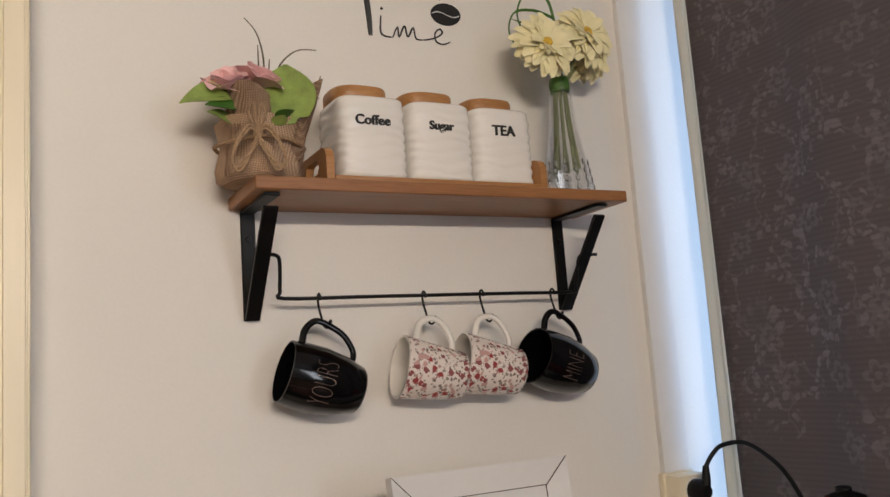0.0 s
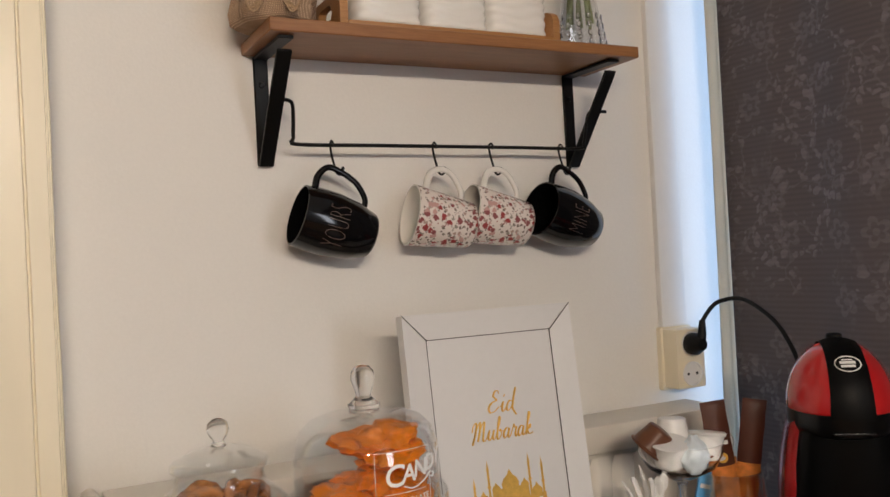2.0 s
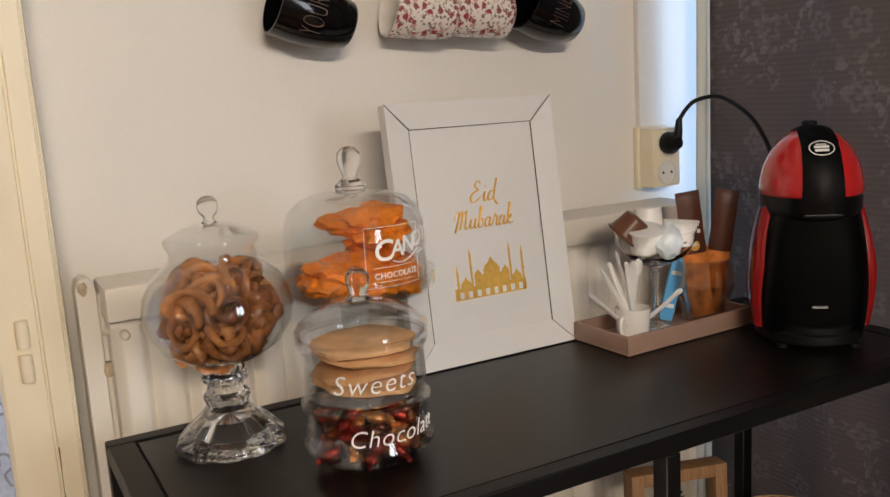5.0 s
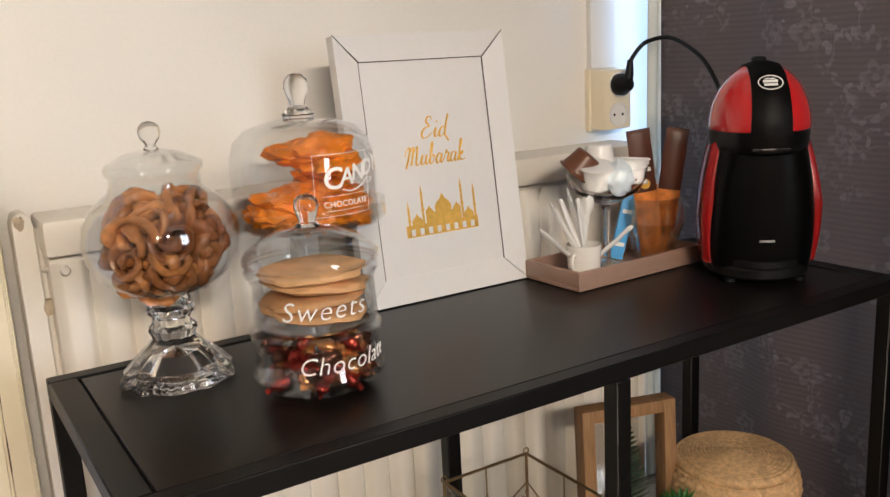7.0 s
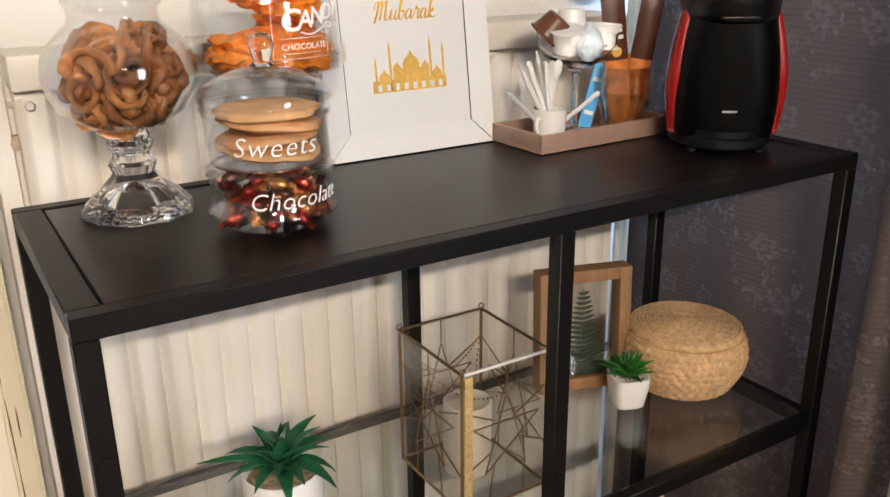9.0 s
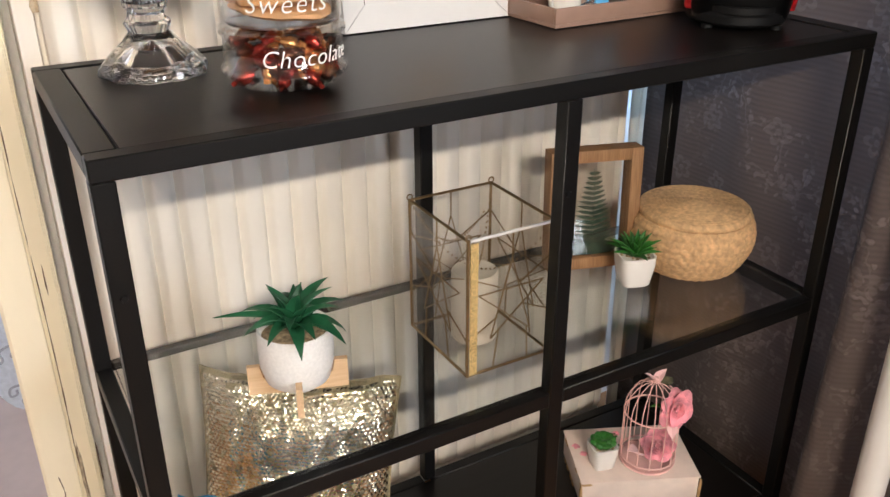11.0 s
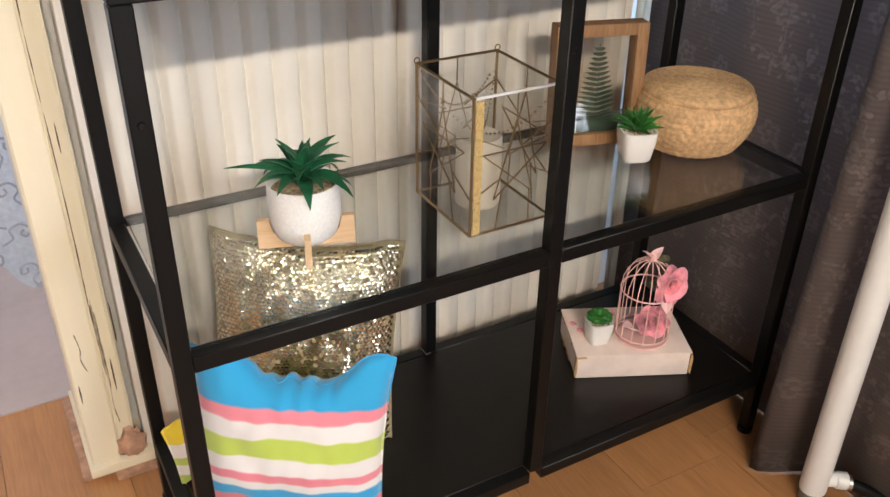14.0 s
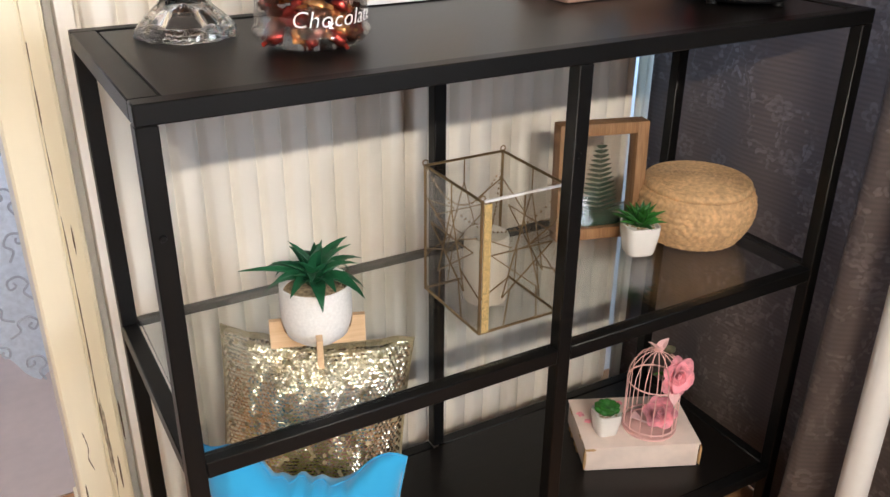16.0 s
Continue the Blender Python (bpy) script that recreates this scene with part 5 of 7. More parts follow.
def pretzel_jar():
    j = thing("pretzel_jar", pose(0.118, 0.268, TOP_Z), "round lidded glass jar on a cast foot, full of glazed pretzels", "glass jar")

    def flutes(a, z):
        return 1 + 0.035 * math.cos(10 * a) * min(1, max(0, (0.045 - z) / 0.03)) + 0.03 * math.cos(12 * a) * (1 if z > 0.045 else 0) + (0.012 * math.cos(40 * a) if z < 0.006 else 0)

    foot = [(0.030, 0.008), (0.050, 0.004), (0.056, 0.0), (0.058, 0.003), (0.0565, 0.009), (0.045, 0.022), (0.030, 0.036), (0.021, 0.046), (0.023, 0.050), (0.025, 0.055), (0.021, 0.060), (0.019, 0.068), (0.023, 0.072), (0.024, 0.077), (0.020, 0.082), (0.022, 0.087), (0.020, 0.090), (0.0008, 0.090), (0.0008, 0.030), (0.018, 0.024)]
    part("cast_foot", lathe(foot, 120, closed=True, ripple=flutes), M["cast_glass"], j, "thick fluted cast-glass foot", smooth=25)
    bowl = [(0.001, 0.091), (0.024, 0.0915), (0.046, 0.099), (0.064, 0.113), (0.075, 0.132), (0.0785, 0.150), (0.075, 0.169), (0.066, 0.184), (0.054, 0.195), (0.0470, 0.200), (0.0450, 0.206), (0.0450, 0.215), (0.0465, 0.217)]
    part("bowl", lathe(shell(bowl), 64, closed=True), M["glass"], j, "clear round bowl", smooth=60)
    lid = part("lid", lathe(shell([(0.0475, 0.2175), (0.0490, 0.219), (0.0490, 0.225), (0.0465, 0.228), (0.040, 0.230), (0.030, 0.236), (0.018, 0.239), (0.007, 0.240)]), 56, closed=True), M["glass"], j, "domed glass lid", smooth=50)
    part("knob", lathe(knob(0.240, 0.0112, 0.005), 28), M["cast_glass"], lid, "solid glass ball knob")
    rnd = random.Random(21)
    k = 0
    for ring, (z, rad, n) in enumerate(((0.106, 0.020, 3), (0.118, 0.040, 6), (0.136, 0.047, 7), (0.140, 0.016, 2), (0.155, 0.046, 7), (0.160, 0.018, 3), (0.174, 0.036, 5), (0.184, 0.016, 3))):
        for i in range(n):
            a = 2 * math.pi * i / n + ring * 0.5
            bm = bmesh.new()
            pretzel_ring(rnd, rnd.uniform(0.0225, 0.0275), bm, pose(rad * math.cos(a), rad * math.sin(a), z + rnd.uniform(-0.004, 0.004)) @ pose(0, 0, 0, rnd.uniform(-50, 50) + 60, rnd.uniform(-40, 40), math.degrees(a) + 90))
            solid("pretzel", bm, M["pretzel"], "amber-brown glazed pretzel coil in the jar", "pretzel", "", "pretzels in the jar", 60, j.matrix_world)
            k += 1


pretzel_jar()


def sweets_jar():
    """Two stacked tiers of clear glass with words printed on them and a domed lid."""
    j = thing("stacked_jar", pose(0.229, 0.152, TOP_Z) @ Matrix.Scale(1.14, 4), "two-tier clear glass jar printed with white words", "glass jar")
    low = [(0.001, 0.002), (0.044, 0.002), (0.050, 0.005), (0.054, 0.010), (0.058, 0.014), (0.058, 0.018), (0.0545, 0.022), (0.0545, 0.046), (0.0575, 0.050), (0.0575, 0.054), (0.054, 0.057)]
    a = part("lower_tier", lathe(shell(low, 0.0022), 64, closed=True), M["glass"], j, "lower glass tier", smooth=45)
    up = [(0.001, 0.0575), (0.050, 0.058), (0.0545, 0.062), (0.0545, 0.098), (0.0575, 0.103), (0.058, 0.107), (0.055, 0.110)]
    b = part("upper_tier", lathe(shell(up, 0.0022), 64, closed=True), M["glass"], j, "upper glass tier", smooth=45)
    lid = part("lid", lathe(shell([(0.0555, 0.1105), (0.0585, 0.113), (0.0585, 0.118), (0.054, 0.124), (0.042, 0.132), (0.026, 0.139), (0.010, 0.142)], 0.0022), 56, closed=True), M["glass"], j, "domed glass lid", smooth=50)
    part("knob", lathe(knob(0.142, 0.011, 0.007), 28), M["cast_glass"], lid, "solid glass knob")
    part("lettering", wrap(stand_up(lettering("Sweets", 0.0165, 0.0003, 0.25, 1.12, -0.0003)), 0.0552, -104, 0.080), M["white_ink"], b, "white printed word")
    part("lettering", wrap(stand_up(lettering("Chocolate", 0.0150, 0.0003, 0.25, 1.05, -0.0003)), 0.0552, -82, 0.033), M["white_ink"], a, "white printed word")
    rnd = random.Random(5)

    def wavy(t, z):
        return 1 + 0.05 * math.sin(5 * t + z * 300) + 0.03 * math.sin(9 * t)

    for i in range(4):
        z = 0.0645 + 0.0115 * i
        solid("biscuit", lathe([(0, 0), (0.040, 0), (0.0460, 0.003), (0.0445, 0.0065), (0.039, 0.0088), (0, 0.0098)], 40, ripple=wavy), M["biscuit"], "round golden waffle biscuit stacked in the glass jar", "biscuit", "", "biscuits in the jar", 50,
              j.matrix_world @ pose(rnd.uniform(-0.004, 0.004), rnd.uniform(-0.004, 0.004), z, rnd.uniform(-5, 5), rnd.uniform(-5, 5), 70 * i))
    mats = [M["wrapper_red"], M["wrapper_gold"], M["wrapper_dark"]]
    for i in range(70):
        r, t = 0.0425 * rnd.random() ** 0.32, rnd.uniform(0, 6.28)
        bm = blob((0.0095, 0.0065, 0.0060), 0.35, 2.5, i, 10)
        for s in (-1, 1):
            blade(0.006, 0.008, 0.3, 0.0006, 3, bm, pose(s * 0.008, 0, 0, rnd.uniform(-60, 60), 0, 0 if s > 0 else 180), tip=0.9)
        solid("wrapped_chocolate", bm, mats[(i * 7) % 3], "shiny foil-wrapped chocolate in the lower jar", "chocolate", "", "chocolates in the jar", 50,
              j.matrix_world @ pose(r * math.cos(t), r * math.sin(t), 0.0115 + 0.0076 * (i // 14), rnd.uniform(-50, 50), rnd.uniform(-50, 50), rnd.uniform(0, 360)))


sweets_jar()


def cake_stand():
    c = thing("cake_stand", pose(0.278, 0.268, TOP_Z), "glass cake stand with a domed cover over orange sweets", "cake stand")
    base = [(0.0008, 0.004), (0.052, 0.003), (0.055, 0.0), (0.056, 0.003), (0.040, 0.010), (0.018, 0.022), (0.010, 0.045), (0.009, 0.08), (0.012, 0.115), (0.022, 0.136), (0.024, 0.142), (0.0008, 0.142)]
    part("stem", lathe(base, 48, closed=True), M["glass"], c, "glass pedestal", smooth=40)
    part("plate", lathe([(0.001, 0.1425), (0.070, 0.1425), (0.082, 0.146), (0.086, 0.152), (0.087, 0.166), (0.089, 0.166), (0.0885, 0.150), (0.083, 0.143), (0.07, 0.1395), (0.001, 0.1395)], 72, closed=True), M["glass"], c, "glass plate with a raised rim", smooth=40)
    dome = [(0.0795, 0.144), (0.0800, 0.150), (0.0802, 0.200), (0.0785, 0.220), (0.073, 0.236), (0.061, 0.248), (0.042, 0.2545), (0.016, 0.2585), (0.010, 0.259)]
    d = part("dome", lathe(shell(dome, 0.0018), 72, closed=True), M["glass"], c, "tall clear glass dome", smooth=60)
    part("knob", lathe([(0, 0.259), (0.017, 0.259), (0.018, 0.263), (0.013, 0.267), (0.008, 0.272), (0.010, 0.279), (0.0135, 0.290), (0.0125, 0.299), (0.007, 0.305), (0, 0.306)], 28), M["cast_glass"], d, "solid glass knob")
    R = 0.0811
    for ch, size, turn, z in (("C", 0.0220, -92, 0.198), ("A", 0.0175, -80, 0.199), ("N", 0.0170, -69, 0.202), ("D", 0.0165, -57.5, 0.205), ("Y", 0.0165, -46.5, 0.208)):
        part("letter", wrap(stand_up(lettering(ch, size, 0.0003, 0.12, weight=0.0004)), R, turn, z), M["white_ink"], d, "white printed letter")
    swash = [(R * math.cos(radians(q)), R * math.sin(radians(q)), z) for q, z in ((-84, 0.187), (-76, 0.184), (-66, 0.188), (-58, 0.194), (-52, 0.193), (-54, 0.189), (-58, 0.191))]
    part("printed_swash", tube(curve(swash, 5), 0.0008, 5), M["white_ink"], d, "white printed flourish")
    part("lettering", wrap(stand_up(lettering("CHOCOLATE", 0.0062, 0.0003, 0, 1.05)), R, -80, 0.172), M["white_ink"], d, "small white printed word")
    line = bmesh.new()
    for z0, z1, a0, a1 in ((0.160, 0.160, -120, -72), (0.224, 0.224, -120, -72), (0.160, 0.224, -120, -120), (0.160, 0.224, -72, -72), (0.181, 0.181, -114, -78), (0.1655, 0.1655, -112, -80)):
        pts = [(R * math.cos(radians(a0 + 14 + (a1 - a0) * i / 10)), R * math.sin(radians(a0 + 14 + (a1 - a0) * i / 10)), z0 + (z1 - z0) * i / 10) for i in range(11)]
        tube(pts, 0.00035, 4, line)
    part("printed_border", line, M["white_ink"], d, "thin white printed border")
    rnd = random.Random(13)
    # a flat pile on the plate, and a heap of larger ones over it
    spots = [(0.044 * math.cos(0.3 + k * 1.05), 0.044 * math.sin(0.3 + k * 1.05), 0.154 + 0.003 * (k % 2), 0.78) for k in range(6)]
    spots += [(-0.026, -0.014, 0.165, 0.95), (0.030, -0.018, 0.166, 0.9), (0.006, 0.030, 0.168, 0.95), (0.014, -0.004, 0.178, 0.9), (0.026, 0.008, 0.193, 0.8), (0.030, -0.010, 0.205, 0.9), (0.012, 0.014, 0.214, 0.95), (0.034, 0.012, 0.217, 0.85), (0.022, 0.0, 0.226, 0.85)]
    for i, (x, y, z, big) in enumerate(spots):
        bm = blob((0.044 * big, 0.034 * big, 0.0125), 0.42, 2.2, i + 2, 40)
        for v in bm.verts:
            q = v.co.copy()
            v.co += 0.0042 * Vector((noise.noise(q * 110 + Vector((i, 0, 0))), noise.noise(q * 110 + Vector((0, i, 5))), noise.noise(q * 120 + Vector((3, 0, i)))))
            v.co += 0.0014 * noise.noise(q * 400) * q.normalized()
        solid("orange_sweet", bm, M["orange_sweet"], "crinkled bright orange fried sweet under the dome", "sweet", "", "orange sweets", 60, c.matrix_world @ pose(x, y, z) @ pose(0, 0, 0, rnd.uniform(-12, 12), rnd.uniform(-12, 12), rnd.uniform(0, 360)))


cake_stand()


# pen strokes of the script letters: the step to the next letter, then the strokes in a box of unit height
SCRIPT = {
    "E": (0.82, [[(0.60, 0.86), (0.52, 1.02), (0.32, 1.0), (0.24, 0.78), (0.48, 0.58), (0.16, 0.46), (0.0, 0.22), (0.14, 0.0), (0.42, 0.04), (0.72, 0.24)]]),
    "i": (0.40, [[(0.0, 0.22), (0.14, 0.46), (0.10, 0.12), (0.22, 0.0), (0.42, 0.20)], [(0.14, 0.68), (0.17, 0.74), (0.21, 0.80)]]),
    "d": (0.80, [[(0.40, 0.40), (0.20, 0.48), (0.02, 0.22), (0.12, 0.0), (0.34, 0.14), (0.46, 0.60), (0.52, 1.08), (0.44, 0.60), (0.42, 0.14), (0.54, -0.04), (0.74, -0.24)]]),
    "M": (1.08, [[(-0.10, 0.48), (-0.08, 0.72), (0.10, 0.92), (0.20, 0.78), (0.14, 0.35), (0.0, -0.12)], [(0.16, 0.45), (0.34, 0.84), (0.46, 0.90), (0.46, 0.50), (0.38, 0.02)], [(0.46, 0.50), (0.66, 0.86), (0.78, 0.88), (0.76, 0.40), (0.78, 0.04), (0.94, 0.02), (1.10, 0.20)]]),
    "u": (0.66, [[(0.0, 0.20), (0.12, 0.48), (0.08, 0.12), (0.20, 0.0), (0.38, 0.18), (0.46, 0.48), (0.42, 0.12), (0.54, 0.0), (0.68, 0.18)]]),
    "b": (0.56, [[(0.0, 0.18), (0.20, 0.70), (0.24, 1.02), (0.14, 1.04), (0.10, 0.55), (0.10, 0.10), (0.24, 0.0), (0.40, 0.20), (0.34, 0.46), (0.28, 0.38), (0.58, 0.36)]]),
    "a": (0.62, [[(0.40, 0.42), (0.20, 0.48), (0.02, 0.22), (0.12, 0.0), (0.30, 0.12), (0.42, 0.46), (0.38, 0.12), (0.48, 0.0), (0.64, 0.20)]]),
    "r": (0.52, [[(0.0, 0.18), (0.12, 0.50), (0.16, 0.60), (0.22, 0.46), (0.36, 0.46), (0.32, 0.14), (0.42, 0.0), (0.54, 0.20)]]),
    "k": (0.60, [[(0.0, 0.18), (0.20, 0.75), (0.24, 1.05), (0.14, 1.05), (0.10, 0.50), (0.06, 0.0)], [(0.08, 0.24), (0.30, 0.48), (0.32, 0.34), (0.12, 0.24), (0.30, 0.02), (0.58, 0.08)]]),
}


def eid_frame():
    """White picture frame that leans on the radiator, with gold lettering and a mosque in gold foil."""
    w, h, t = 0.259, 0.350, 0.018
    lean = math.degrees(math.atan2(0.045, 0.345))
    f = thing("picture_frame", pose(0.380, 0.338, TOP_Z + 0.0005, -lean, 0, 0), "white card picture frame with gold greeting and mosque, leaning back", "picture frame")
    b = 0.034
    part("backing", box(0.004, w - 0.004, 0.010, t, 0.004, h - 0.004, 0.001), M["white_paint"], f)
    part("panel", box(b - 0.002, w - b + 0.002, 0.0075, 0.010, b - 0.002, h - b + 0.002), M["white_paint"], f, "white picture panel")

    def side(pts):
        bm = bmesh.new()
        rows = [[bm.verts.new((x, y, z)) for x, z in pts] for y in (0.0, t)]
        for (i, o) in ((2, 0), (3, 0)):
            rows[0][i].co.y = 0.006
        n = len(pts)
        bm.faces.new(rows[0]), bm.faces.new(rows[1][::-1])
        for i in range(n):
            bm.faces.new((rows[0][i], rows[0][(i + 1) % n], rows[1][(i + 1) % n], rows[1][i]))
        return bm

    g = 0.0007
    part("side", side([(0, g), (0, h - g), (b, h - b - g), (b, b + g)]), M["white_paint"], f, smooth=None)
    part("side", side([(w, h - g), (w, g), (w - b, b + g), (w - b, h - b - g)]), M["white_paint"], f, smooth=None)
    part("side", side([(g, h), (w - g, h), (w - b - g, h - b), (b + g, h - b)]), M["white_paint"], f, smooth=None)
    part("side", side([(w - g, 0), (g, 0), (b + g, b), (w - b - g, b)]), M["white_paint"], f, smooth=None)
    for pts in (((0.0, 0, h), (b, 0.004, h - b)), ((w, 0, h), (w - b, 0.004, h - b)), ((b, 0.0062, h - b), (w - b, 0.0062, h - b)), ((b, 0.0062, h - b), (b, 0.0062, b)), ((w - b, 0.0062, h - b), (w - b, 0.0062, b))):
        part("crease", tube(pts, 0.0007, 4), M["dark_line"], f, "dark crease at the mitre")
    y = 0.0072
    for word, x, z, wide, tall in (("Eid", 0.114, 0.213, 0.0225, 0.0270), ("Mubarak", 0.086, 0.178, 0.0200, 0.0265)):
        for ch in word:
            advance, strokes = SCRIPT[ch]
            bm = bmesh.new()
            for pts in strokes:
                q = curve([(x + (u + 0.28 * v) * wide, y, z + v * tall) for u, v in pts], 6)
                n = len(q)
                tube(q, [0.0007 + 0.0008 * max(0.0, -(q[min(i + 1, n - 1)] - q[max(i - 1, 0)]).normalized().z) for i in range(n)], 6, bm)
            part("letter", bm, M["gold"], f, "gold script letter", smooth=60)
            x += advance * wide
    m = bmesh.new()

    def block(x0, x1, z0, z1):
        box(x0, x1, y, y + 0.0004, z0, z1, bm=m)

    def onion(cx, z, r):
        pts = [(-r, 0), (-r * 1.08, r * 0.45), (-r * 0.8, r * 0.95), (-r * 0.35, r * 1.3), (0, r * 1.9), (r * 0.35, r * 1.3), (r * 0.8, r * 0.95), (r * 1.08, r * 0.45), (r, 0)]
        m.faces.new([m.verts.new((cx + a, y + 0.0001, z + c)) for a, c in pts])

    def minaret(cx, z, top):
        block(cx - 0.0016, cx + 0.0016, z, top)
        block(cx - 0.0026, cx + 0.0026, z + (top - z) * 0.6, z + (top - z) * 0.64)
        m.faces.new([m.verts.new((cx + a, y + 0.0001, c)) for a, c in ((-0.002, top), (0, top + 0.013), (0.002, top))])

    z0 = 0.062
    block(0.072, 0.186, z0, z0 + 0.016)
    block(0.104, 0.160, z0 + 0.016, z0 + 0.030)
    for cx, zz, r in ((0.132, z0 + 0.030, 0.0125), (0.110, z0 + 0.028, 0.006), (0.154, z0 + 0.028, 0.006), (0.090, z0 + 0.016, 0.008), (0.172, z0 + 0.016, 0.008)):
        onion(cx, zz, r)
    for cx, top in ((0.078, z0 + 0.036), (0.100, z0 + 0.056), (0.163, z0 + 0.058), (0.183, z0 + 0.050)):
        minaret(cx, z0, top)
    part("mosque", m, M["gold"], f, "gold foil mosque silhouette", smooth=None, m=pose(0.003, 0, 0.022))
    arches = bmesh.new()
    for i in range(8):
        cx = 0.082 + 0.0135 * i
        box(cx - 0.003, cx + 0.003, y - 0.0003, y + 0.0002, z0 + 0.002, z0 + 0.0105, 0, arches)
    part("arch", arches, M["white_paint"], f, "white arch openings in the silhouette", kind="stuff", m=pose(0.003, 0, 0.022))


eid_frame()


def coffee_tray():
    a = Vector((0.639, 0.228))
    bx, by = Vector((0.886, 0.236)) - a, Vector((0.630, 0.339)) - a
    ang = math.degrees(math.atan2(bx.y, bx.x))
    L, D, H = 0.247, 0.112, 0.026
    t = thing("coffee_tray", pose(a.x, a.y, TOP_Z, 0, 0, ang), "shallow pink-brown wooden tray of coffee things", "tray")
    part("base", box(0, L, 0, D, 0, 0.005, 0.001), M["tray"], t)
    for n, c in enumerate(((0, L, 0, 0.006), (0, L, D - 0.006, D), (0, 0.006, 0.006, D - 0.006), (L - 0.006, L, 0.006, D - 0.006))):
        part("side", box(c[0], c[1], c[2], c[3], 0.005, H, 0.0012), M["tray"], t)
    return t.matrix_world


TRAY = coffee_tray()


def on_tray(x, y, z=0.0052):
    return TRAY @ pose(x, y, z)


def cup_of_spoons():
    c = thing("espresso_cup", on_tray(0.046, 0.040), "small white porcelain cup holding plastic spoons", "cup")
    part("body", lathe(shell([(0.0008, 0.001), (0.016, 0.0), (0.019, 0.002), (0.0225, 0.014), (0.0238, 0.038), (0.0245, 0.0475)], 0.0022), 40, closed=True), M["porcelain"], c, smooth=50)
    part("handle", tube(curve([(-0.022, -0.008, 0.036), (-0.031, -0.012, 0.037), (-0.034, -0.013, 0.026), (-0.028, -0.011, 0.014), (-0.021, -0.008, 0.012)], 6), 0.0026, 8), M["porcelain"], c, "cup handle")
    for k, (a, lean, ln, up) in enumerate(((165, 46, 0.098, 0), (150, 27, 0.104, 1), (120, 14, 0.112, 1), (200, 12, 0.108, 0), (20, 16, 0.100, 1), (-30, 50, 0.096, 0), (140, 20, 0.110, 0), (250, 8, 0.098, 1))):
        bm = tube(curve([(0, 0, 0.006), (0.0008, 0, ln * 0.4), (0, 0, ln * 0.75), (0.001, 0, ln)], 4), [0.0038] * 5 + [0.0046] * 8, 8, flat=0.45)
        if up:
            blob((0.0072, 0.0022, 0.0135), 0.0, 1, 0, 12, bm, pose(0, 0, ln))
        else:
            blob((0.0036, 0.0018, 0.005), 0.0, 1, 0, 8, bm, pose(0, 0, ln))
        s = solid("plastic_spoon", bm, M["white_plastic"], "white plastic stirring spoon standing in the cup", "spoon", "", "spoons in the cup", 60,
                  c.matrix_world @ pose(-0.008 * math.cos(radians(a)), -0.008 * math.sin(radians(a)), 0.004, 0, 0, a) @ pose(0, 0, 0, 0, lean, 0) @ pose(0, 0, 0, 0, 0, 70 + 20 * k))


cup_of_spoons()


def capsule(m, mat, group="coffee capsules in the glass", label="white plastic coffee capsule with a foil lid"):
    c = thing("coffee_capsule", m, label, "coffee capsule", group)
    part("cup", lathe([(0, 0), (0.016, 0), (0.019, 0.002), (0.0205, 0.012), (0.0235, 0.030), (0.0262, 0.031), (0.0262, 0.033), (0.024, 0.0335), (0, 0.0335)], 32), mat, c, smooth=35)
    part("foil_lid", lathe([(0, 0), (0.0245, 0), (0.0245, 0.0006), (0, 0.0008)], 28, m=pose(0, 0, 0.0336)), mat, c)


def capsule_glass():
    base = on_tray(0.108, 0.058)
    g = thing("stemmed_glass", base, "wide clear stemmed glass filled with coffee capsules", "glass")
    prof = [(0.0008, 0.0), (0.030, 0.0), (0.031, 0.002), (0.020, 0.005), (0.006, 0.012), (0.0045, 0.03), (0.0045, 0.082), (0.008, 0.092), (0.026, 0.101), (0.046, 0.112), (0.056, 0.130), (0.058, 0.146)]
    inner = [(0.056, 0.146), (0.054, 0.130), (0.044, 0.114), (0.022, 0.1045), (0.0008, 0.100)]
    part("bowl_and_stem", lathe(prof + inner, 56, closed=True), M["cast_glass"], g, smooth=45)
    W, B = M["white_plastic"], M["brown_cap"]
    spots = ((-0.030, -0.010, 0.104, 10, -12, W), (0.032, -0.016, 0.106, 0, 8, W), (0.032, -0.016, 0.138, 180, 6, W), (0.004, 0.030, 0.122, 160, 10, W), (-0.034, -0.004, 0.150, 215, 24, B), (0.010, -0.002, 0.128, 150, -10, B), (0.002, 0.016, 0.160, 178, 4, W))
    for x, y, z, rx, ry, mat in spots:
        capsule(base @ pose(x, y, z + 0.017, rx, ry, 20), mat, label="brown plastic coffee capsule with a foil lid" if mat is B else "white plastic coffee capsule with a foil lid")
    bag = blob((0.021, 0.017, 0.024), 0.22, 2.6, 4, 36)
    for v in bag.verts:
        if v.co.z > 0.016:
            v.co.x *= 0.55
            v.co.y *= 0.55
            v.co.z *= 1.15
    solid("sugar_bag", bag, M["blue_cap"], "small pale blue twisted sweet bag on the capsules", "sweet bag", m=base @ pose(-0.010, -0.036, 0.135))


capsule_glass()


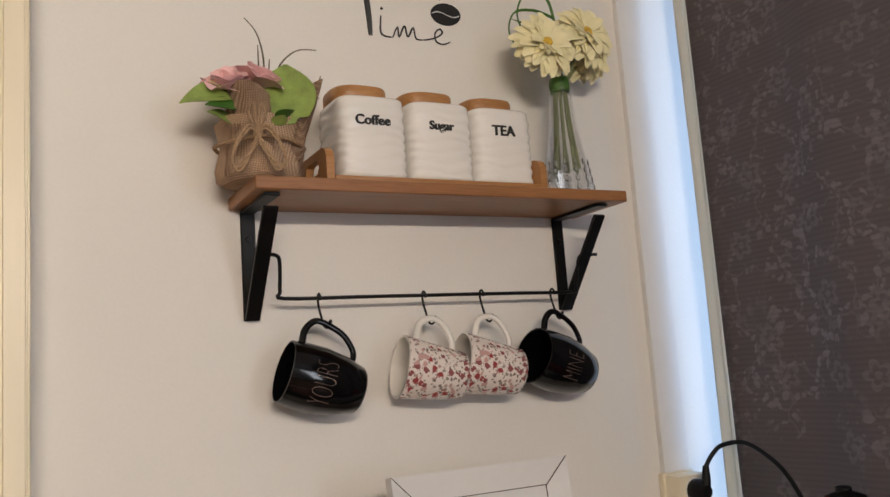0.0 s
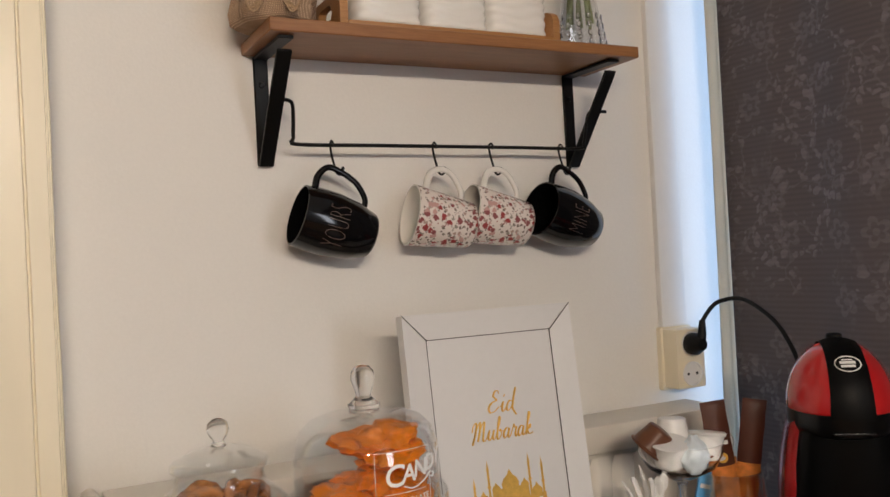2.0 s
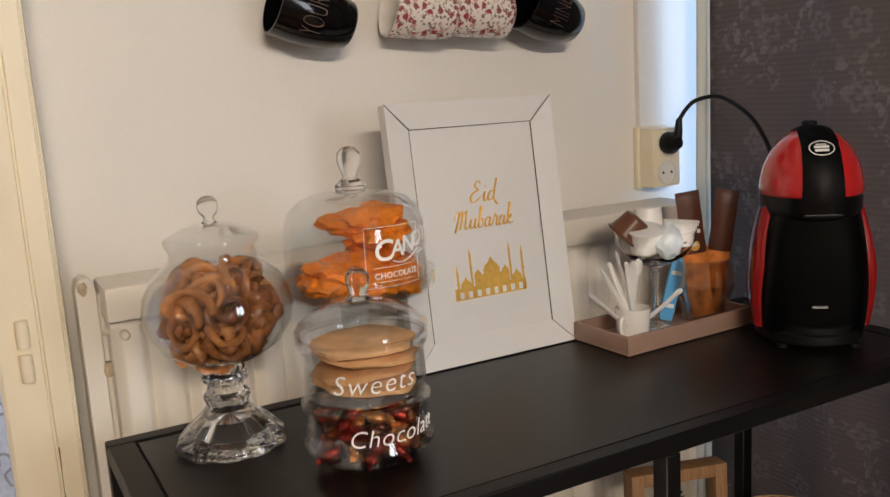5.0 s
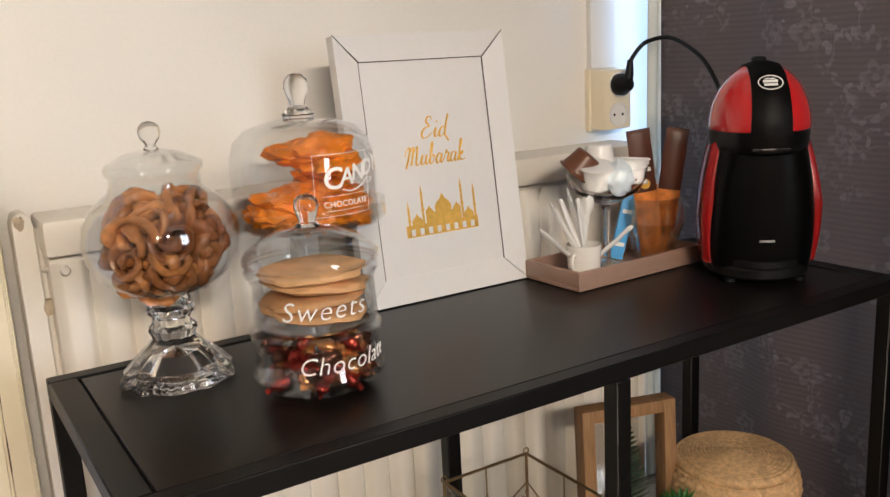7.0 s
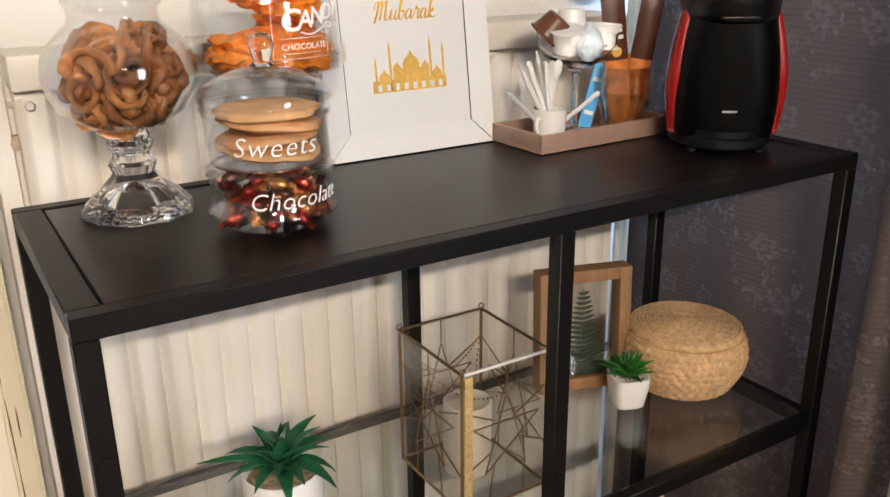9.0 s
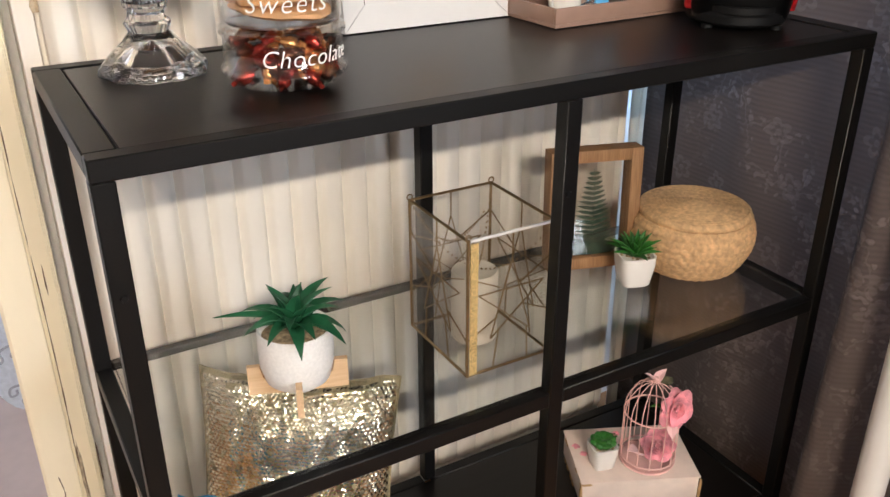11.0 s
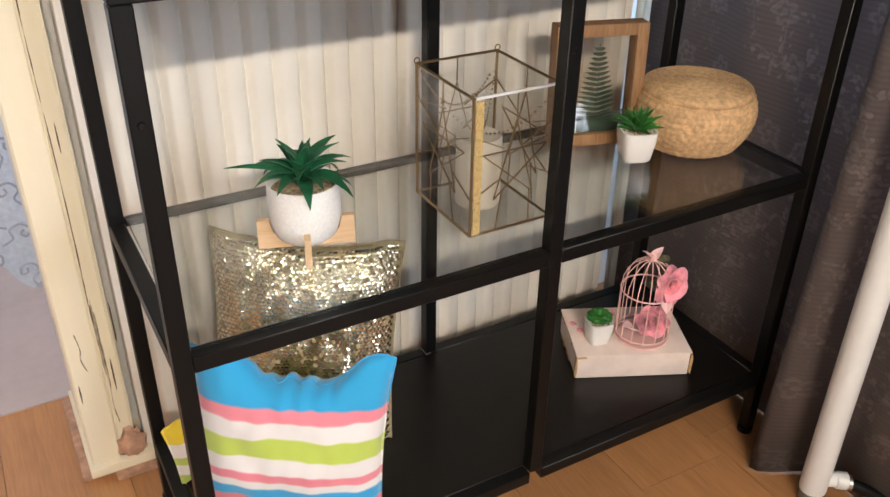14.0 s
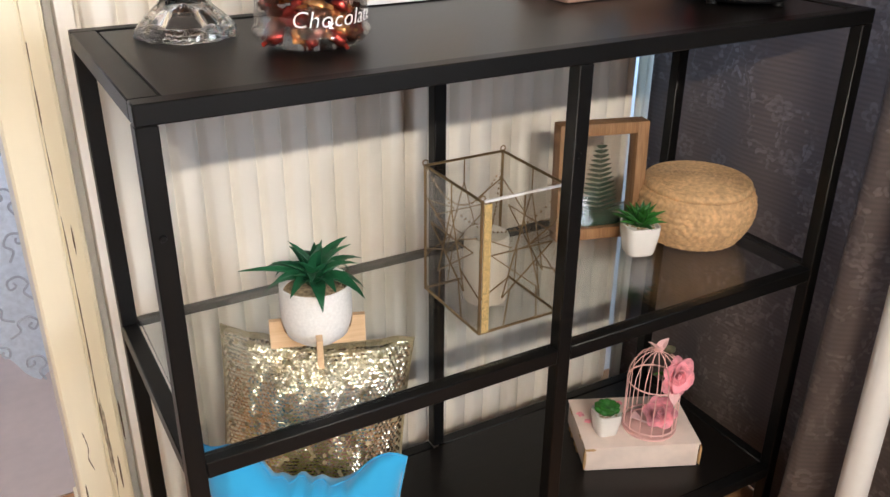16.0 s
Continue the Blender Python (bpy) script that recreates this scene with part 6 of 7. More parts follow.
def sachet_glass():
    base = on_tray(0.203, 0.058)
    g = thing("tumbler", base, "patterned clear glass tumbler holding coffee sachets", "glass")

    def dimple(a, z):
        return 1 + (0.06 * math.sin(8 * a + 170 * z) * math.sin(8 * a - 170 * z) if 0.012 < z < 0.080 else 0)

    part("glass_body", lathe(shell([(0.0008, 0.0), (0.027, 0.0), (0.031, 0.003), (0.037, 0.028), (0.0445, 0.055), (0.0435, 0.078), (0.042, 0.092)], 0.003), 96, closed=True, ripple=dimple), M["crystal"], g, smooth=15)
    for k, (x, y, turn, lean, ln, wide) in enumerate(((-0.008, -0.008, 4, -7, 0.184, 0.0175), (0.016, 0.000, -8, 8, 0.182, 0.0165), (0.002, 0.012, 12, 2, 0.098, 0.013))):
        m = base @ pose(x, y, 0.006, 0, lean, turn - 34)
        s = thing("coffee_sachet", m, "tall coffee sachet, dark brown above and orange below" if k < 2 else "shorter orange-brown coffee sachet in the tumbler", "sachet", "sachets in the tumbler")
        split = ln * 0.52 if k < 2 else ln
        for name, z0, z1, mat in (("lower_wrapper", 0.0, split, "sachet_orange"), ("upper_wrapper", split, ln, "sachet"))[:2 if k < 2 else 1]:
            rows = []
            for i in range(9):
                z = z0 + (z1 - z0) * i / 8
                puff = 0.0042 * max(0.0, math.sin(math.pi * min(1, z / ln))) ** 0.5
                w = wide * (1 - 0.02 * math.sin(z * 160))
                rows.append([(u * w, puff * (1 - u * u) * sg + 0.0003 * sg, z) for u, sg in ((-1, 1), (-0.5, 1), (0, 1), (0.5, 1), (1, 1), (0.5, -1), (0, -1), (-0.5, -1), (-1, 1))])
            part(name, sheet(rows), M[mat], s, smooth=50)
        part("crimp", box(-wide, wide, -0.0005, 0.0005, ln - 0.010, ln + 0.004), M["sachet" if k < 2 else "sachet_orange"], s)
        if k == 0:
            part("printed_seal", lathe([(0, 0), (0.0075, 0), (0.0075, 0.0008), (0, 0.0010)], 20, m=pose(0, -0.0046, 0.108, 90)), M["gold"], s, "round gold printed seal")
            for wd, zz in ((0.020, 0.136), (0.022, 0.126)):
                part("print_bar", box(-wd / 2, wd / 2, -0.0052, -0.0036, zz, zz + 0.0055, 0.0004), M["white_ink"], s, "white printed bar")
    blue = thing("blue_packet", on_tray(0.152, 0.085) @ pose(0, 0, 0.001, 0, 14, -30), "thin bright blue packet with pale stripes behind the glasses", "packet")
    part("packet_body", box(-0.010, 0.010, -0.004, 0.004, 0.0, 0.098, 0.001), M["blue_card"], blue)
    for zz in (0.020, 0.070):
        part("stripe", box(-0.007, 0.007, -0.0046, -0.0041, zz, zz + 0.006), M["white_ink"], blue)
    solid("white_ring", lathe([(0.007, 0), (0.012, 0), (0.0125, 0.006), (0.012, 0.012), (0.007, 0.012)], 28, closed=True), M["white_plastic"], "white plastic ring between the sachets and the machine", "ring", m=TRAY @ pose(0.222, 0.09, 0.130, 80, 0, 20))


def coffee_machine():
    """Round-shouldered red and black capsule machine, seen from its front."""
    c = Vector((0.893, 0.150))
    m = pose(c.x, c.y, TOP_Z, 0, 0, -39)
    k = thing("coffee_machine", m, "red and black capsule coffee machine on the shelf unit", "coffee machine")
    blk, red = M["black_plastic"], M["red_plastic"]

    def outline(z):
        """Half width of the whole body at a height."""
        return 0.0620 + 0.0165 * math.sin(math.pi * min(1, (z + 0.030) / 0.215)) ** 0.9

    part("base", lathe([(0, 0), (0.066, 0), (0.070, 0.004), (0.070, 0.014), (0.066, 0.018), (0, 0.018)], 48, m=pose(0, 0, 0.004) @ Matrix.Diagonal((0.98, 1.15, 1, 1))), blk, k)
    for s in (-1, 1):
        part("foot", lathe([(0, 0), (0.008, 0), (0.008, 0.005), (0, 0.005)], 16, m=pose(s * 0.045, -0.055, 0)), blk, k)
    # black column, bowed towards the front
    rows = []
    for i in range(22):
        z = 0.012 + 0.190 * i / 21
        w = outline(z) - 0.007
        rows.append([(w * math.sin(t), -0.066 * math.cos(t) ** 0.5 if abs(t) < 1.5 else 0.0, z) for t in (-1.5 + 3.0 * q / 18 for q in range(19))])
    part("front_column", sheet(rows, 0.004), M["gloss_black"], k, "gloss black front shield", smooth=60)
    for s in (-1, 1):
        rows = []
        for i in range(26):
            z = 0.020 + 0.185 * i / 25
            w = outline(z)
            y0 = -0.054 + 0.030 * abs(i / 25 - 0.45)
            rows.append([(s * (w - 0.018), y0 + 0.016, z), (s * (w - 0.009), y0 + 0.010, z), (s * (w - 0.002), y0 + 0.013, z), (s * w, y0 + 0.024, z), (s * (w - 0.002), 0.03, z), (s * (w - 0.012), 0.075, z), (s * (w - 0.04), 0.088, z), (0, 0.092, z)])
        part("side_panel", sheet(rows, 0.003), red, k, "glossy red curved side panel", smooth=70)
    # head: a red dome with a black strip over its middle
    head = bmesh.new()
    bmesh.ops.create_uvsphere(head, u_segments=48, v_segments=28, radius=1)
    for v in head.verts:
        z = v.co.z
        v.co = Vector((v.co.x * 0.0655, v.co.y * 0.076 - 0.004, 0.202 + (z * 0.086 if z > 0 else z * 0.012)))
    part("head", head, red, k, "glossy red domed head", smooth=60)
    strip = []
    for i in range(25):
        t = -0.08 + (math.pi * 0.86) * i / 24
        row = []
        for u in (-1, -0.5, 0, 0.5, 1):
            x = u * (0.026 - 0.004 * math.sin(t))
            q = math.sqrt(1 - (x / 0.0655) ** 2)
            row.append((x, -0.004 - 0.0775 * math.cos(t) * q, 0.202 + 0.0875 * max(math.sin(t), -0.1) * q))
        strip.append(row)
    part("top_strip", sheet(strip, 0.002), blk, k, "black strip over the head", smooth=60)
    part("top_button", lathe([(0, 0), (0.010, 0), (0.010, 0.006), (0.007, 0.008), (0, 0.008)], 20, m=pose(0, 0.008, 0.286)), blk, k)
    part("capsule_holder", lathe([(0, 0.170), (0.90, 0.170), (0.955, 0.173), (0.985, 0.182), (1.0, 0.203), (0.9, 0.206), (0, 0.206)], 64, m=pose(0, -0.002, 0) @ Matrix.Diagonal((0.0650, 0.0765, 1, 1))), M["gloss_black"], k, "black capsule holder block", smooth=40)
    part("holder_lip", box(-0.024, 0.024, -0.0785, -0.068, 0.176, 0.179, 0.001), M["gloss_black"], k)
    part("drip_tray", lathe([(0, 0), (0.046, 0), (0.050, 0.004), (0.050, 0.012), (0.044, 0.013), (0.042, 0.009), (0, 0.009)], 40, m=pose(0, -0.030, 0.018)), blk, k, "black drip tray")
    badge = pose(0, -0.0605, 0.2620, 46, 0, 0) @ Matrix.Scale(0.70, 4)
    ring = tube([(0.0215 * math.cos(t), 0.0165 * math.sin(t), 0) for t in (2 * math.pi * i / 40 for i in range(40))], 0.0011, 6, closed=True)
    b = part("badge", ring, M["white_ink"], k, "oval badge with pale bars", m=badge)
    for i, (wd, yy, hh) in enumerate(((0.018, 0.009, 0.0022), (0.026, 0.003, 0.0055), (0.024, -0.005, 0.0050))):
        part("badge_bar", box(-wd / 2, wd / 2, yy - hh / 2, yy + hh / 2, -0.0006, 0.0006), M["white_ink"], b)
    part("front_bar", box(-0.0095, 0.0095, -0.0684, -0.0655, 0.0545, 0.0572), M["grey_plastic"], k, "small grey lettering bar")
    return m


sachet_glass()
coffee_machine()


def socket_box():
    s = thing("wall_socket", pose(0.964, WALL_Y, 1.158), "ivory surface-mounted double wall socket", "wall socket")
    part("housing", box(-0.031, 0.031, -0.045, 0, -0.051, 0.050, 0.004), M["ivory"], s)
    part("lip", box(-0.036, 0.033, -0.012, 0, -0.055, 0.053, 0.003), M["ivory"], s, "cream backing plate")
    for z in (0.025, -0.026):
        part("outlet", lathe([(0.0185, 0), (0.0205, 0), (0.0205, 0.003), (0.0185, 0.003), (0.0182, 0.0010), (0.001, 0.0008), (0.001, -0.001), (0.0185, -0.001)], 32, closed=True, m=pose(0, -0.0452, z, 90)), M["white_plastic"], s, "round outlet")
        for x in (-0.0095, 0.0095):
            part("pin_hole", lathe([(0, 0), (0.0025, 0), (0.0025, 0.0008), (0, 0.0008)], 10, m=pose(x, -0.0458, z, 90)), M["ink"], s)
    d = thing("cable_duct", Matrix(), "white boxed cable duct running up the wall from the socket", "cable duct")
    part("cover", box(0.934, 0.988, WALL_Y - 0.012, WALL_Y, 1.214, 2.598, 0.002), M["white_plastic"], d)
    part("end_cap", box(0.933, 0.989, WALL_Y - 0.014, WALL_Y, 1.2115, 1.2145, 0.001), M["white_plastic"], d)
    p = thing("power_cable", Matrix(), "black plug and cable from the socket to the machine", "cable")
    bx, by, bz = 0.962, WALL_Y - 0.046, 1.183
    part("plug", lathe([(0, 0), (0.018, 0), (0.0185, 0.004), (0.0185, 0.016), (0.014, 0.022), (0.010, 0.030), (0, 0.031)], 28, m=pose(bx, by, bz, 90)), M["black_plastic"], p, "black round plug")
    part("plug_neck", tube([(bx + 0.002, by - 0.020, bz - 0.004), (bx + 0.005, by - 0.024, bz + 0.018), (bx + 0.007, by - 0.024, bz + 0.040)], [0.010, 0.0075, 0.005], 14), M["black_plastic"], p)
    pts = curve([(0.967, 0.470, 1.219), (0.985, 0.468, 1.240), (1.000, 0.458, 1.253), (1.012, 0.420, 1.256), (1.006, 0.360, 1.230), (0.996, 0.320, 1.199), (0.982, 0.285, 1.155), (0.962, 0.262, 1.10)], 8)
    part("cord", tube(pts, 0.0036, 10), M["black_plastic"], p)


socket_box()

# thick glass throws no hard shadow
for ob in scene.objects:
    if ob.type == "MESH" and ob.data.materials and ob.data.materials[0] is M["cast_glass"]:
        ob.visible_shadow = False

# ---- things on the glass shelf ----


def succulent(parent, centre, n, ln, wd, mat, rnd, lifts=(10, 80), bend=0.9):
    for i in range(n):
        t = i / max(1, n - 1)
        a = i * 137.5 + rnd.uniform(-8, 8)
        lift = lifts[0] + (lifts[1] - lifts[0]) * t + rnd.uniform(-6, 6)
        s = rnd.uniform(0.85, 1.15) * (1 - 0.25 * t)
        m = pose(*centre, 0, 0, a) @ pose(0.004, 0, 0.004 * t, 0, -lift, 0)
        part("leaf", blade(ln * s, wd * s, bend * (1.2 - 0.6 * t), 0.0016, 7, m=m, tip=0.03, cup=0.3), mat, parent)


def pebbles(parent, centre, r, rnd, n=40):
    bm = bmesh.new()
    for _ in range(n):
        a, q = rnd.uniform(0, 6.28), r * math.sqrt(rnd.random())
        blob((0.003, 0.0026, 0.0022), 0.3, 2, rnd.random() * 9, 6, bm, pose(centre[0] + q * math.cos(a), centre[1] + q * math.sin(a), centre[2] + rnd.uniform(0, 0.002)))
    part("pebble", bm, M["soil"], parent, "small beige pebbles", kind="stuff")


def potted_agave():
    rnd = random.Random(31)
    p = thing("potted_plant", pose(0.216, 0.160, GLASS_Z, 0, 0, -19), "spiky green artificial succulent in a speckled white pot", "potted plant")
    part("pot", lathe([(0.0008, 0.012), (0.028, 0.012), (0.040, 0.022), (0.0455, 0.042), (0.0465, 0.065), (0.0455, 0.092), (0.044, 0.093), (0.0425, 0.090), (0.042, 0.080), (0.0008, 0.080)], 56, closed=True), M["speckled"], p, "speckled white ceramic pot", smooth=50)
    part("soil", lathe([(0, 0.0805), (0.041, 0.0805), (0.030, 0.085), (0, 0.087)], 24), M["soil"], p)
    pebbles(p, (0, 0, 0.083), 0.038, rnd)
    for k, m in enumerate((pose(0, 0, 0), pose(0, 0, 0, 0, 0, 90))):
        bm = bmesh.new()
        for s in (-1, 1):
            pts = [(0.004 if not k else 0.0045, 0.0), (0.062, 0.0), (0.062, 0.040), (0.046, 0.040), (0.043, 0.024), (0.030, 0.0115), (0.004 if not k else 0.0045, 0.0115)]
            vs = [[bm.verts.new((s * x, y, z)) for x, z in pts] for y in (-0.004, 0.004)]
            bm.faces.new(vs[0]), bm.faces.new(vs[1][::-1])
            for i in range(len(pts)):
                j = (i + 1) % len(pts)
                bm.faces.new((vs[0][i], vs[0][j], vs[1][j], vs[1][i]))
        part("stand_slat", bm, M["pale_wood"], p, "pale wooden cross stand", smooth=None, m=m)
    succulent(p, (0, 0, 0.086), 26, 0.082, 0.024, M["succulent"], rnd, (36, 92), 1.65)
    part("leaf", blade(0.088, 0.015, 0.35, 0.0016, 9, m=pose(-0.008, 0, 0.102, 0, 0, 190) @ pose(0, 0, 0, 0, -22, 0), tip=0.03), M["succulent"], p)


potted_agave()


def lantern():
    """Square glass lantern with brass edges, star wires, chains and a gold glitter strip."""
    w, d, h = 0.128, 0.150, 0.193
    l = thing("glass_lantern", pose(0.412, 0.076, GLASS_Z), "square glass lantern with brass edges, star wires and a candle", "lantern")
    br = M["brass"]
    r = 0.0022
    for x in (0, w):
        for y in (0, d):
            part("edge_bar", tube([(x, y, 0), (x, y, h)], r, 6), br, l)
            part("corner_ring", tube([(x + 0.004 * math.cos(t), y, h + 0.004 + 0.004 * math.sin(t)) for t in (2 * math.pi * k / 12 for k in range(12))], 0.001, 5, closed=True), br, l)
    for z in (0.001, h):
        for a, b in (((0, 0), (w, 0)), ((0, d), (w, d)), ((0, 0), (0, d)), ((w, 0), (w, d))):
            part("edge_bar", tube([(*a, z), (*b, z)], r * 0.9, 6), br, l)
    g = M["grey_glass"]
    for c in ((r, w - r, -0.0007, 0.0007), (r, w - r, d - 0.0007, d + 0.0007)):
        part("pane", box(c[0], c[1], c[2], c[3], r, h - r), g, l, "clear glass pane")
    for x in (0, w):
        part("pane", box(x - 0.0007, x + 0.0007, r, d - r, r, h - r), g, l, "clear glass pane")
    part("base_pane", box(r, w - r, r, d - r, 0.0006, 0.0020), g, l, "glass base")
    part("glitter_strip", box(0.0025, 0.0135, -0.0024, -0.0009, 0.002, h - 0.004), M["glitter"], l, "gold glitter strip")
    part("pale_strip", box(w - 0.0055, w - 0.001, -0.0024, -0.0009, 0.002, h - 0.004), M["ivory"], l, "pale edge strip")
    part("pale_strip", box(0.002, w - 0.002, -0.0030, -0.0005, h - 0.001, h + 0.0024), M["white_paint"], l, "white top edge strip")

    def star(turn, off, width):
        pts = [(0.5 * math.sin(2 * math.pi * (k * 2) / 5), 0.5 * math.cos(2 * math.pi * (k * 2) / 5)) for k in range(5)]
        bm = bmesh.new()
        cx, cz = width * 0.5, h * 0.50
        lines = []
        for k in range(5):
            lines.append((pts[k], pts[(k + 1) % 5]))
        for (a, b), (c, e) in lines:
            tube([(cx + a * width * 0.80, 0, cz + b * h * 0.62), (cx + c * width * 0.80, 0, cz + e * h * 0.62)], 0.0010, 4, bm)
        for a, b in (((0.0, 0.28), (0.34, 0.40)), ((1.0, 0.34), (0.62, 0.46)), ((0.06, 0.72), (0.36, 0.62)), ((1.0, 0.78), (0.60, 0.62)), ((0.30, 0.02), (0.36, 0.30)), ((0.72, 0.0), (0.70, 0.26)), ((0.5, 0.82), (0.5, 1.0))):
            tube([(a[0] * width, 0, a[1] * h), (b[0] * width, 0, b[1] * h)], 0.0010, 4, bm)
        part("star_wire", bm, br, l, "thin brass star wires", m=turn)

    star(pose(0, -0.0012, 0), 0, w)
    star(pose(0, d + 0.0012, 0), 0, w)
    star(pose(-0.0012, 0, 0, 0, 0, 90), 0, d)
    star(pose(w + 0.0012, 0, 0, 0, 0, 90), 0, d)
    for a, b, sag in (((0, 0), (w, d), 0.075), ((w, 0), (0, d), 0.085), ((0.0, d), (w * 0.5, d * 0.45), 0.05)):
        bm = bmesh.new()
        for k in range(34):
            t = k / 33
            blob((0.0013, 0.0013, 0.0020), 0, 1, 0, 6, bm, pose(a[0] + (b[0] - a[0]) * t, a[1] + (b[1] - a[1]) * t, h - sag * 4 * t * (1 - t), 0, 35 if k % 2 else -35, 0))
        part("chain", bm, br, l, "thin brass hanging chain")
    solid("candle", lathe([(0, 0), (0.031, 0), (0.032, 0.002), (0.032, 0.098), (0.030, 0.101), (0.022, 0.098), (0, 0.097)], 40), M["wax"], "thick white pillar candle inside the glass lantern", "candle", m=pose(0.474, 0.160, GLASS_Z + 0.0022))


lantern()


def fern_frame():
    f = thing("fern_frame", pose(0.675, 0.262, GLASS_Z, -3, 0, -17), "raw oak double-glass frame holding a pressed fern", "picture frame")
    w, h, t, b = 0.150, 0.196, 0.032, 0.019
    for c in ((0, b, 0, h), (w - b, w, 0, h), (b, w - b, 0, b), (b, w - b, h - b, h)):
        part("frame_side", box(c[0], c[1], 0, t, c[2], c[3], 0.0012), M["oak"], f)
    for y in (0.008, 0.022):
        part("pane", box(b, w - b, y, y + 0.0015, b, h - b), M["grey_glass"], f, "clear glass pane")
    bm = tube(curve([(w / 2, 0.015, b + 0.004), (w / 2 + 0.003, 0.015, 0.09), (w / 2 + 0.001, 0.015, h - b - 0.014)], 6), 0.0008, 5)
    for i in range(15):
        z = b + 0.020 + 0.0082 * i
        ln = 0.040 * (1 - i / 17) ** 0.8
        for s in (0, 180):
            blade(ln, 0.0062, 0.25, 0.0005, 5, bm, pose(w / 2 + 0.002, 0.015, z, 0, -12 if not s else 192, 0) @ pose(0, 0, 0, 90, 0, 0), cup=0)
    part("fern", bm, M["fern"], f, "dark pressed fern frond")
    # dark bar along the foot, modelled in place of a reflection in the glass
    part("moss", blob((0.05, 0.004, 0.012), 0.4, 4, 2, 16, m=pose(w / 2, 0.015, b + 0.008)), M["fern"], f)


fern_frame()


def square_pot(name, m, size, height, label, leafy):
    rnd = random.Random(int(size * 1e4))
    p = thing(name, m, label, "potted plant")

    def sq(a, z):
        return squarish(a, 4.5)

    k = size / 2
    part("pot", lathe([(0.0006, 0), (k * 0.72, 0), (k * 0.80, height * 0.06), (k * 0.98, height * 0.7), (k, height), (k - 0.003, height), (k - 0.004, height * 0.86), (0.0006, height * 0.86)], 48, closed=True, ripple=sq), M["ceramic"], p, "white square pot", smooth=50)
    pebbles(p, (0, 0, height * 0.87), k * 0.8, rnd, 26)
    leafy(p, rnd)


square_pot("potted_plant", pose(0.772, 0.172, GLASS_Z, 0, 0, -20), 0.056, 0.050, "small green artificial succulent in a white square pot",
           lambda p, rnd: succulent(p, (0, 0, 0.045), 30, 0.042, 0.013, M["bright_leaf"], rnd, (22, 86), 0.4))


def basket():
    """Round lidded basket of coiled and plaited seagrass."""
    b = thing("lidded_basket", pose(0.897, 0.182, GLASS_Z), "round golden seagrass basket with a flat coiled lid", "basket")

    def plait(a, z):
        return 1 + 0.020 * math.sin(34 * a + (math.pi if int(z / 0.0105) % 2 else 0)) + 0.004 * math.sin(90 * a + 300 * z)

    prof = [(0.0, 0.0), (0.055, 0.0)]
    for i in range(0, 45):
        t = i / 44
        z = 0.001 + 0.088 * t
        r = 0.060 + 0.036 * math.sin(math.pi * min(1, 0.10 + 0.62 * t)) ** 0.9
        prof.append((r + 0.0016 * abs(math.sin(z / 0.0105 * math.pi)), z))
    part("body", lathe(prof + [(0.080, 0.090), (0, 0.090)], 128, ripple=plait), M["seagrass"], b, "plaited body", smooth=60)
    lid = [(0.086, 0.0885), (0.0885, 0.092), (0.0875, 0.097)]
    n = 15
    for i in range(n * 4):
        t = i / (n * 4)
        r = 0.0865 * (1 - t)
        lid.append((max(r, 0.0005), 0.0985 + 0.010 * (1 - (r / 0.0865) ** 2) + 0.0016 * abs(math.sin(math.pi * i / 4))))

    def coil(a, z):
        return 1 + 0.006 * math.sin(46 * a + 900 * z)

    part("lid", lathe(lid + [(0, 0.110)], 96, ripple=coil), M["seagrass"], b, "flat coiled lid", smooth=60)


basket()

# ---- things on the bottom shelf ----


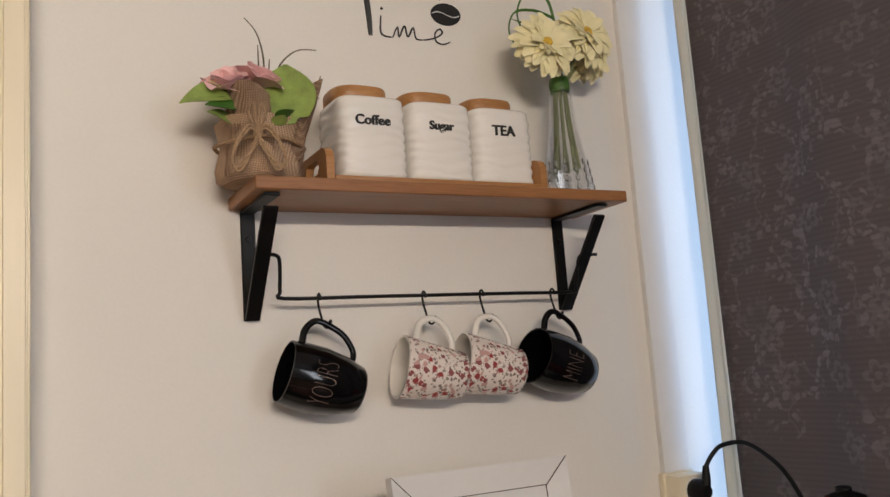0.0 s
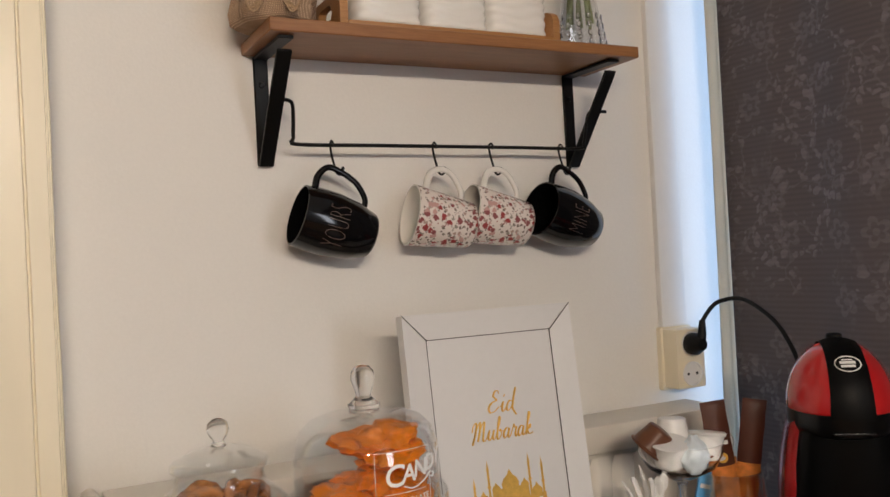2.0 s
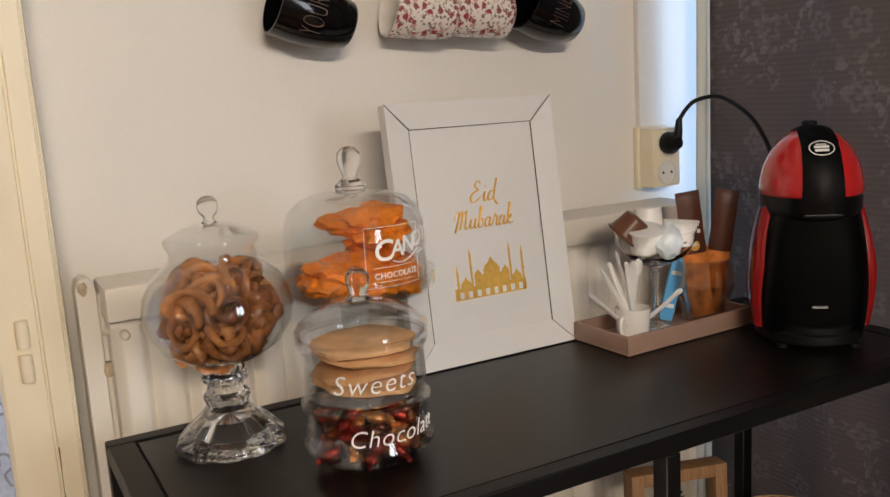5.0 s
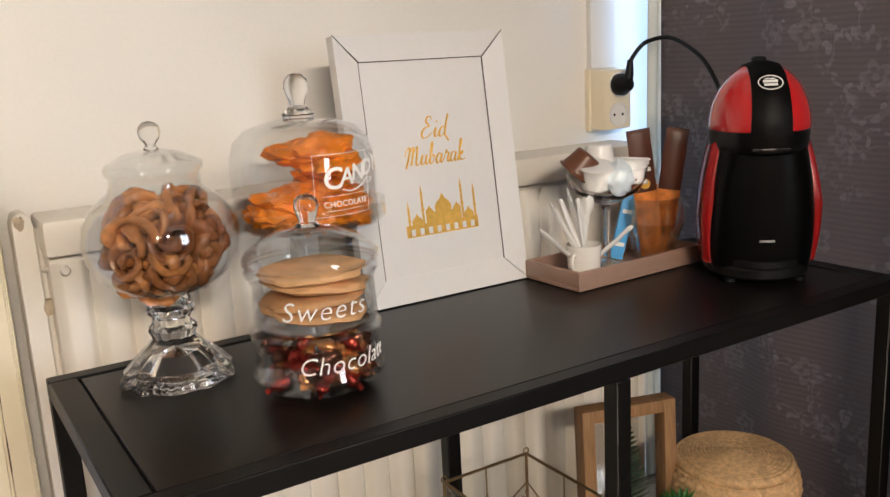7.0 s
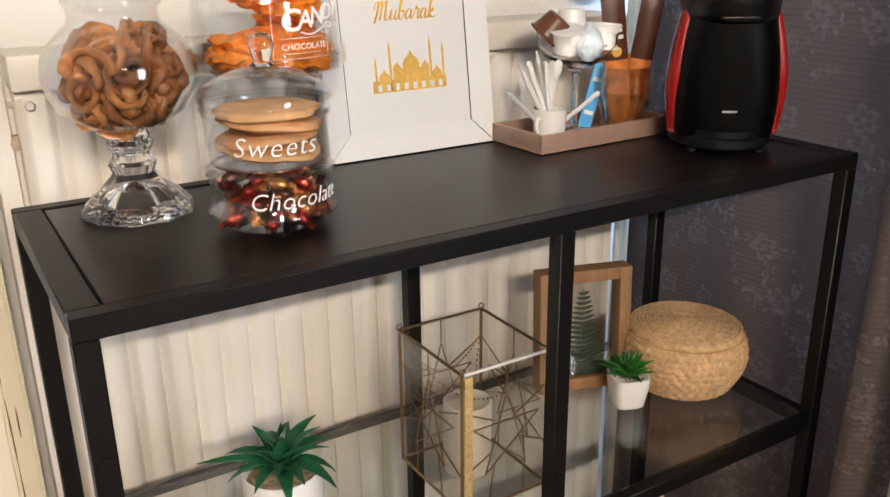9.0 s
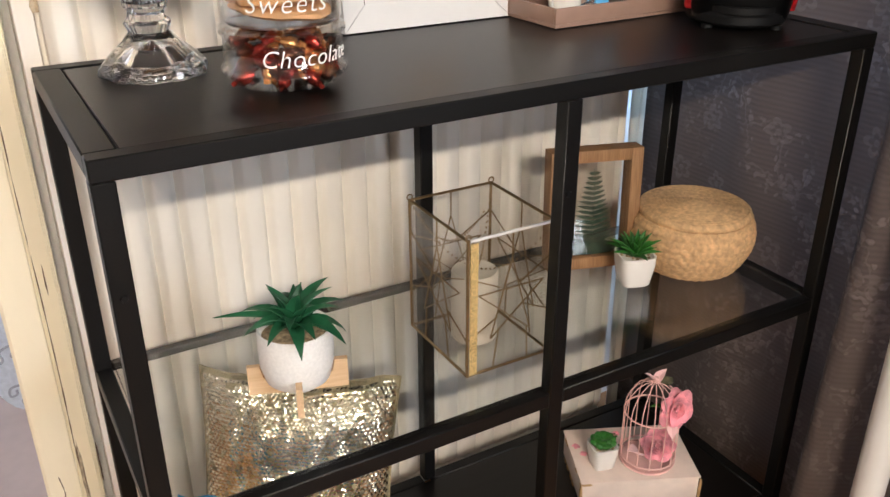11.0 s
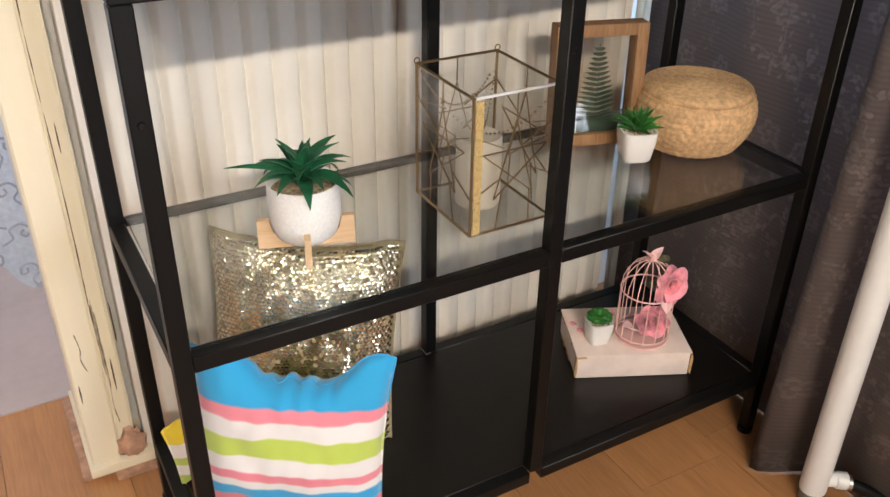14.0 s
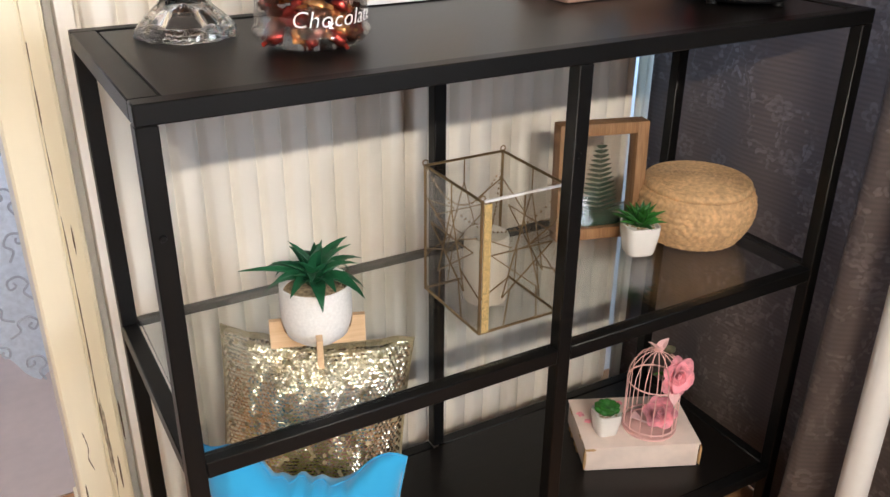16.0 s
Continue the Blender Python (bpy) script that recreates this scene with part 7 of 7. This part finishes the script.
def pillow(name, m, w, h, d, mat, label, seed=0, sag=0.0, n=26, gather=0.0):
    """A stuffed cushion, upright in its own x and z, with pinched corners and creases."""
    bm = bmesh.new()
    grid = []
    for side in (-1, 1):
        g = []
        for i in range(n + 1):
            u = i / n * 2 - 1
            row = []
            for j in range(n + 1):
                v = j / n * 2 - 1
                e = max(0.0, (1 - abs(u) ** 2.6)) ** 0.55 * max(0.0, (1 - abs(v) ** 2.6)) ** 0.55
                pin = 1 - 0.07 * (1 - abs(v) ** 2) * 1.0 if abs(u) > 0 else 1
                x = u * w / 2 * (1 - 0.06 * (1 - v * v))
                z = h / 2 + v * h / 2 * (1 - 0.06 * (1 - u * u)) - sag * max(0, v) ** 2 * (1 - u * u) * h
                y = side * d / 2 * e * (1 + 0.16 * noise.noise((u * 2.2 + seed, v * 2.2, side)))
                if v > 0.5:
                    z += 0.012 * (v - 0.5) * noise.noise((u * 4.5 + seed, 7.0, seed))
                if gather and v > 0.3:
                    near = ((v - 0.3) / 0.7) ** 1.5
                    z -= gather * near * math.exp(-((u - 0.08) / 0.42) ** 2) * (1 + 0.10 * math.sin(u * 34))
                    y += 0.008 * near * math.sin(u * 30 + 2 * v) * math.exp(-((u - 0.08) / 0.45) ** 2)
                    z += 0.010 * near * math.sin(u * 9 + 1.0)
                y += 0.006 * e * noise.noise((u * 5 + seed, v * 3, 4 + side))
                row.append((x, y, z))
            g.append(row)
        grid.append(g)
    vs = {}
    for s in (0, 1):
        for i in range(n + 1):
            for j in range(n + 1):
                rim = i in (0, n) or j in (0, n)
                if not (rim and s):
                    vs[s, i, j] = bm.verts.new(grid[s][i][j])
                else:
                    vs[s, i, j] = vs[0, i, j]
    for s in (0, 1):
        for i in range(n):
            for j in range(n):
                bm.faces.new((vs[s, i, j], vs[s, i + 1, j], vs[s, i + 1, j + 1], vs[s, i, j + 1]))
    p = thing(name, m, label, "cushion")
    part("cover", bm, mat, p, smooth=80)
    seam = [grid[0][i][0] for i in range(n + 1)] + [grid[0][n][j] for j in range(1, n + 1)] + [grid[0][i][n] for i in range(n - 1, -1, -1)] + [grid[0][0][j] for j in range(n - 1, 0, -1)]
    part("seam", tube(seam, 0.0016, 5, closed=True), mat, p)
    return p, grid


def sequin_cushion():
    p, grid = pillow("sequin_cushion", pose(0.212, 0.240, LOW_Z + 0.001, -9, 4, -28), 0.284, 0.352, 0.085, M["sequin_cloth"], "champagne-gold sequinned cushion leaning behind the striped one", 3, sag=0.025)
    bm = bmesh.new()
    rnd = random.Random(17)
    g = grid[0]
    n = len(g) - 1
    step = 0.0060
    cols, lines = int(0.284 / step), int(0.350 / step)
    for a in range(cols):
        for c in range(lines):
            fu, fv = (a + 0.5 + (0.5 if c % 2 else 0)) / cols * n, (c + 0.5) / lines * n
            if not (0.3 < fu < n - 0.3 and 0.3 < fv < n - 0.3) or rnd.random() < 0.10:
                continue
            i, j = int(fu), int(fv)
            P = [Vector(g[i][j]), Vector(g[i + 1][j]), Vector(g[i][j + 1])]
            at = P[0] + (P[1] - P[0]) * (fu - i) + (P[2] - P[0]) * (fv - j)
            nrm = (P[1] - P[0]).cross(P[2] - P[0]).normalized()
            if nrm.y > 0:
                nrm = -nrm
            band = 0.5 + 0.5 * math.sin(a * 0.95 + 0.8 * math.sin(c * 0.35))
            nrm = (nrm + Vector((0.16 * (band - 0.5), 0, 0.34 * (band - 0.45) ** 3 + 0.10 * (band > 0.72)))).normalized()
            nrm = (nrm + Vector((rnd.gauss(0, 0.06), rnd.gauss(0, 0.06), rnd.gauss(0, 0.06)))).normalized()
            side = nrm.orthogonal().normalized()
            up = nrm.cross(side)
            c0 = at + nrm * 0.0016
            ring = [bm.verts.new(c0 + 0.0035 * (math.cos(t) * side + math.sin(t) * up)) for t in (math.pi * k / 3 for k in range(6))]
            mid = bm.verts.new(c0 - nrm * 0.0006)
            for k in range(6):
                bm.faces.new((ring[k], ring[(k + 1) % 6], mid))
    ob = new("sequin", mesh_of("sequin", bm, M["sequin"]))
    ob.parent = p
    tagged(ob, "rows of shiny gold and silver sequins", kind="stuff")


sequin_cushion()
BLUE, PINK, WHITE, GREEN, YELLOW = (0.03, 0.36, 0.68), (0.78, 0.24, 0.30), (0.80, 0.77, 0.76), (0.50, 0.62, 0.10), (0.75, 0.56, 0.03)
bands = [(0.0, (0.74, 0.20, 0.24)), (0.185, BLUE), (0.255, WHITE), (0.305, PINK), (0.36, WHITE), (0.455, GREEN), (0.57, WHITE), (0.675, PINK), (0.745, BLUE), (1.0, BLUE)]
pillow("striped_cushion", pose(0.136, 0.102, LOW_Z + 0.001, -6, 5, -29), 0.270, 0.282, 0.085, stripes("striped_cloth", bands, 0.0, 0.275), "cushion striped in blue, pink, white and lime green", 8, sag=0.07, n=44, gather=0.034)
bands2 = [(0.0, GREEN), (0.15, WHITE), (0.30, GREEN), (0.42, WHITE), (0.64, YELLOW), (1.0, YELLOW)]
pillow("small_striped_cushion", pose(0.066, 0.250, LOW_Z + 0.001, -6, -6, 20), 0.105, 0.112, 0.045, stripes("yellow_striped_cloth", bands2, 0.0, 0.13), "small cushion striped in yellow, white and green", 5, n=16)


def gift_box():
    L, D, H = 0.206, 0.145, 0.050
    ang = math.degrees(math.atan2(0.059 - 0.146, 0.870 - 0.683))
    m = pose(0.686, 0.152, LOW_Z, 0, 0, ang)
    b = thing("keepsake_box", m, "pale pink keepsake box with floral lid and worn edges", "box")
    part("body", box(0.002, L - 0.002, 0.002, D - 0.002, 0, H - 0.003, 0.0015), M["gift_box"], b)
    part("lid", box(0, L, 0, D, H - 0.003, H, 0.001), M["gift_box"], b, "floral card lid")
    rnd = random.Random(6)
    for k in range(12):
        t, side = rnd.random(), k % 3
        p = [(0.08 * t * L, -0.0004, H - 0.004), (-0.0004, t * D, H - 0.004), (0.0, t * D, 0.004)][side]
        part("worn_edge", blob((0.006, 0.0012, 0.0022) if not side else (0.0012, 0.008, 0.0026), 0.6, 3, k, 8, m=pose(*p)), M["rust"], b, "worn gold patch")
    for x in (0.0, L):
        part("worn_corner", blob((0.003, 0.003, 0.02), 0.5, 3, x, 8, m=pose(x, 0.0, H * 0.5)), M["rust"], b)
    for k in range(12):
        mat = M["rose_petal" if k % 2 else "leaf"]
        at = pose(rnd.uniform(0.01, 0.45 * L), rnd.uniform(0.075, D - 0.01), H + 0.0002, 0, 0, 40 * k)
        f = part("printed_flower", lathe([(0, 0), (0.003, 0), (0.003, 0.0004), (0, 0.0005)], 10, m=at), mat, b)
        petals(f, mat, 5, 0.006, 0.007, 0.1, 2, at, rnd, 0.0002)
    return m @ pose(0, 0, H)


BOX = gift_box()


def rose(parent, m, rnd, s, mat, name="rose"):
    f = part(name, blob((0.006 * s, 0.006 * s, 0.009 * s), 0.2, 3, 1, 10, m=m @ pose(0, 0, 0.006 * s)), mat, parent, "pink cloth rose")
    for ring, (n, ln, wd, lift, z) in enumerate(((6, 0.024, 0.026, 22, 0.0), (6, 0.021, 0.024, 45, 0.002), (5, 0.017, 0.020, 64, 0.004), (4, 0.014, 0.015, 78, 0.005), (3, 0.012, 0.010, 86, 0.005))):
        petals(f, mat, n, ln * s, wd * s, 0.5 if ring < 2 else 0.15, lift, m, rnd, 0.0006, z * s, ring * 35)


def birdcage():
    rnd = random.Random(12)
    c = thing("birdcage", BOX @ pose(0.128, 0.056, 0) @ Matrix.Scale(1.08, 4), "small pink wire birdcage decorated with cloth roses", "birdcage")
    R, h = 0.043, 0.092
    pk = M["pink_wire"]
    part("floor_disc", lathe([(0, 0), (R, 0), (R, 0.0015), (0, 0.0015)], 40), pk, c, "pink round base")
    part("hoop", tube([(R * math.cos(t), R * math.sin(t), 0.012) for t in (2 * math.pi * k / 32 for k in range(32))], 0.0016, 6, closed=True), pk, c)
    for z in (0.003, h):
        part("hoop", tube([(R * math.cos(t), R * math.sin(t), z) for t in (2 * math.pi * k / 32 for k in range(32))], 0.0014, 6, closed=True), pk, c)
    for k in range(14):
        a = 2 * math.pi * k / 14
        pts = [(R * math.cos(a), R * math.sin(a), 0.008), (R * math.cos(a), R * math.sin(a), h)] + [(R * math.cos(u) * math.cos(a), R * math.cos(u) * math.sin(a), h + 0.056 * math.sin(u)) for u in (0.3, 0.6, 0.9, 1.2, 1.5)]
        part("wire", tube(pts, 0.0009, 5), pk, c)
    part("top_knot", blob((0.006, 0.006, 0.006), 0.3, 3, 1, 10, m=pose(0, 0, h + 0.059)), pk, c)
    for s in (-1, 1):
        part("ribbon", blade(0.026, 0.016, 0.4, 0.0008, 5, m=pose(0, 0, h + 0.056, 0, 0, 100 + 80 * s) @ pose(0, 0, 0, 20, -50, 0)), M["pink_petal"], c, "pale pink ribbon")
    part("ribbon_tail", blob((0.012, 0.008, 0.007), 0.5, 3, 6, 10, m=pose(0.016, 0, h + 0.056)), M["dry_stem"], c)
    rose(c, pose(0.026, -0.026, h + 0.024, 70, 14, -10) @ Matrix.Diagonal((0.92, 1.25, 1, 1)), rnd, 1.02, M["rose_petal"])
    part("pale_petal", blade(0.020, 0.018, 0.3, 0.0008, 5, m=pose(0.018, -0.040, h + 0.002, 0, 0, -95) @ pose(0, 0, 0, 0, 50, 0)), M["pink_petal"], c)
    rose(c, pose(0.010, -0.016, 0.040, 66, 0, -20), rnd, 1.05, M["rose_petal"])
    part("inner_petal", blade(0.03, 0.03, 0.4, 0.0008, 5, m=pose(-0.018, -0.014, 0.02, 0, 0, 200) @ pose(0, 0, 0, 0, -40, 0)), M["pink_petal"], c)
    for a in (20, 150, 280):
        part("leaf", blade(0.024, 0.012, 0.5, 0.0007, 5, m=pose(0.012, -0.02, h + 0.02, 0, 0, a)), M["leaf"], c)


birdcage()
square_pot("potted_plant", BOX @ pose(0.045, 0.046, 0.0003, 0, 0, 10), 0.046, 0.044, "tiny round-leaved green succulent in a white pot",
           lambda p, rnd: [part("leaf", blob((0.0125, 0.0095, 0.0060), 0.15, 2, k, 12, m=pose(0, 0, 0.044 + 0.003 * (k // 8), 0, 0, 45 * k + 20 * (k // 8)) @ pose(0.012 - 0.004 * (k // 8), 0, 0.004, 0, -25 - 18 * (k // 8), 0)), M["bright_leaf"], p) for k in range(16)])


def white_pole():
    p = thing("white_pole", pose(0.957, -0.168, 0), "white plastic pole with a side fitting standing before the curtain", "pole")
    part("tube", lathe([(0.0, 0.026), (0.0215, 0.026), (0.0222, 0.030), (0.0222, 0.95), (0.020, 0.955), (0, 0.955)], 36), M["white_plastic"], p, smooth=50)
    part("end_cap", lathe([(0, 0), (0.019, 0), (0.0195, 0.003), (0.0195, 0.026), (0, 0.026)], 32), M["curtain"], p, "grey end cap")
    part("branch", lathe([(0, 0), (0.013, 0), (0.013, 0.012), (0.015, 0.014), (0.015, 0.030), (0.012, 0.032), (0, 0.032)], 24, m=pose(0.014, -0.012, 0.052, 90, 0, 50)), M["white_plastic"], p, "white side fitting")
    part("ring", lathe([(0.009, 0), (0.0125, 0), (0.0125, 0.006), (0.009, 0.006)], 24, closed=True, m=pose(0.038, -0.033, 0.050, 90, 0, 50)), M["chrome"], p, "steel collar")
    part("hose", tube(curve([(0.038, -0.033, 0.049), (0.056, -0.050, 0.042), (0.08, -0.075, 0.028), (0.10, -0.12, 0.014), (0.12, -0.20, 0.011)], 6), 0.010, 12), M["black_plastic"], p, "black hose")


white_pole()
